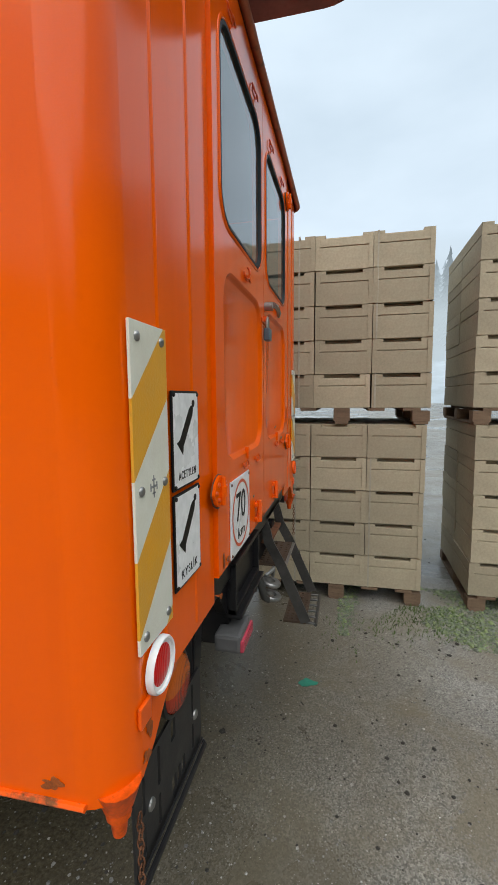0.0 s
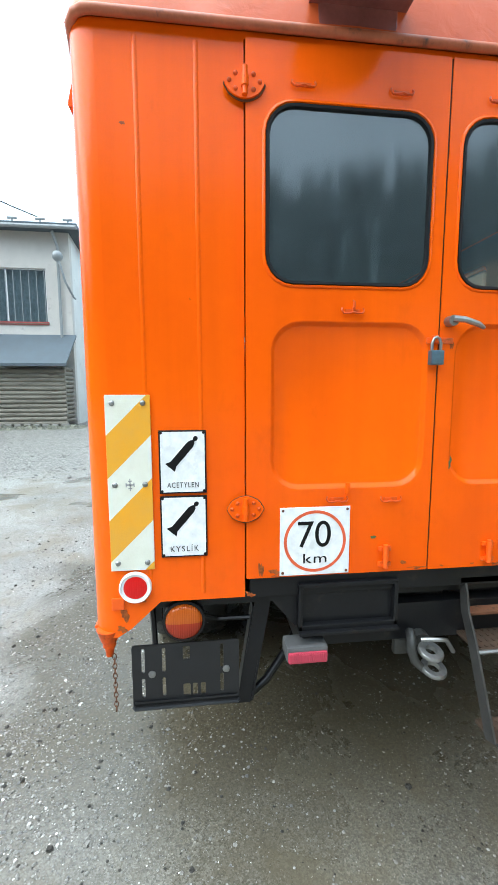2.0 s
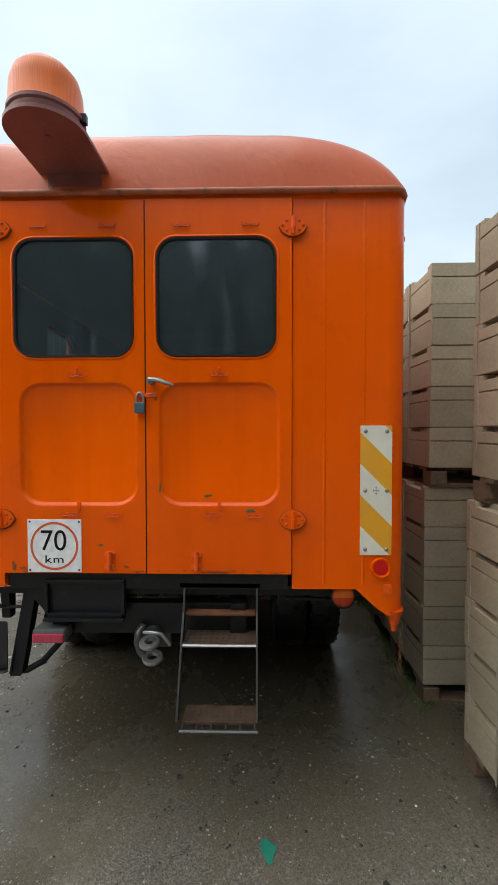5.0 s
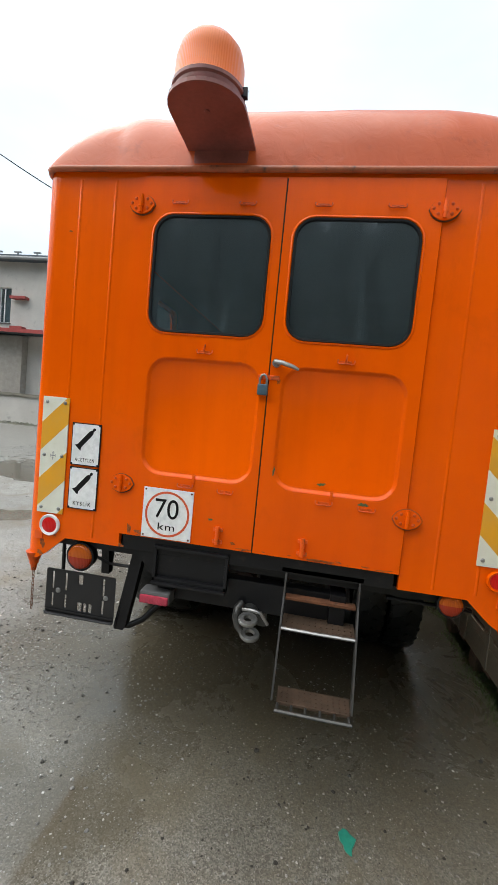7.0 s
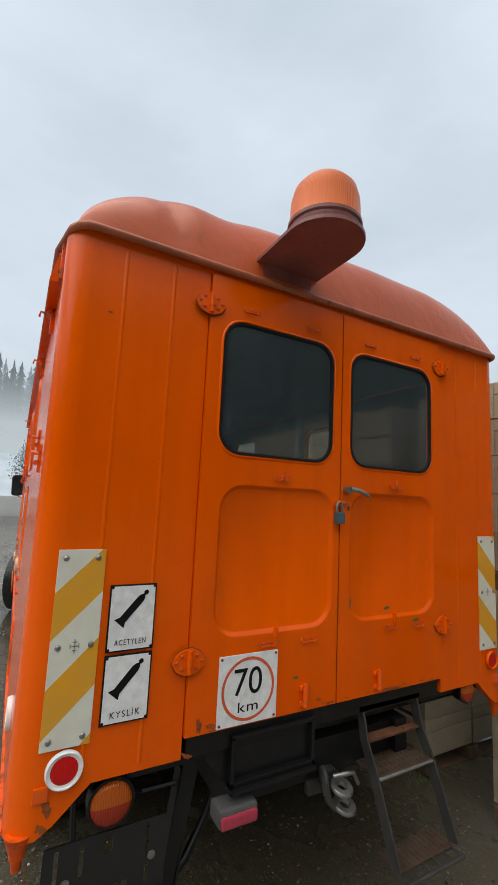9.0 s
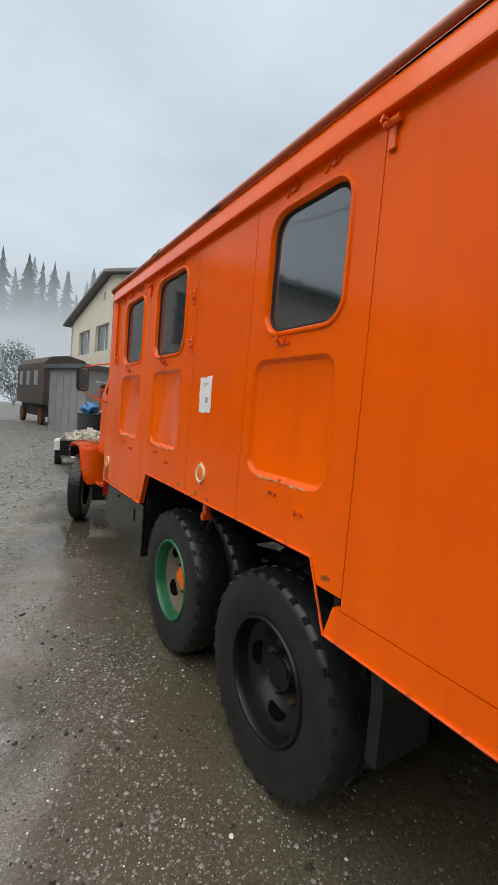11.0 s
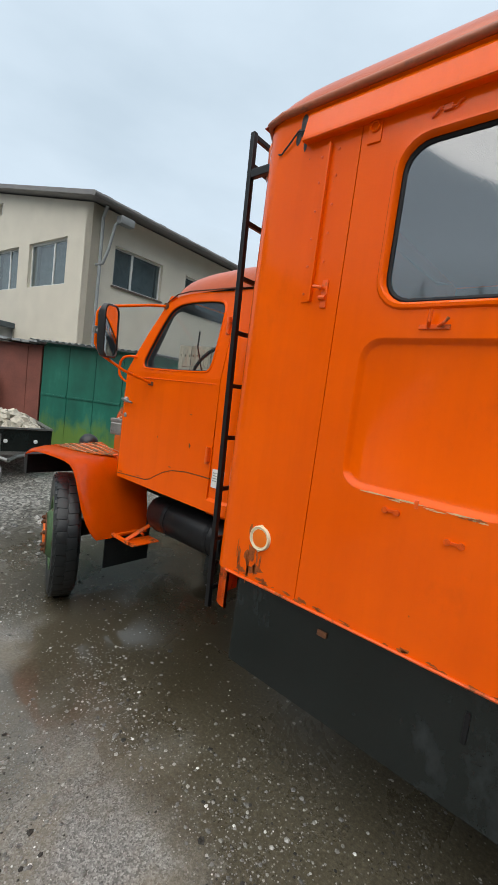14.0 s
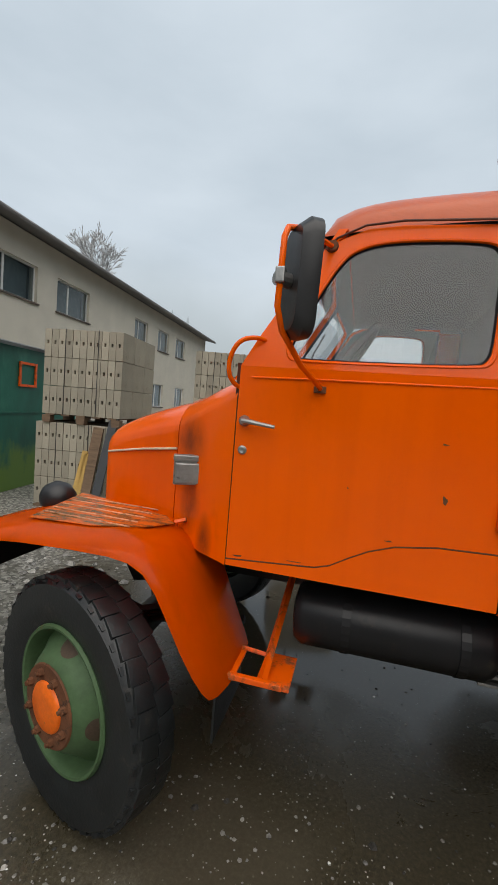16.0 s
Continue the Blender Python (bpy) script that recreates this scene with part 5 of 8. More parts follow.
for x, z, d, y0, y1 in ((0.015, 0.925, 0.05, 0.17, 0.476), (0.075, 0.822, 0.13, 0.168, 0.480), (0.215, 0.552, 0.15, 0.182, 0.482)):
    bm = bmesh.new()
    grille = 0.04 if d > 0.14 else 0.0
    box(bm, x - d, x - 0.004 - grille, y0, y1, z - 0.016, z - 0.004, 0.002)
    if d > 0.1:
        for k in range(12):
            for j in range(4):
                cy, cx = y0 + 0.018 + k * (y1 - y0 - 0.036) / 11, x - 0.02 - grille - j * (d - 0.035 - grille) / 3
                box(bm, cx - 0.007, cx + 0.007, cy - 0.003, cy + 0.003, z - 0.004, z - 0.001)
    tr_ = part("tread", bm, GRIPBROWN if d > 0.1 else RUST, steps, "worn brown grip tread")
    if d > 0.1:
        bm = bmesh.new()
        tube(bm, [(x, y0 - 0.004, z - 0.012), (x, (y0 + y1) / 2, z - 0.013), (x, y1 + 0.004, z - 0.012)], 0.008, 6)
        for k in range(6 if grille else 0):
            cy = y0 + 0.006 + k * (y1 - y0 - 0.012) / 5
            tube(bm, [(x - 0.045, cy, z - 0.012), (x - 0.02, cy, z - 0.009), (x, cy, z - 0.012)], 0.006, 6)
        part("tread_edge", bm, STEEL if not grille else DARKSTEEL, tr_, "bent grille along the tread edge", smooth=60)

# axles, springs, tank, skirt
for x in (-1.63, -2.74, -6.37):
    bm = bmesh.new()
    cyl(bm, (x, -0.85, 0.47), (x, 0.85, 0.47), 0.07, seg=14)
    lathe(bm, [(-0.16, 0.05), (-0.1, 0.16), (0.1, 0.16), (0.16, 0.05)], (x, 0, 0.47), (0, 1, 0), 16)
    part("axle", bm, BLACK, truck, smooth=40)
for s in (-1, 1):
    bm = bmesh.new()
    for k in range(5):
        tube(bm, [(-2.9 + 0.08 * k, s * 0.52, 0.64 + 0.02 * k), (-2.18, s * 0.52, 0.74 + 0.012 * k), (-1.47 - 0.08 * k, s * 0.52, 0.64 + 0.02 * k)], 0.02, 4)
    part("leaf_spring", bm, BLACK, truck)
    bm = bmesh.new()
    for k in range(4):
        tube(bm, [(-6.9 + 0.08 * k, s * 0.50, 0.60 + 0.01 * k), (-6.37, s * 0.50, 0.50 + 0.015 * k), (-5.85 - 0.08 * k, s * 0.50, 0.60 + 0.01 * k)], 0.02, 4)
    part("leaf_spring", bm, BLACK, truck)
bm = bmesh.new()
box(bm, -4.50, -3.335, -1.105, -1.085, 0.47, 0.875, 0.004)
sk = part("side_locker", bm, SKIRT, truck, "black sheet steel side locker below the sill")
bm = bmesh.new()
box(bm, -4.50, -4.47, -1.084, -0.6, 0.487, 0.875, 0.004)
part("locker_end", bm, SKIRT, sk)
bm = bmesh.new()
box(bm, -4.5, -3.34, -1.084, -0.6, 0.465, 0.485, 0.003)
part("locker_floor", bm, SKIRT, sk)
bm = bmesh.new()
box(bm, -4.08, -4.04, -1.114, -1.104, 0.79, 0.812, 0.003)
part("locker_catch", bm, RUST, sk)
bm = bmesh.new()
box(bm, -3.56, -3.545, -1.112, -1.104, 0.70, 0.80, 0.002)
part("locker_strap", bm, BLACK, sk)
bm = bmesh.new()
box(bm, -4.50, -3.34, 0.85, 1.105, 0.47, 0.875, 0.006)
part("side_locker", bm, SKIRT, truck)
bm = bmesh.new()
lathe(bm, [(0, 0.06), (0.01, 0.10), (0.04, 0.118), (0.66, 0.118), (0.69, 0.10), (0.70, 0.06)], (-5.60, -0.72, 0.80), (1, 0, 0), 28)
tk = part("air_tank", bm, BLACK, truck, "black cylindrical tank under the cab", smooth=35)
for x in (-5.42, -5.03):
    bm = bmesh.new()
    lathe(bm, [(0, 0.121), (0.03, 0.121)], (x, -0.72, 0.80), (1, 0, 0), 28)
    part("tank_strap", bm, BLACK, tk)
# added box whose slats stand for the striped block stack beyond
bm = bmesh.new()
box(bm, -4.90, -4.70, -0.70, -0.45, 0.66, 0.80, 0.006)
carrier = part("slat_box", bm, BLACK, truck, "black box with bare steel slats behind the cab")
for k in range(5):
    bm = bmesh.new()
    box(bm, -4.94, -4.68, -0.735, -0.715, 0.66 + 0.032 * k, 0.672 + 0.032 * k, 0.003)
    part("pale_slat", bm, STEEL, carrier, "bare steel bar")
bm = bmesh.new()
prism(bm, [(-1.14, -1.0, 0.98), (-1.09, -1.0, 0.98), (-1.06, -1.0, 0.72), (-1.06, -1.0, 0.48), (-1.11, -1.0, 0.48), (-1.11, -1.0, 0.72)], (0, 0.28, 0))
part("mud_flap", bm, RUBBER, truck, "black rubber mud flap")
bm = bmesh.new()
prism(bm, [(-0.62, -1.02, 0.96), (-0.57, -1.02, 0.90), (-0.60, -1.02, 0.62), (-0.65, -1.02, 0.62), (-0.66, -1.02, 0.90)], (0, 0.05, 0))
part("stay_plate", bm, BLACK, truck)


# ---- wheels ----
def tyre_mesh(bm, w, r, lugs, deep, worn):
    prof = [(-w * 0.38, 0.258), (-w * 0.46, 0.29), (-w * 0.52, 0.36), (-w * 0.51, 0.42), (-w * 0.46, r - 0.026), (-w * 0.36, r - 0.010), (0, r - 0.004), (w * 0.36, r - 0.010), (w * 0.46, r - 0.026), (w * 0.51, 0.42), (w * 0.52, 0.36), (w * 0.46, 0.29), (w * 0.38, 0.258)]
    lathe(bm, prof, (0, 0, 0), (0, -1, 0), 56, False, False)
    for k in range(lugs):
        for s in (-1, 1):
            a = 2 * pi * (k + (0.5 if s > 0 else 0)) / lugs
            m = Matrix.Rotation(a, 4, "Y") @ Matrix.Translation((0, 0, r - 0.012))
            hl = 0.0375 if worn else 0.017
            vs = box(bm, -hl, hl, -w * 0.20, w * 0.20, -0.018, deep, 0.003 if worn else 0.0)
            sk_ = Matrix.Translation((0, s * w * (0.205 if worn else 0.24), 0)) @ Matrix.Rotation(radians((7 if worn else 28) * s), 4, "Z") @ Matrix.Rotation(radians((-2 if worn else -10) * s), 4, "X")
            bmesh.ops.transform(bm, matrix=m @ sk_, verts=vs)
            vs = box(bm, -0.015, 0.015, -0.009, 0.009, -0.045, -0.004) if not worn else box(bm, -0.013, 0.013, -0.012, 0.000, -0.030, -0.003)
            bmesh.ops.transform(bm, matrix=m @ Matrix.Translation((0.02 * s, s * w * (0.43 if worn else 0.45), -0.004)) @ Matrix.Rotation(radians(-14 * s), 4, "X"), verts=vs)


def wheel(x, y, out, dished, disc, rim, hubmat, steer=0):
    """out: -1 where the outer face looks to -y. Dished discs run in to the hub like a cone, the others bulge out."""
    w, r = (0.225, 0.478) if dished else (0.168, 0.454)
    root = new("wheel")
    root.parent = truck
    root.empty_display_size = 0.1
    root.matrix_basis = Matrix.Translation((x, y, r)) @ Matrix.Rotation((0 if out < 0 else pi) + radians(steer), 4, "Z") @ Matrix.Rotation(radians(x * 37), 4, "Y")
    bm = bmesh.new()
    tyre_mesh(bm, w, r, 30 if dished else 36, 0.005 if dished else 0.0088, not dished)
    part("tyre", bm, RUBBER, root, "black lugged tyre caked with dirt", smooth=40)
    f = w * 0.40
    axis = (0, -1, 0)
    bm = bmesh.new()
    lathe(bm, [(f - 0.02, 0.266), (f + 0.006, 0.272), (f + 0.016, 0.266), (f + 0.014, 0.256), (f + 0.002, 0.250), (f - 0.02, 0.247)], (0, 0, 0), axis, 48, False, False)
    part("rim", bm, rim, root, smooth=40)
    if dished:
        prof = [(f - 0.062, 0.243), (f - 0.066, 0.230), (f - 0.080, 0.205), (f - 0.112, 0.170), (f - 0.138, 0.145), (f - 0.142, 0.115), (f - 0.142, 0.02)]
    else:
        prof = [(f - 0.055, 0.240), (f - 0.045, 0.230), (f - 0.020, 0.205), (f + 0.020, 0.175), (f + 0.045, 0.150), (f + 0.050, 0.125), (f + 0.050, 0.02)]
    hd = prof[-1][0]

    def deep(q):
        for (h0, r0), (h1, r1) in zip(prof, prof[1:]):
            if r1 <= q <= r0:
                return h0 + (h1 - h0) * (r0 - q) / (r0 - r1)
        return hd

    bm = bmesh.new()
    lathe(bm, [(f - 0.02, 0.247), (prof[0][0] + 0.012, 0.244), (prof[0][0] - 0.006, 0.240)], (0, 0, 0), axis, 48, False, False)
    part("barrel", bm, rim, root, smooth=40)
    bm = bmesh.new()
    lathe(bm, prof, (0, 0, 0), axis, 48, False, False)
    part("wheel_disc", bm, disc, root, smooth=40)
    # dark oval patches laid on the disc stand for the shade in its openings
    for k in range(4):
        a = pi / 2 * k + 0.5
        bm = bmesh.new()
        rows_ = []
        for q_ in (0.0, 0.35, 0.7, 1.0):
            row = []
            for i in range(20):
                th = 2 * pi * i / 20
                q, tt = (0.196 + 0.021 * q_ * sin(th) - 0.010 * q_ * cos(th) ** 2, 0.34 * q_ * cos(th)) if dished else (0.202 + 0.023 * q_ * sin(th), 0.22 * q_ * cos(th))
                row.append(bm.verts.new((q * cos(a + tt), -(deep(q) + 0.0025), q * sin(a + tt))))
            rows_.append(row)
        for ra, rb in zip(rows_[1:], rows_[2:]):
            for i in range(20):
                bm.faces.new((ra[i], ra[(i + 1) % 20], rb[(i + 1) % 20], rb[i]))
        bm.faces.new(rows_[1])
        for v_ in rows_[0]:
            bm.verts.remove(v_)
        part("opening_patch", bm, PATCH_DARK if dished else NUTBROWN, root, "dark oval patch standing for an opening in the disc")
    bm = bmesh.new()
    if dished:
        lathe(bm, [(hd, 0.095), (hd + 0.03, 0.092), (hd + 0.055, 0.075), (hd + 0.058, 0.03)], (0, 0, 0), axis, 28)
    else:
        lathe(bm, [(hd, 0.092), (hd + 0.010, 0.090), (hd + 0.016, 0.083), (hd + 0.018, 0.03)], (0, 0, 0), axis, 28)
    part("hub", bm, disc if dished else hubmat, root, smooth=40)
    if not dished:
        bm = bmesh.new()
        lathe(bm, [(hd - 0.002, 0.150), (hd + 0.004, 0.146), (hd + 0.005, 0.088)], (0, 0, 0), axis, 28, False, False)
        part("hub_ring", bm, RUST, root, "rusty ring round the hub", smooth=40)
    else:
        bm = bmesh.new()
        pts = []
        for i in range(48):
            t = 2 * pi * i / 48
            rr = 0.076 - 0.021 * math.exp(-(((t * 4 / (2 * pi)) % 1 - 0.5) / 0.11) ** 2) + 0.006 * math.sin(t * 3 + x)
            pts.append((rr * cos(t), -(hd + 0.054), rr * sin(t)))
        prism(bm, pts, (0, -0.010, 0))
        part("hub_cap", bm, hubmat, root, "bright orange cross-shaped hub cap", smooth=40)
    for k in range(8):
        a = 2 * pi * k / 8 + 0.2
        bm = bmesh.new()
        rb_, tall = (0.128, 1.0) if dished else (0.118, 0.75)
        c = Vector((rb_ * cos(a), -(hd + 0.001), rb_ * sin(a)))
        cyl(bm, c, c + Vector((0, -0.026 * tall, 0)), 0.016, 0.014, 6)
        cyl(bm, c, c + Vector((0, -0.038 * tall, 0)), 0.008, seg=8)
        part("wheel_nut", bm, NUTBROWN if dished else RUST, root)
    return root


PATCH_DARK = plain("opening_patch_dark", (0.004, 0.004, 0.004), 1.0, 0, 0.1, 6, 60, 0.0, 0.0)
ORHUB = plain("orange_splashed_hub", (0.85, 0.14, 0.005), 0.45, 0, 0.25, 9, 60, 0.001, 0.4, (0.13, 0.10, 0.06), 0.66)
wheel(-6.355, -0.998, -1, False, OLIVE, OLIVE, ORHUB, -22)
wheel(-6.375, 0.915, 1, False, OLIVE, OLIVE, ORHUB, -22)
for s in (-1, 1):
    wheel(-2.825, s * 0.962, s, True, DUSTRIM, GREENRIM, ORHUB)
    wheel(-1.645, s * 0.975, s, True, BLACK, BLACK, BLACK)
    wheel(-2.745, s * 0.73, s, True, BLACK, BLACK, BLACK)
    wheel(-1.635, s * 0.73, s, True, BLACK, BLACK, BLACK)

# ---- roof ladder in front of the box ----
bm = bmesh.new()
for y in (-1.055, -0.785):
    box(bm, -0.012, 0.012, -0.012, 0.012, 0, 2.19, 0.003, Matrix.Translation((-4.712, y, 0.61)) @ Matrix.Rotation(radians(-1.9), 4, "Y"))
lad = part("roof_ladder", bm, BLACK, truck, "black steel ladder on the box front")
for k in range(10):
    z = 0.70 + 0.245 * k if k < 9 else 2.785
    x = -4.712 - (z - 0.61) * 0.0333
    bm = bmesh.new()
    box(bm, x - 0.009, x + 0.009, -1.055, -0.785, z - 0.010, z + 0.010, 0.002)
    part("rung", bm, BLACK, lad)
for z in (2.60, 2.36, 0.99):
    bm = bmesh.new()
    y = -1.055 if z > 2.5 else -0.80
    box(bm, -4.70 - 0.033 * (z - 0.6), -4.63, y - 0.012, y + 0.012, z, z + 0.036, 0.003)
    part("ladder_stay", bm, BLACK, lad)
# grab rail from the ladder's head back over the roof
bm = bmesh.new()
tube(bm, [(-4.715, -1.0, 2.60), (-4.722, -1.0, 2.74), (-4.715, -0.98, 2.80), (-4.695, -0.96, 2.86), (-4.655, -0.95, 2.91), (-4.58, -0.94, 2.94), (-4.42, -0.94, 2.95), (-4.30, -0.94, 2.945), (-4.27, -0.94, 2.90)], 0.011, 8)
part("grab_rail", bm, FADED, truck, "bent orange tube rail over the front roof edge", smooth=60)
# tar smears and loose wire at the front roof corner
for x, z, a, b, off in ((-4.44, 2.690, 0.016, 0.040, 0.004), (-4.462, 2.652, 0.012, 0.030, 0.003), (-4.425, 2.640, 0.010, 0.045, 0.003), (-3.30, 2.750, 0.07, 0.006, 0.030), (-3.20, 2.754, 0.04, 0.005, 0.030)):
    bm = bmesh.new()
    hub_ = bm.verts.new((x, -S - off - 0.006, z))
    edge_ = []
    for i in range(24):
        t = 2 * pi * i / 24
        fall = 1.25 if sin(t) < 0 else 0.8
        edge_.append(bm.verts.new((x + a * cos(t) * (1 + 0.10 * sin(3 * t + x)), -S - off + 0.001, z + b * sin(t) * fall)))
    for i in range(24):
        bm.faces.new((hub_, edge_[i], edge_[(i + 1) % 24]))
    part("tar_patch", bm, SOOT, truck, "black tar smear on the roof seam", smooth=180)
for run in (
    [(-4.41, -S - 0.01, 2.655), (-4.46, -S - 0.012, 2.66), (-4.50, -S - 0.01, 2.625), (-4.535, -S - 0.006, 2.60), (-4.55, -S - 0.004, 2.605)],
    [(-3.27, -S - 0.02, 2.72), (-3.265, -S - 0.014, 2.748), (-3.25, -S + 0.015, 2.79), (-3.22, -S + 0.06, 2.822)]):
    bm = bmesh.new()
    tube(bm, run, 0.0035, 6)
    part("loose_wire", bm, SOOT, truck, "black loose cable")

# ---- cab ----
def smooth_loft(bm, sections, close_ends=(False, False)):
    rows = [[bm.verts.new(p) for p in s] for s in sections]
    for a, b in zip(rows, rows[1:]):
        for k in range(len(a) - 1):
            bm.faces.new((a[k], a[k + 1], b[k + 1], b[k]))
    for row, c in ((rows[0], close_ends[0]), (rows[-1], close_ends[1])):
        if c:
            bm.faces.new(row)
    return rows


YC = 0.905


def rounded(loop, times=2):
    for _ in range(times):
        out = []
        for a, b in zip(loop, loop[1:] + loop[:1]):
            out += [(0.75 * a[0] + 0.25 * b[0], 0.75 * a[1] + 0.25 * b[1]), (0.25 * a[0] + 0.75 * b[0], 0.25 * a[1] + 0.75 * b[1])]
        loop = out
    return loop


WAVE = [(-5.845, 1.026), (-5.720, 1.034), (-5.600, 1.042), (-5.530, 1.047), (-5.480, 1.062), (-5.420, 1.098), (-5.360, 1.130), (-5.280, 1.158), (-5.150, 1.176), (-5.000, 1.180), (-4.965, 1.180)]
for s in (-1, 1):
    lo = on_side(s * YC, s)
    tilt = lambda p, d=0.0, s=s: (p[0], s * (YC - 0.155 * max(0.0, p[1] - 1.71) ** 1.0 + d), p[1])
    # door: lower skin and upper frame
    bm = bmesh.new()
    sheet(bm, WAVE + [(-4.966, 1.71), (-5.843, 1.71)], [], lo, 0.02)
    hole = [(-5.672, 1.752), (-5.645, 1.738), (-5.10, 1.744), (-5.072, 1.760), (-5.058, 1.80), (-5.050, 2.05), (-5.056, 2.105), (-5.085, 2.134), (-5.30, 2.142), (-5.42, 2.134), (-5.49, 2.112), (-5.535, 2.075), (-5.60, 1.96), (-5.655, 1.84), (-5.678, 1.785)]
    hole = rounded(hole)
    top = [(-4.966, 1.71), (-4.966, 2.190), (-5.35, 2.196), (-5.46, 2.185), (-5.54, 2.155), (-5.60, 2.105), (-5.70, 1.96), (-5.79, 1.81), (-5.843, 1.71)]
    sheet(bm, top, [hole], tilt, 0.025)
    dr = part("cab_door", bm, ORANGE, truck, "plain orange cab door with a rounded window", smooth=30)
    bm = bmesh.new()
    n = len(hole)
    cx, cz = sum(p[0] for p in hole) / n, sum(p[1] for p in hole) / n
    def sh(f):
        return [(cx + (p[0] - cx) * f, cz + (p[1] - cz) * f) for p in hole]
    rings(bm, [(sh(1.05), 0.0), (sh(1.035), 0.005), (sh(1.01), 0.004), (sh(0.998), -0.004), (sh(0.99), -0.012)], tilt, False)
    part("window_frame", bm, ORANGE, dr, smooth=50)
    bm = bmesh.new()
    rings(bm, [(sh(1.0), -0.006), (sh(0.992), -0.002), (sh(0.978), -0.006), (sh(0.975), -0.014)], tilt, False)
    part("seal", bm, SEAL, dr, "cracked black rubber seal", smooth=50)
    bm = bmesh.new()
    sheet(bm, [(-4.97, 1.05), (-4.97, 2.18), (-5.35, 2.185), (-5.46, 2.175), (-5.53, 2.14), (-5.69, 1.93), (-5.80, 1.72), (-5.83, 1.05)], [sh(1.0)], lambda p, d=0.0, f=tilt: f(p, d - 0.028), 0.004)
    part("inner_lining", bm, HEADLINER, dr, "grey inner door lining")
    bm = bmesh.new()
    rings(bm, [(sh(0.99), -0.010)], tilt)
    p = part("pane", bm, CABPANE, dr, "clear side window")
    p.visible_shadow = False
    # waist crease
    bm = bmesh.new()
    tube(bm, [(-5.80, s * (YC + 0.001), 1.672), (-5.6, s * (YC + 0.003), 1.676), (-4.99, s * (YC - 0.001), 1.682)], 0.0035, 6)
    part("waist_crease", bm, ORANGE, dr, smooth=60)
    # handle, lock, hinges
    bm = bmesh.new()
    lathe(bm, [(0, 0.020), (0.012, 0.018), (0.022, 0.011), (0.03, 0.010)], (-5.815, s * YC, 1.520), (0, s, 0), 14)
    tube(bm, [(-5.815, s * (YC + 0.034), 1.522), (-5.79, s * (YC + 0.040), 1.520), (-5.70, s * (YC + 0.036), 1.508)], [0.008, 0.009, 0.006], 8)
    part("door_handle", bm, STEEL, dr, "worn chrome door handle", smooth=40)
    bm = bmesh.new()
    lathe(bm, [(0, 0.016), (0.004, 0.016), (0.008, 0.010), (0.006, 0.004)], (-5.815, s * YC, 1.418), (0, s, 0), 16)
    part("door_lock", bm, STEEL, dr, smooth=40)
    for zz in (1.30, 1.995):
        bm = bmesh.new()
        yy = s * (YC + 0.012 - 0.155 * max(0, zz - 1.71))
        cyl(bm, (-4.985, yy, zz - 0.045), (-4.985, yy, zz + 0.045), 0.012, seg=10)
        box(bm, -4.998, -4.972, *sorted((yy, yy - s * 0.014)), zz - 0.04, zz + 0.04, 0.003)
        part("hinge", bm, RUSTY, dr)
    # sill below the door
    bm = bmesh.new()
    sheet(bm, [(x, z - 0.006) for x, z in WAVE] + [(-4.966, 0.995), (-5.5, 0.997), (-5.845, 1.0)], [], lo, 0.03)
    part("cab_sill", bm, ORANGE, truck, smooth=30)
    # rear quarter with a rounded corner
    bm = bmesh.new()
    secs = []
    for z, dy in ((0.985, 0.0), (1.0, 0.012), (1.06, 0.012), (1.075, 0.0), (1.71, 0.0), (1.95, 0.037), (2.19, 0.0745)):
        y = YC - dy if z > 1.2 else YC + (0.006 if dy else -0.01)
        secs.append([(-4.9625, s * y, z), (-4.872, s * y, z)] + [(-4.872 + 0.12 * sin(radians(a)), s * (y - 0.12 + 0.12 * cos(radians(a))), z) for a in range(10, 91, 10)] + [(-4.752, s * 0.3, z), (-4.752, 0, z)])
    smooth_loft(bm, secs)
    part("cab_quarter", bm, ORANGE, truck, "rounded orange rear cab corner", smooth=40)

# chips in the near door's paint, down to green and rust
for x, z, a, b, k in ((-5.148, 1.325, 0.007, 0.015, 1), (-5.165, 1.500, 0.009, 0.003, 2), (-5.445, 1.330, 0.002, 0.004, 3), (-5.30, 1.172, 0.012, 0.002, 4), (-5.80, 1.040, 0.016, 0.003, 5), (-5.60, 1.052, 0.022, 0.002, 6)):
    bm = bmesh.new()
    prism(bm, [(x + a * cos(t) * (1 + 0.4 * sin(3 * t + k)), -YC - 0.0006, z + b * sin(t) * (1 + 0.4 * cos(2 * t + k))) for t in (2 * pi * i / 12 for i in range(12))], (0, -0.0012, 0))
    part("paint_chip", bm, RUST, truck, "small chip of missing paint")

# door gaps
for s in (-1, 1):
    bm = bmesh.new()
    tube(bm, [(x, s * (YC - 0.004), z - 0.003) for x, z in WAVE], 0.005, 4)
    part("door_gasket", bm, SEAM, truck)
    for xa, xb in ((-4.9655, -4.9605), (-5.858, -5.842)):
        bm = bmesh.new()
        box(bm, xa, xb, *sorted((s * (YC - 0.012), s * (YC - 0.03))), 1.0, 1.72)
        part("door_gasket", bm, SEAM, truck)

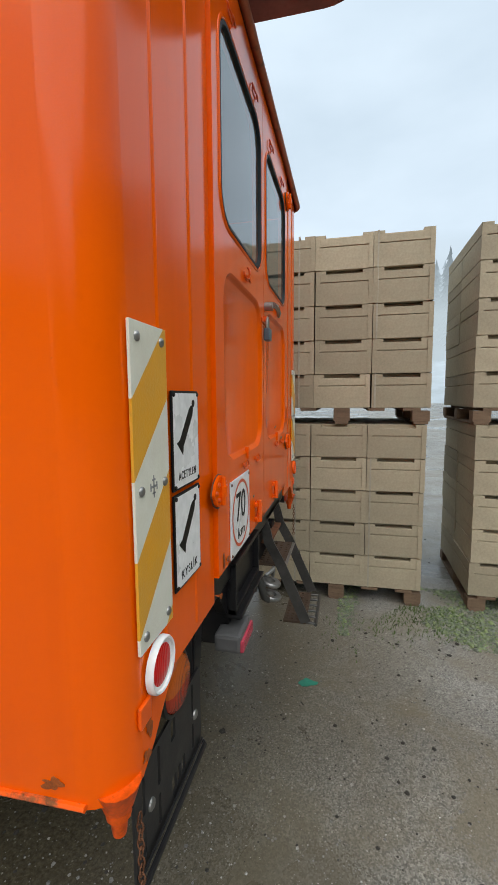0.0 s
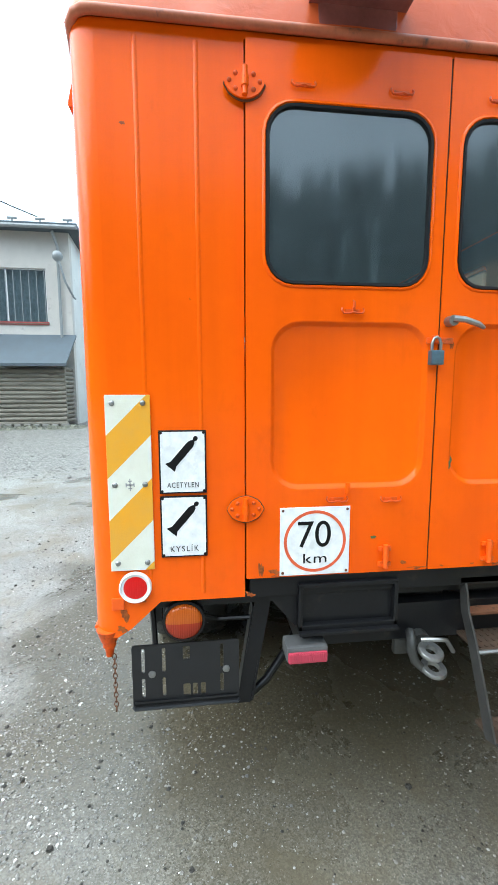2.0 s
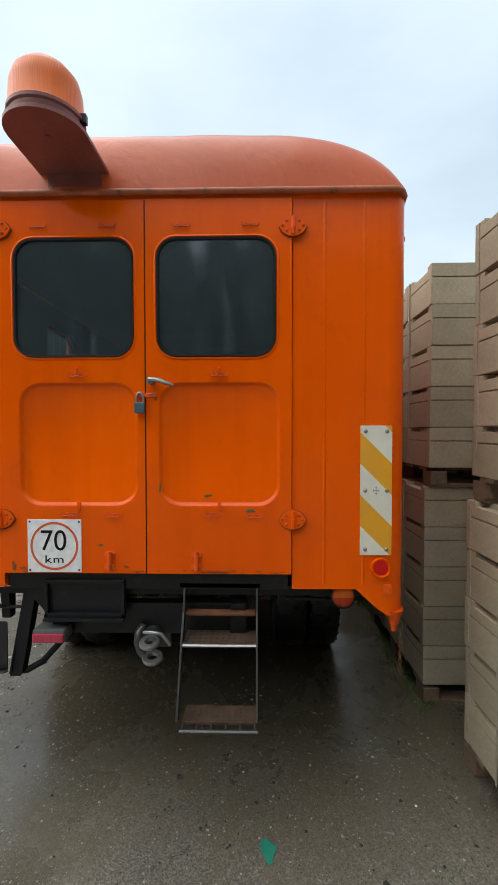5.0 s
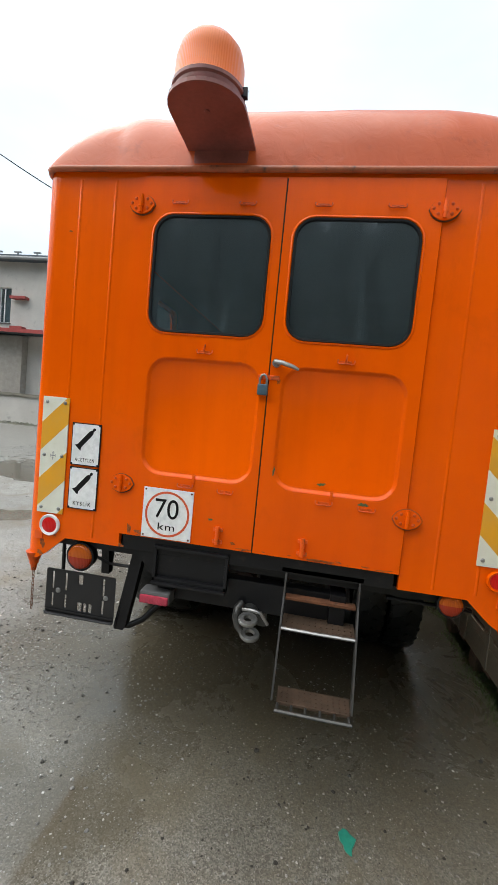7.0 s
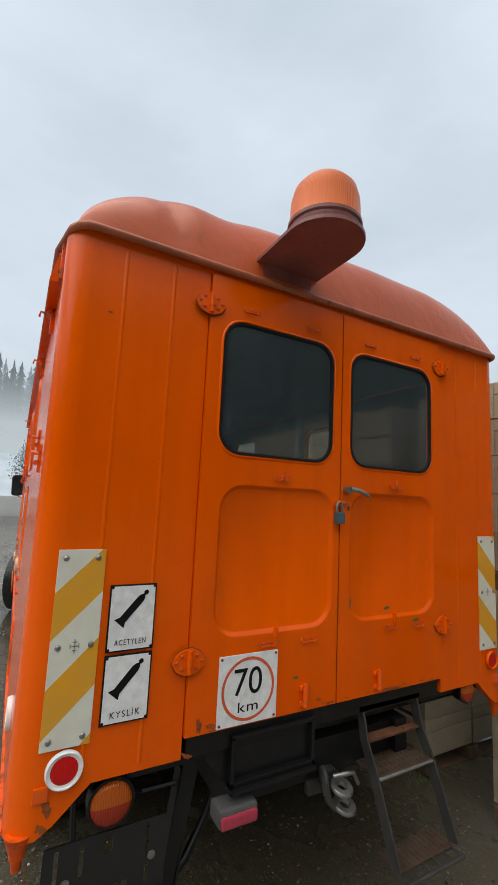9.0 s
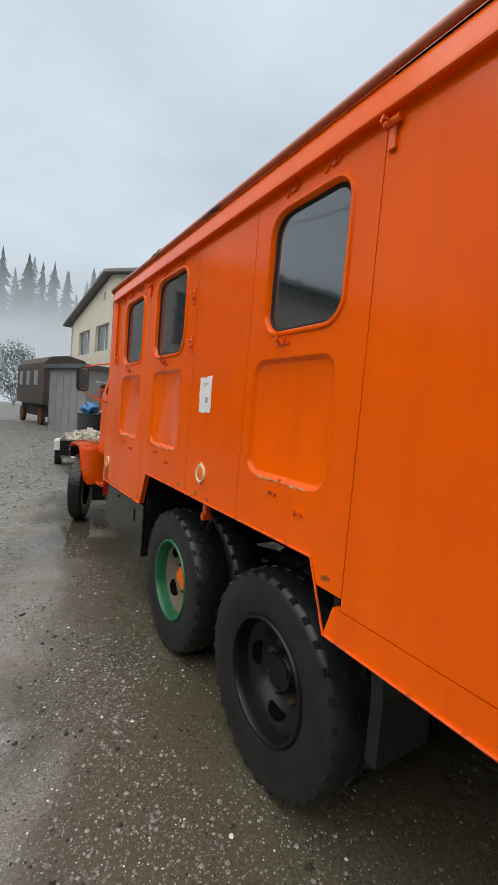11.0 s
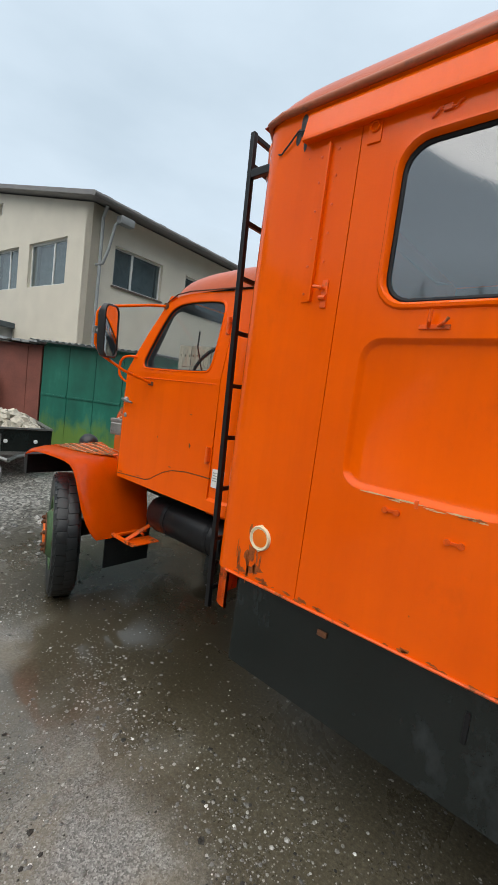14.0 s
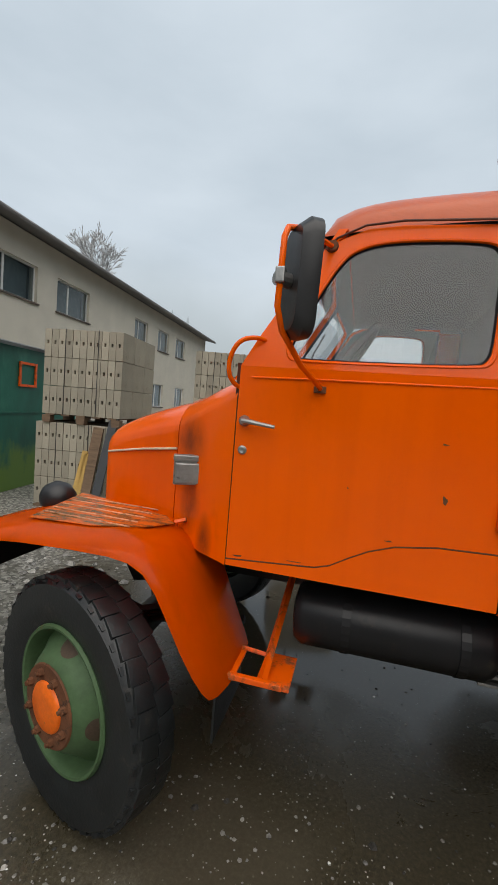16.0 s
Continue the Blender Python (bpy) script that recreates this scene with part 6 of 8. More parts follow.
# roof
bm = bmesh.new()
rows = []
for i in range(15):
    f = i / 14
    x = -5.625 + 0.878 * f
    e = 1 - abs(2 * f - 1) ** 5
    e = max(0, e) ** 0.5
    row = []
    for k in range(25):
        u = math.sin(pi / 2 * (2 * k / 24 - 1))
        w = 0.845 - (0.10 * (1 - f) ** 3)
        hh = max(0, 1 - abs(u) ** 3.4) ** 0.45 * 0.20
        xx = x - 0.10 * (1 - u * u) * (1 - f) ** 2
        row.append((xx, w * u, 2.198 + 1.14 * hh * e * (0.90 + 0.1 * f)))
    rows.append(row)
smooth_loft(bm, rows)
part("cab_roof", bm, FADED, truck, "domed orange cab roof", smooth=60)
bm = bmesh.new()
smooth_loft(bm, [[(x + (0.03 if i < 7 else -0.02), y * 0.965, 2.165 + (z - 2.19) * 0.86) for x, y, z in row] for i, row in enumerate(rows)])
part("headliner", bm, HEADLINER, truck, "grey cab headlining", smooth=60)
# thin tube, coloured dark for the shaded crease below the roof edge
for s in (-1, 1):
    bm = bmesh.new()
    tube(bm, [(-5.62, s * 0.83, 2.10), (-5.56, s * 0.842, 2.155), (-5.47, s * 0.846, 2.192), (-5.35, s * 0.848, 2.203), (-4.96, s * 0.848, 2.198), (-4.825, s * 0.81, 2.196), (-4.758, s * 0.72, 2.196)], 0.0038, 6)
    part("roof_crease", bm, SEAM, truck, smooth=60)

# windscreen frame, panes and cowl
bm = bmesh.new()
wsat = lambda p, d=0.0: (-5.85 + (p[1] - 1.70) * 0.60 - d - 0.04 * (1 - (p[0] / 0.85) ** 2), p[0], p[1])
sheet(bm, [(-0.89, 1.66), (0.89, 1.66), (0.83, 2.19), (-0.83, 2.19)], [rrect(-0.78, -0.02, 1.74, 2.14, 0.06), rrect(0.02, 0.78, 1.74, 2.14, 0.06)], wsat, 0.03)
ws = part("windscreen_frame", bm, ORANGE, truck, smooth=30)
bm = bmesh.new()
sheet(bm, [(-0.86, 1.68), (0.86, 1.68), (0.80, 2.18), (-0.80, 2.18)], [rrect(-0.765, -0.025, 1.755, 2.125, 0.06), rrect(0.025, 0.765, 1.755, 2.125, 0.06)], lambda p, d=0.0: wsat(p, d - 0.034), 0.003)
part("inner_lining", bm, HEADLINER, ws)
for a, b in ((-0.76, -0.03), (0.03, 0.76)):
    bm = bmesh.new()
    rings(bm, [(rrect(a - 0.01, b + 0.01, 1.75, 2.13, 0.06), -0.015)], wsat)
    p = part("pane", bm, CABPANE, ws, "windscreen pane")
    p.visible_shadow = False
    bm = bmesh.new()
    tube(bm, [wsat((a + 0.55, 1.74), 0.01), wsat((a + 0.35, 1.95), 0.012), wsat((a + 0.30, 2.05), 0.012)], 0.006, 6)
    part("wiper", bm, BLACK, ws)


def nose_section(x, w, zt, zs, zb, n=22):
    out = []
    for k in range(n + 1):
        t = pi * k / n
        c, q = cos(t), sin(t)
        y = -w * math.copysign(abs(c) ** 0.42, c)
        out.append((x, y, zs + (zt - zs) * q ** 0.9))
    return [(x, -w, zb), (x, -w, (zb + zs) / 2)] + out + [(x, w, (zb + zs) / 2), (x, w, zb)]


bm = bmesh.new()
smooth_loft(bm, [nose_section(*q) for q in ((-5.8495, 0.900, 1.70, 1.595, 0.995), (-5.90, 0.875, 1.69, 1.57, 1.0), (-5.98, 0.825, 1.66, 1.53, 1.0), (-6.06, 0.765, 1.625, 1.485, 1.01), (-6.14, 0.715, 1.60, 1.45, 1.02))], (False, True))
part("cowl", bm, SOOTED, truck, "orange cowl ahead of the windscreen", smooth=50)
bm = bmesh.new()
smooth_loft(bm, [nose_section(*q) for q in ((-6.148, 0.705, 1.592, 1.442, 1.03), (-6.235, 0.660, 1.572, 1.420, 1.04), (-6.36, 0.595, 1.538, 1.385, 1.05), (-6.49, 0.535, 1.495, 1.35, 1.05), (-6.585, 0.495, 1.455, 1.32, 1.05), (-6.62, 0.475, 1.43, 1.30, 1.05), (-6.635, 0.44, 1.39, 1.27, 1.08))], (True, True))
hood = part("bonnet", bm, SOOTED, truck, "orange tapering engine bonnet", smooth=50)
bm = bmesh.new()
for s in (-1, 1):
    tube(bm, [(-6.15, s * 0.712, 1.375), (-6.36, s * 0.602, 1.345), (-6.61, s * 0.485, 1.30)], 0.0055, 6)
part("bonnet_edge", bm, PALE, hood, "worn pale bonnet edge", smooth=60)
VENTM = plain("sooty_grey_metal", (0.36, 0.35, 0.335), 0.34, 0.75, 0.3, 8, 60, 0.001, 0.4, (0.02, 0.018, 0.016), 0.6)
bm = bmesh.new()
for k in range(9):
    z = 1.12 + k * 0.025
    box(bm, -6.655, -6.635, -0.40, 0.40, z, z + 0.012)
part("grille_slat", bm, BLACK, hood)
for s in (-1, 1):
    bm = bmesh.new()
    m = Matrix.Translation((-6.030, s * 0.784, 1.306)) @ Matrix.Rotation(s * radians(-27), 4, "Z")
    box(bm, -0.085, 0.085, -0.012, 0.012, -0.058, 0.058, 0.006, m)
    box(bm, -0.088, 0.088, -0.020, 0.020, 0.036, 0.060, 0.005, m)
    box(bm, -0.080, 0.080, -0.026, 0.026, -0.050, 0.030, 0.006, m)
    part("side_vent", bm, VENTM, hood, "grey metal air vent box, sooty above")
    bm = bmesh.new()
    box(bm, -6.10, -6.03, *sorted((s * 0.70, s * 0.755)), 1.02, 1.075, 0.005, Matrix.Translation((0.02, 0, 0.05)))
    tube(bm, [(-6.06, s * 0.77, 1.10), (-6.10, s * 0.78, 1.09), (-6.11, s * 0.76, 1.04)], 0.010, 6)
    part("bonnet_catch", bm, RUSTY, hood, "rusty bonnet catch")

# front wings
TREADPLATE = plain("worn_tread_plate", (0.17, 0.075, 0.022), 0.22, 0, 0.5, 7, 50, 0.002, 0.5, (0.66, 0.11, 0.005), 0.45, (0.5, 1.6, 1))
WORNRIDGE = plain("worn_ridge", (0.55, 0.24, 0.12), 0.3, 0, 0.4, 12, 60, 0.001, 0.5, (0.20, 0.085, 0.025), 0.5)
PATHW = [(-6.90, 0.965), (-6.875, 0.995), (-6.82, 1.025), (-6.72, 1.050), (-6.55, 1.065), (-6.35, 1.072), (-6.20, 1.072), (-6.11, 1.060), (-6.04, 1.024), (-5.985, 0.958), (-5.935, 0.872), (-5.885, 0.775), (-5.842, 0.690), (-5.812, 0.625), (-5.795, 0.580)]
for s in (-1, 1):
    bm = bmesh.new()
    secs = []
    for i, (x, z) in enumerate(PATHW):
        a, b = PATHW[max(0, i - 1)], PATHW[min(len(PATHW) - 1, i + 1)]
        d = Vector((b[0] - a[0], b[1] - a[1])).normalized()
        nx, nz = -d.y, d.x
        if nz < 0 and abs(nz) > 0.4:
            nx, nz = -nx, -nz
        if i > 6:
            nx, nz = abs(d.y), abs(d.x)
        else:
            nx = -abs(d.y)
            nz = abs(d.x)
        inner = 0.50 if i < 9 else 0.56 + 0.02 * (i - 9)
        prof = [(inner, -0.01), (0.65, 0.004), (0.80, 0.014), (0.95, 0.014), (1.01, 0.009), (1.05, -0.001), (1.08, -0.010), (1.098, -0.023), (1.104, -0.038)]
        e_ = max(0, i - 10)
        prof = [(inner + (y - inner) * (1.104 - 0.005 * e_ * e_ - inner) / (1.104 - inner), h) for y, h in prof]
        secs.append([(x + nx * h, s * y, z + nz * h) for y, h in prof])
    smooth_loft(bm, secs)
    bmesh.ops.solidify(bm, geom=bm.faces[:], thickness=0.006)
    wing = part("front_wing", bm, ORANGE, truck, "orange front wing sweeping down behind the wheel", smooth=50)
    bm = bmesh.new()
    prism(bm, [(-6.70, s * 0.54, 1.0865), (-6.17, s * 0.72, 1.0865), (-6.10, s * 0.80, 1.085), (-6.16, s * 0.90, 1.0875), (-6.34, s * 0.985, 1.0875), (-6.62, s * 0.985, 1.080)], (0, 0, 0.0035))
    plate = part("tread_plate", bm, TREADPLATE, wing, "worn brown tread plate")
    for k in range(5):
        bm = bmesh.new()
        y = 0.645 + 0.070 * k
        tube(bm, [(-6.66 + 0.010 * k, s * (y - 0.02), 1.089), (-6.42, s * y, 1.091), (-6.24 + 0.006 * k, s * (y + 0.012), 1.091)], 0.0032, 6)
        part("tread_ridge", bm, WORNRIDGE, plate, "pale worn ridge")
    bm = bmesh.new()
    lathe(bm, [(-0.06, 0.03), (-0.04, 0.06), (0.0, 0.08), (0.05, 0.075), (0.085, 0.05), (0.095, 0.02)], (-6.80, s * 0.62, 1.068), (1, 0, 0), 20)
    cyl(bm, (-6.78, s * 0.64, 1.0), (-6.78, s * 0.64, 1.06), 0.02, seg=10)
    part("headlamp", bm, BLACKPL, wing, "dark headlamp housing on the wing", smooth=50)
    # inner splash plate
    bm = bmesh.new()
    sheet(bm, [(x, z - 0.02) for x, z in PATHW[1:11]] + [(-5.97, 0.78), (-6.38, 0.72), (-6.52, 0.95), (-6.85, 0.82)], [], on_side(s * 0.58, s), 0.01)
    box(bm, -6.94, -6.88, *sorted((s * 0.5, s * 1.08)), 0.80, 0.955, 0.005)
    part("splash_plate", bm, BLACK, wing)
    # step
    bm = bmesh.new()
    box(bm, -5.800, -5.600, *sorted((s * 0.915, s * 0.937)), 0.596, 0.618, 0.004)
    box(bm, -5.700, -5.576, *sorted((s * 0.70, s * 0.915)), 0.584, 0.592, 0.003)
    box(bm, -5.800, -5.772, *sorted((s * 0.72, s * 0.915)), 0.598, 0.610, 0.003)
    tube(bm, [(-5.675, s * 0.90, 0.600), (-5.665, s * 0.66, 0.705), (-5.655, s * 0.44, 0.815)], 0.016, 4)
    tube(bm, [(-5.800, s * 0.73, 0.604), (-5.680, s * 0.76, 0.612)], 0.010, 4)
    part("cab_step", bm, RUSTY, truck, "bent orange cab step bracket")
    # mud flap behind the front wheel
    bm = bmesh.new()
    box(bm, -5.835, -5.825, *sorted((s * 0.60, s * 0.96)), 0.36, 0.60, 0.002)
    part("mud_flap", bm, RUBBER, truck, "black rubber mud flap")
    # mirror on its tube loop
    bm = bmesh.new()
    tube(bm, [(-5.575, s * 0.845, 2.128), (-5.60, s * 0.95, 2.11), (-5.64, s * 1.18, 2.05), (-5.65, s * 1.235, 2.028), (-5.655, s * 1.25, 2.0), (-5.66, s * 1.245, 1.83), (-5.65, s * 1.215, 1.775), (-5.61, s * 1.08, 1.70), (-5.565, s * 0.93, 1.650), (-5.565, s * 0.905, 1.645)], 0.0085, 10)
    mr = part("mirror_arm", bm, ORANGE, truck, "orange tube mirror arm", smooth=60)
    bm = bmesh.new()
    box(bm, -5.585, -5.545, *sorted((s * 0.900, s * 0.915)), 1.632, 1.655, 0.003)
    part("arm_foot", bm, RUST, mr)
    bm = bmesh.new()
    lathe(bm, [(0, 0.022), (0.012, 0.018)], (-5.575, s * 0.842, 2.128), (0, s, 0), 12)
    part("arm_foot", bm, RUST, mr)
    m = Matrix.Translation((-5.60, s * 1.19, 1.905)) @ Matrix.Rotation((1 if s < 0 else -1) * radians(30), 4, "Z") @ Matrix.Rotation(radians(3), 4, "X")
    bm = bmesh.new()
    lo_, hi_ = rrect(-0.078, 0.078, -0.148, 0.148, 0.045, 4), rrect(-0.062, 0.062, -0.130, 0.130, 0.04, 4)
    rings(bm, [(hi_, -0.045), (lo_, -0.022), (lo_, 0.006), (rrect(-0.070, 0.070, -0.140, 0.140, 0.04, 4), 0.008), (rrect(-0.068, 0.068, -0.138, 0.138, 0.04, 4), 0.002)], lambda p, d=0.0: tuple(m @ Vector((d, p[0], p[1]))), False)
    rings(bm, [(hi_, -0.045)], lambda p, d=0.0: tuple(m @ Vector((d, p[0], p[1]))))
    hs = part("mirror", bm, BLACKPL, truck, "black-backed wing mirror", smooth=40)
    bm = bmesh.new()
    rings(bm, [(rrect(-0.069, 0.069, -0.139, 0.139, 0.04, 4), 0.003)], lambda p, d=0.0: tuple(m @ Vector((d, p[0], p[1]))))
    part("mirror_glass", bm, MIRROR, hs, "mirror glass")
    bm = bmesh.new()
    cyl(bm, (-5.64, s * 1.215, 1.90), (-5.665, s * 1.25, 1.90), 0.02, seg=12)
    box(bm, -5.67, -5.645, *sorted((s * 1.225, s * 1.262)), 1.885, 1.925, 0.004)
    part("mirror_clamp", bm, STEEL, hs, "steel mirror clamp")

# cab inside: seats, dashboard, steering wheel, back wall
bm = bmesh.new()
box(bm, -4.84, -4.82, -0.79, 0.79, 1.05, 2.17, 0.005)
box(bm, -4.90, -4.82, -0.80, 0.80, 1.00, 1.10, 0.005)
box(bm, -5.8, -4.84, -0.84, 0.84, 1.00, 1.04)
part("cab_lining", bm, HEADLINER, truck, "grey cab floor and back lining")
for y in (-0.42, 0.35):
    bm = bmesh.new()
    box(bm, -5.38, -4.92, y - 0.26, y + 0.26, 1.20, 1.38, 0.04)
    box(bm, -5.00, -4.88, y - 0.26, y + 0.26, 1.36, 1.80, 0.04)
    part("cab_seat", bm, BLACKPL, truck, "dark padded cab seat", smooth=40)
bm = bmesh.new()
box(bm, -5.80, -5.62, -0.82, 0.82, 1.50, 1.68, 0.03)
part("dashboard", bm, DARKIN, truck)
bm = bmesh.new()
c = Vector((-5.50, -0.42, 1.79))
u, v = Vector((0.55, 0, 0.83)), Vector((0, 1, 0))
tube(bm, [c + 0.20 * (cos(2 * pi * k / 28) * u + sin(2 * pi * k / 28) * v) for k in range(28)], 0.012, 8, True)
for a in (90, 210, 330):
    tube(bm, [c, c + 0.2 * (cos(radians(a)) * u + sin(radians(a)) * v)], 0.009, 6)
tube(bm, [c, c + Vector((-0.16, 0, 0.0)) + Vector((0, 0, -0.16))], 0.02, 8)
part("steering_wheel", bm, BLACKPL, truck, "thin black steering wheel", smooth=60)
# small notice on the cab corner
bm = bmesh.new()
box(bm, -4.940, -4.860, -YC - 0.003, -YC + 0.012, 1.138, 1.236)
nt = part("paper_notice", bm, PAPER, truck, "small white paper notice")
bm = bmesh.new()
for k in range(4):
    box(bm, -4.932, -4.876 - 0.008 * (k % 2), -YC - 0.0046, -YC - 0.0036, 1.215 - 0.014 * k, 1.219 - 0.014 * k)
part("print", bm, GREYINK, nt)

# grab loop at the foot of the windscreen pillar
bm = bmesh.new()
loop_ = [Vector(q) for q in ((-5.76, -0.875, 1.80), (-5.79, -0.925, 1.805), (-5.84, -0.95, 1.79), (-5.87, -0.95, 1.74), (-5.875, -0.945, 1.68), (-5.86, -0.92, 1.645), (-5.845, -0.895, 1.635))]
for turn in range(2):
    cut = [loop_[0]]
    for p_, q_ in zip(loop_, loop_[1:]):
        cut += [p_.lerp(q_, 0.25), p_.lerp(q_, 0.75)]
    loop_ = cut + [loop_[-1]]
tube(bm, loop_, 0.008, 8)
part("grab_loop", bm, ORANGE, truck, "small orange tube grab loop", smooth=60)

# ---- surroundings: materials ----
CONCRETE = plain("beige_concrete", (0.40, 0.345, 0.245), 0.9, 0, 0.16, 3, 60, 0.003, 0.2, (0.27, 0.24, 0.17), 0.62, None, True)
CONCRETE2 = plain("grey_concrete", (0.36, 0.33, 0.26), 0.9, 0, 0.16, 3, 60, 0.003, 0.2, (0.22, 0.20, 0.15), 0.6, None, True)
PALLETW = plain("pallet_wood", (0.17, 0.115, 0.075), 0.85, 0, 0.35, 6, 60, 0.002, 0.2, (0.07, 0.05, 0.04), 0.6, (1, 8, 8))
PLASTER = plain("ochre_plaster", (0.64, 0.595, 0.50), 0.9, 0, 0.08, 1.2, 30, 0.004, 0.2, (0.53, 0.49, 0.42), 0.66)
PLASTER2 = plain("grey_plaster", (0.55, 0.52, 0.475), 0.9, 0, 0.12, 1.0, 30, 0.004, 0.2, (0.36, 0.34, 0.31), 0.60)
PLASTER3 = plain("whitewashed_plaster", (0.66, 0.66, 0.63), 0.9, 0, 0.1, 0.8, 30, 0.004, 0.2, (0.50, 0.48, 0.44), 0.62)
ROOFM = plain("dark_roof_sheet", (0.19, 0.18, 0.175), 0.6, 0, 0.25, 1.5, 30, 0.002)
FRAMEW = plain("white_window_frame", (0.70, 0.70, 0.68), 0.5, 0, 0.08)
FRAMED = plain("brown_window_reveal", (0.12, 0.09, 0.07), 0.7)
HPANE = glass("house_pane", (0.42, 0.48, 0.50), 0.04, 2.2, 0.12)
def algae_green():
    """Green enamel sheet, chalky in patches, with bright algae creeping up from the ground."""
    m, n, l, p = nodes("green_sheet_metal")
    base = ramp(n, l, tex(n, l, 1.6, 5, 0.6, (1, 1, 0.5)), [(0.3, (0.006, 0.085, 0.055)), (0.55, (0.010, 0.14, 0.095)), (0.75, (0.05, 0.25, 0.17))])
    t = n.new("ShaderNodeTexCoord")
    z = n.new("ShaderNodeSeparateXYZ")
    l.new(t.outputs["Object"], z.inputs[0])
    a = n.new("ShaderNodeMath")
    a.operation = "MULTIPLY_ADD"
    l.new(z.outputs["Z"], a.inputs[0])
    a.inputs[1].default_value = -0.55
    l.new(tex(n, l, 3.2, 6, 0.65, (1, 1, 0.45)), a.inputs[2])
    base = mix(n, l, ramp(n, l, a.outputs[0], [(0.08, grey(0)), (0.30, grey(0.85))]), base, (0.13, 0.22, 0.025))
    l.new(base, p.inputs["Base Color"])
    p.inputs["Roughness"].default_value = 0.45
    bump(n, l, p, tex(n, l, 5, 3, 0.5), 0.004, 0.4)
    return m


GREENM = algae_green()
REDM = plain("red_oxide_doors", (0.22, 0.075, 0.055), 0.6, 0, 0.3, 2, 30, 0.002, 0.4, (0.12, 0.05, 0.04), 0.62)
GREYM = plain("grey_sheet_metal", (0.27, 0.285, 0.285), 0.55, 0, 0.2, 1.5, 30, 0.002, 0.4, (0.14, 0.12, 0.10), 0.66)
WAGON = plain("dark_brown_boards", (0.085, 0.068, 0.062), 0.8, 0, 0.3, 2, 40, 0.002)
LOG = plain("weathered_logs", (0.24, 0.22, 0.18), 0.9, 0, 0.35, 3, 40, 0.004, 0.2, (0.10, 0.085, 0.065), 0.55, (1, 0.15, 1), True)
FELT = plain("roofing_felt", (0.085, 0.105, 0.12), 0.75, 0, 0.2, 2, 40)
RUBBLE = plain("pale_rubble", (0.50, 0.46, 0.38), 0.95, 0, 0.35, 12, 60, 0.01)
BLUEBAG = plain("blue_plastic_sheet", (0.04, 0.22, 0.46), 0.35, 0, 0.25, 9, 60, 0.02)
GREYBIN = plain("grey_plastic_bin", (0.05, 0.055, 0.06), 0.5)
# misty tones: haze is put into the pale colours of shrub, hill and twigs
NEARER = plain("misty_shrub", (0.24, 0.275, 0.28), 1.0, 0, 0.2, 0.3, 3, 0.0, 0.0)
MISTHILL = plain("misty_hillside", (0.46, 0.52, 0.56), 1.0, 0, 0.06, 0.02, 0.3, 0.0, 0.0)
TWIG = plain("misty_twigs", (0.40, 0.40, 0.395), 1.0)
GRASS = plain("moss_and_grass", (0.075, 0.115, 0.03), 0.95, 0, 0.4, 8, 60, 0.01)
STONE = plain("grit_stones", (0.26, 0.25, 0.225), 0.7, 0, 0.4, 3, 40, 0.004)
DARKSTONE = plain("dark_clods", (0.03, 0.027, 0.022), 0.8, 0, 0.4, 3, 40, 0.004)
BACKINGGREY = plain("pale_pane_backing", (0.42, 0.45, 0.46), 0.9)
BRICKW = plain("pale_brick", (0.36, 0.33, 0.29), 0.9, 0, 0.2, 4, 40)
REDTRIM = plain("red_painted_trim", (0.34, 0.05, 0.045), 0.55)
TIMBER = plain("yellow_timber", (0.52, 0.33, 0.10), 0.7, 0, 0.2, 4, 40, 0.001, 0.3, None, 0.6, (1, 1, 0.1))
CABLE = plain("cable_sheath", (0.015, 0.015, 0.016), 0.5)


def placed(root, m):
    root.matrix_basis = m
    return root


# ---- stacks of concrete building blocks on pallets ----
def block_mesh(w, d, h):
    bm = bmesh.new()
    g, nh = h - 0.088, 0.027
    e = 0.0015
    box(bm, -w / 2 + e, w / 2 - e, 0.003, d - 0.003, 0.001, g, 0.004)
    box(bm, -w / 2 + 0.014, w / 2 - 0.014, 0.012, d - 0.012, g - 0.002, g + 0.008)
    box(bm, -w / 2 + e, w / 2 - e, 0.003, d - 0.003, g + 0.006, h - nh, 0.003)
    for a, b in ((-w / 2 + e, -w / 2 + 0.034), (w / 2 - 0.034, w / 2 - e)):
        box(bm, a, b, -0.003, 0.004, 0.004, h - 0.004)
    for a, b in ((-w / 2 + e, -w * 0.315), (w * 0.315, w / 2 - e)):
        box(bm, a, b, 0.003, d - 0.003, h - nh - 0.002, h - 0.002)
    box(bm, -w * 0.33, w * 0.33, 0.06, d - 0.06, h - nh - 0.002, h - 0.003)
    me = bpy.data.meshes.new("block")
    bmesh.ops.recalc_face_normals(bm, faces=bm.faces)
    bm.to_mesh(me)
    bm.free()
    return me


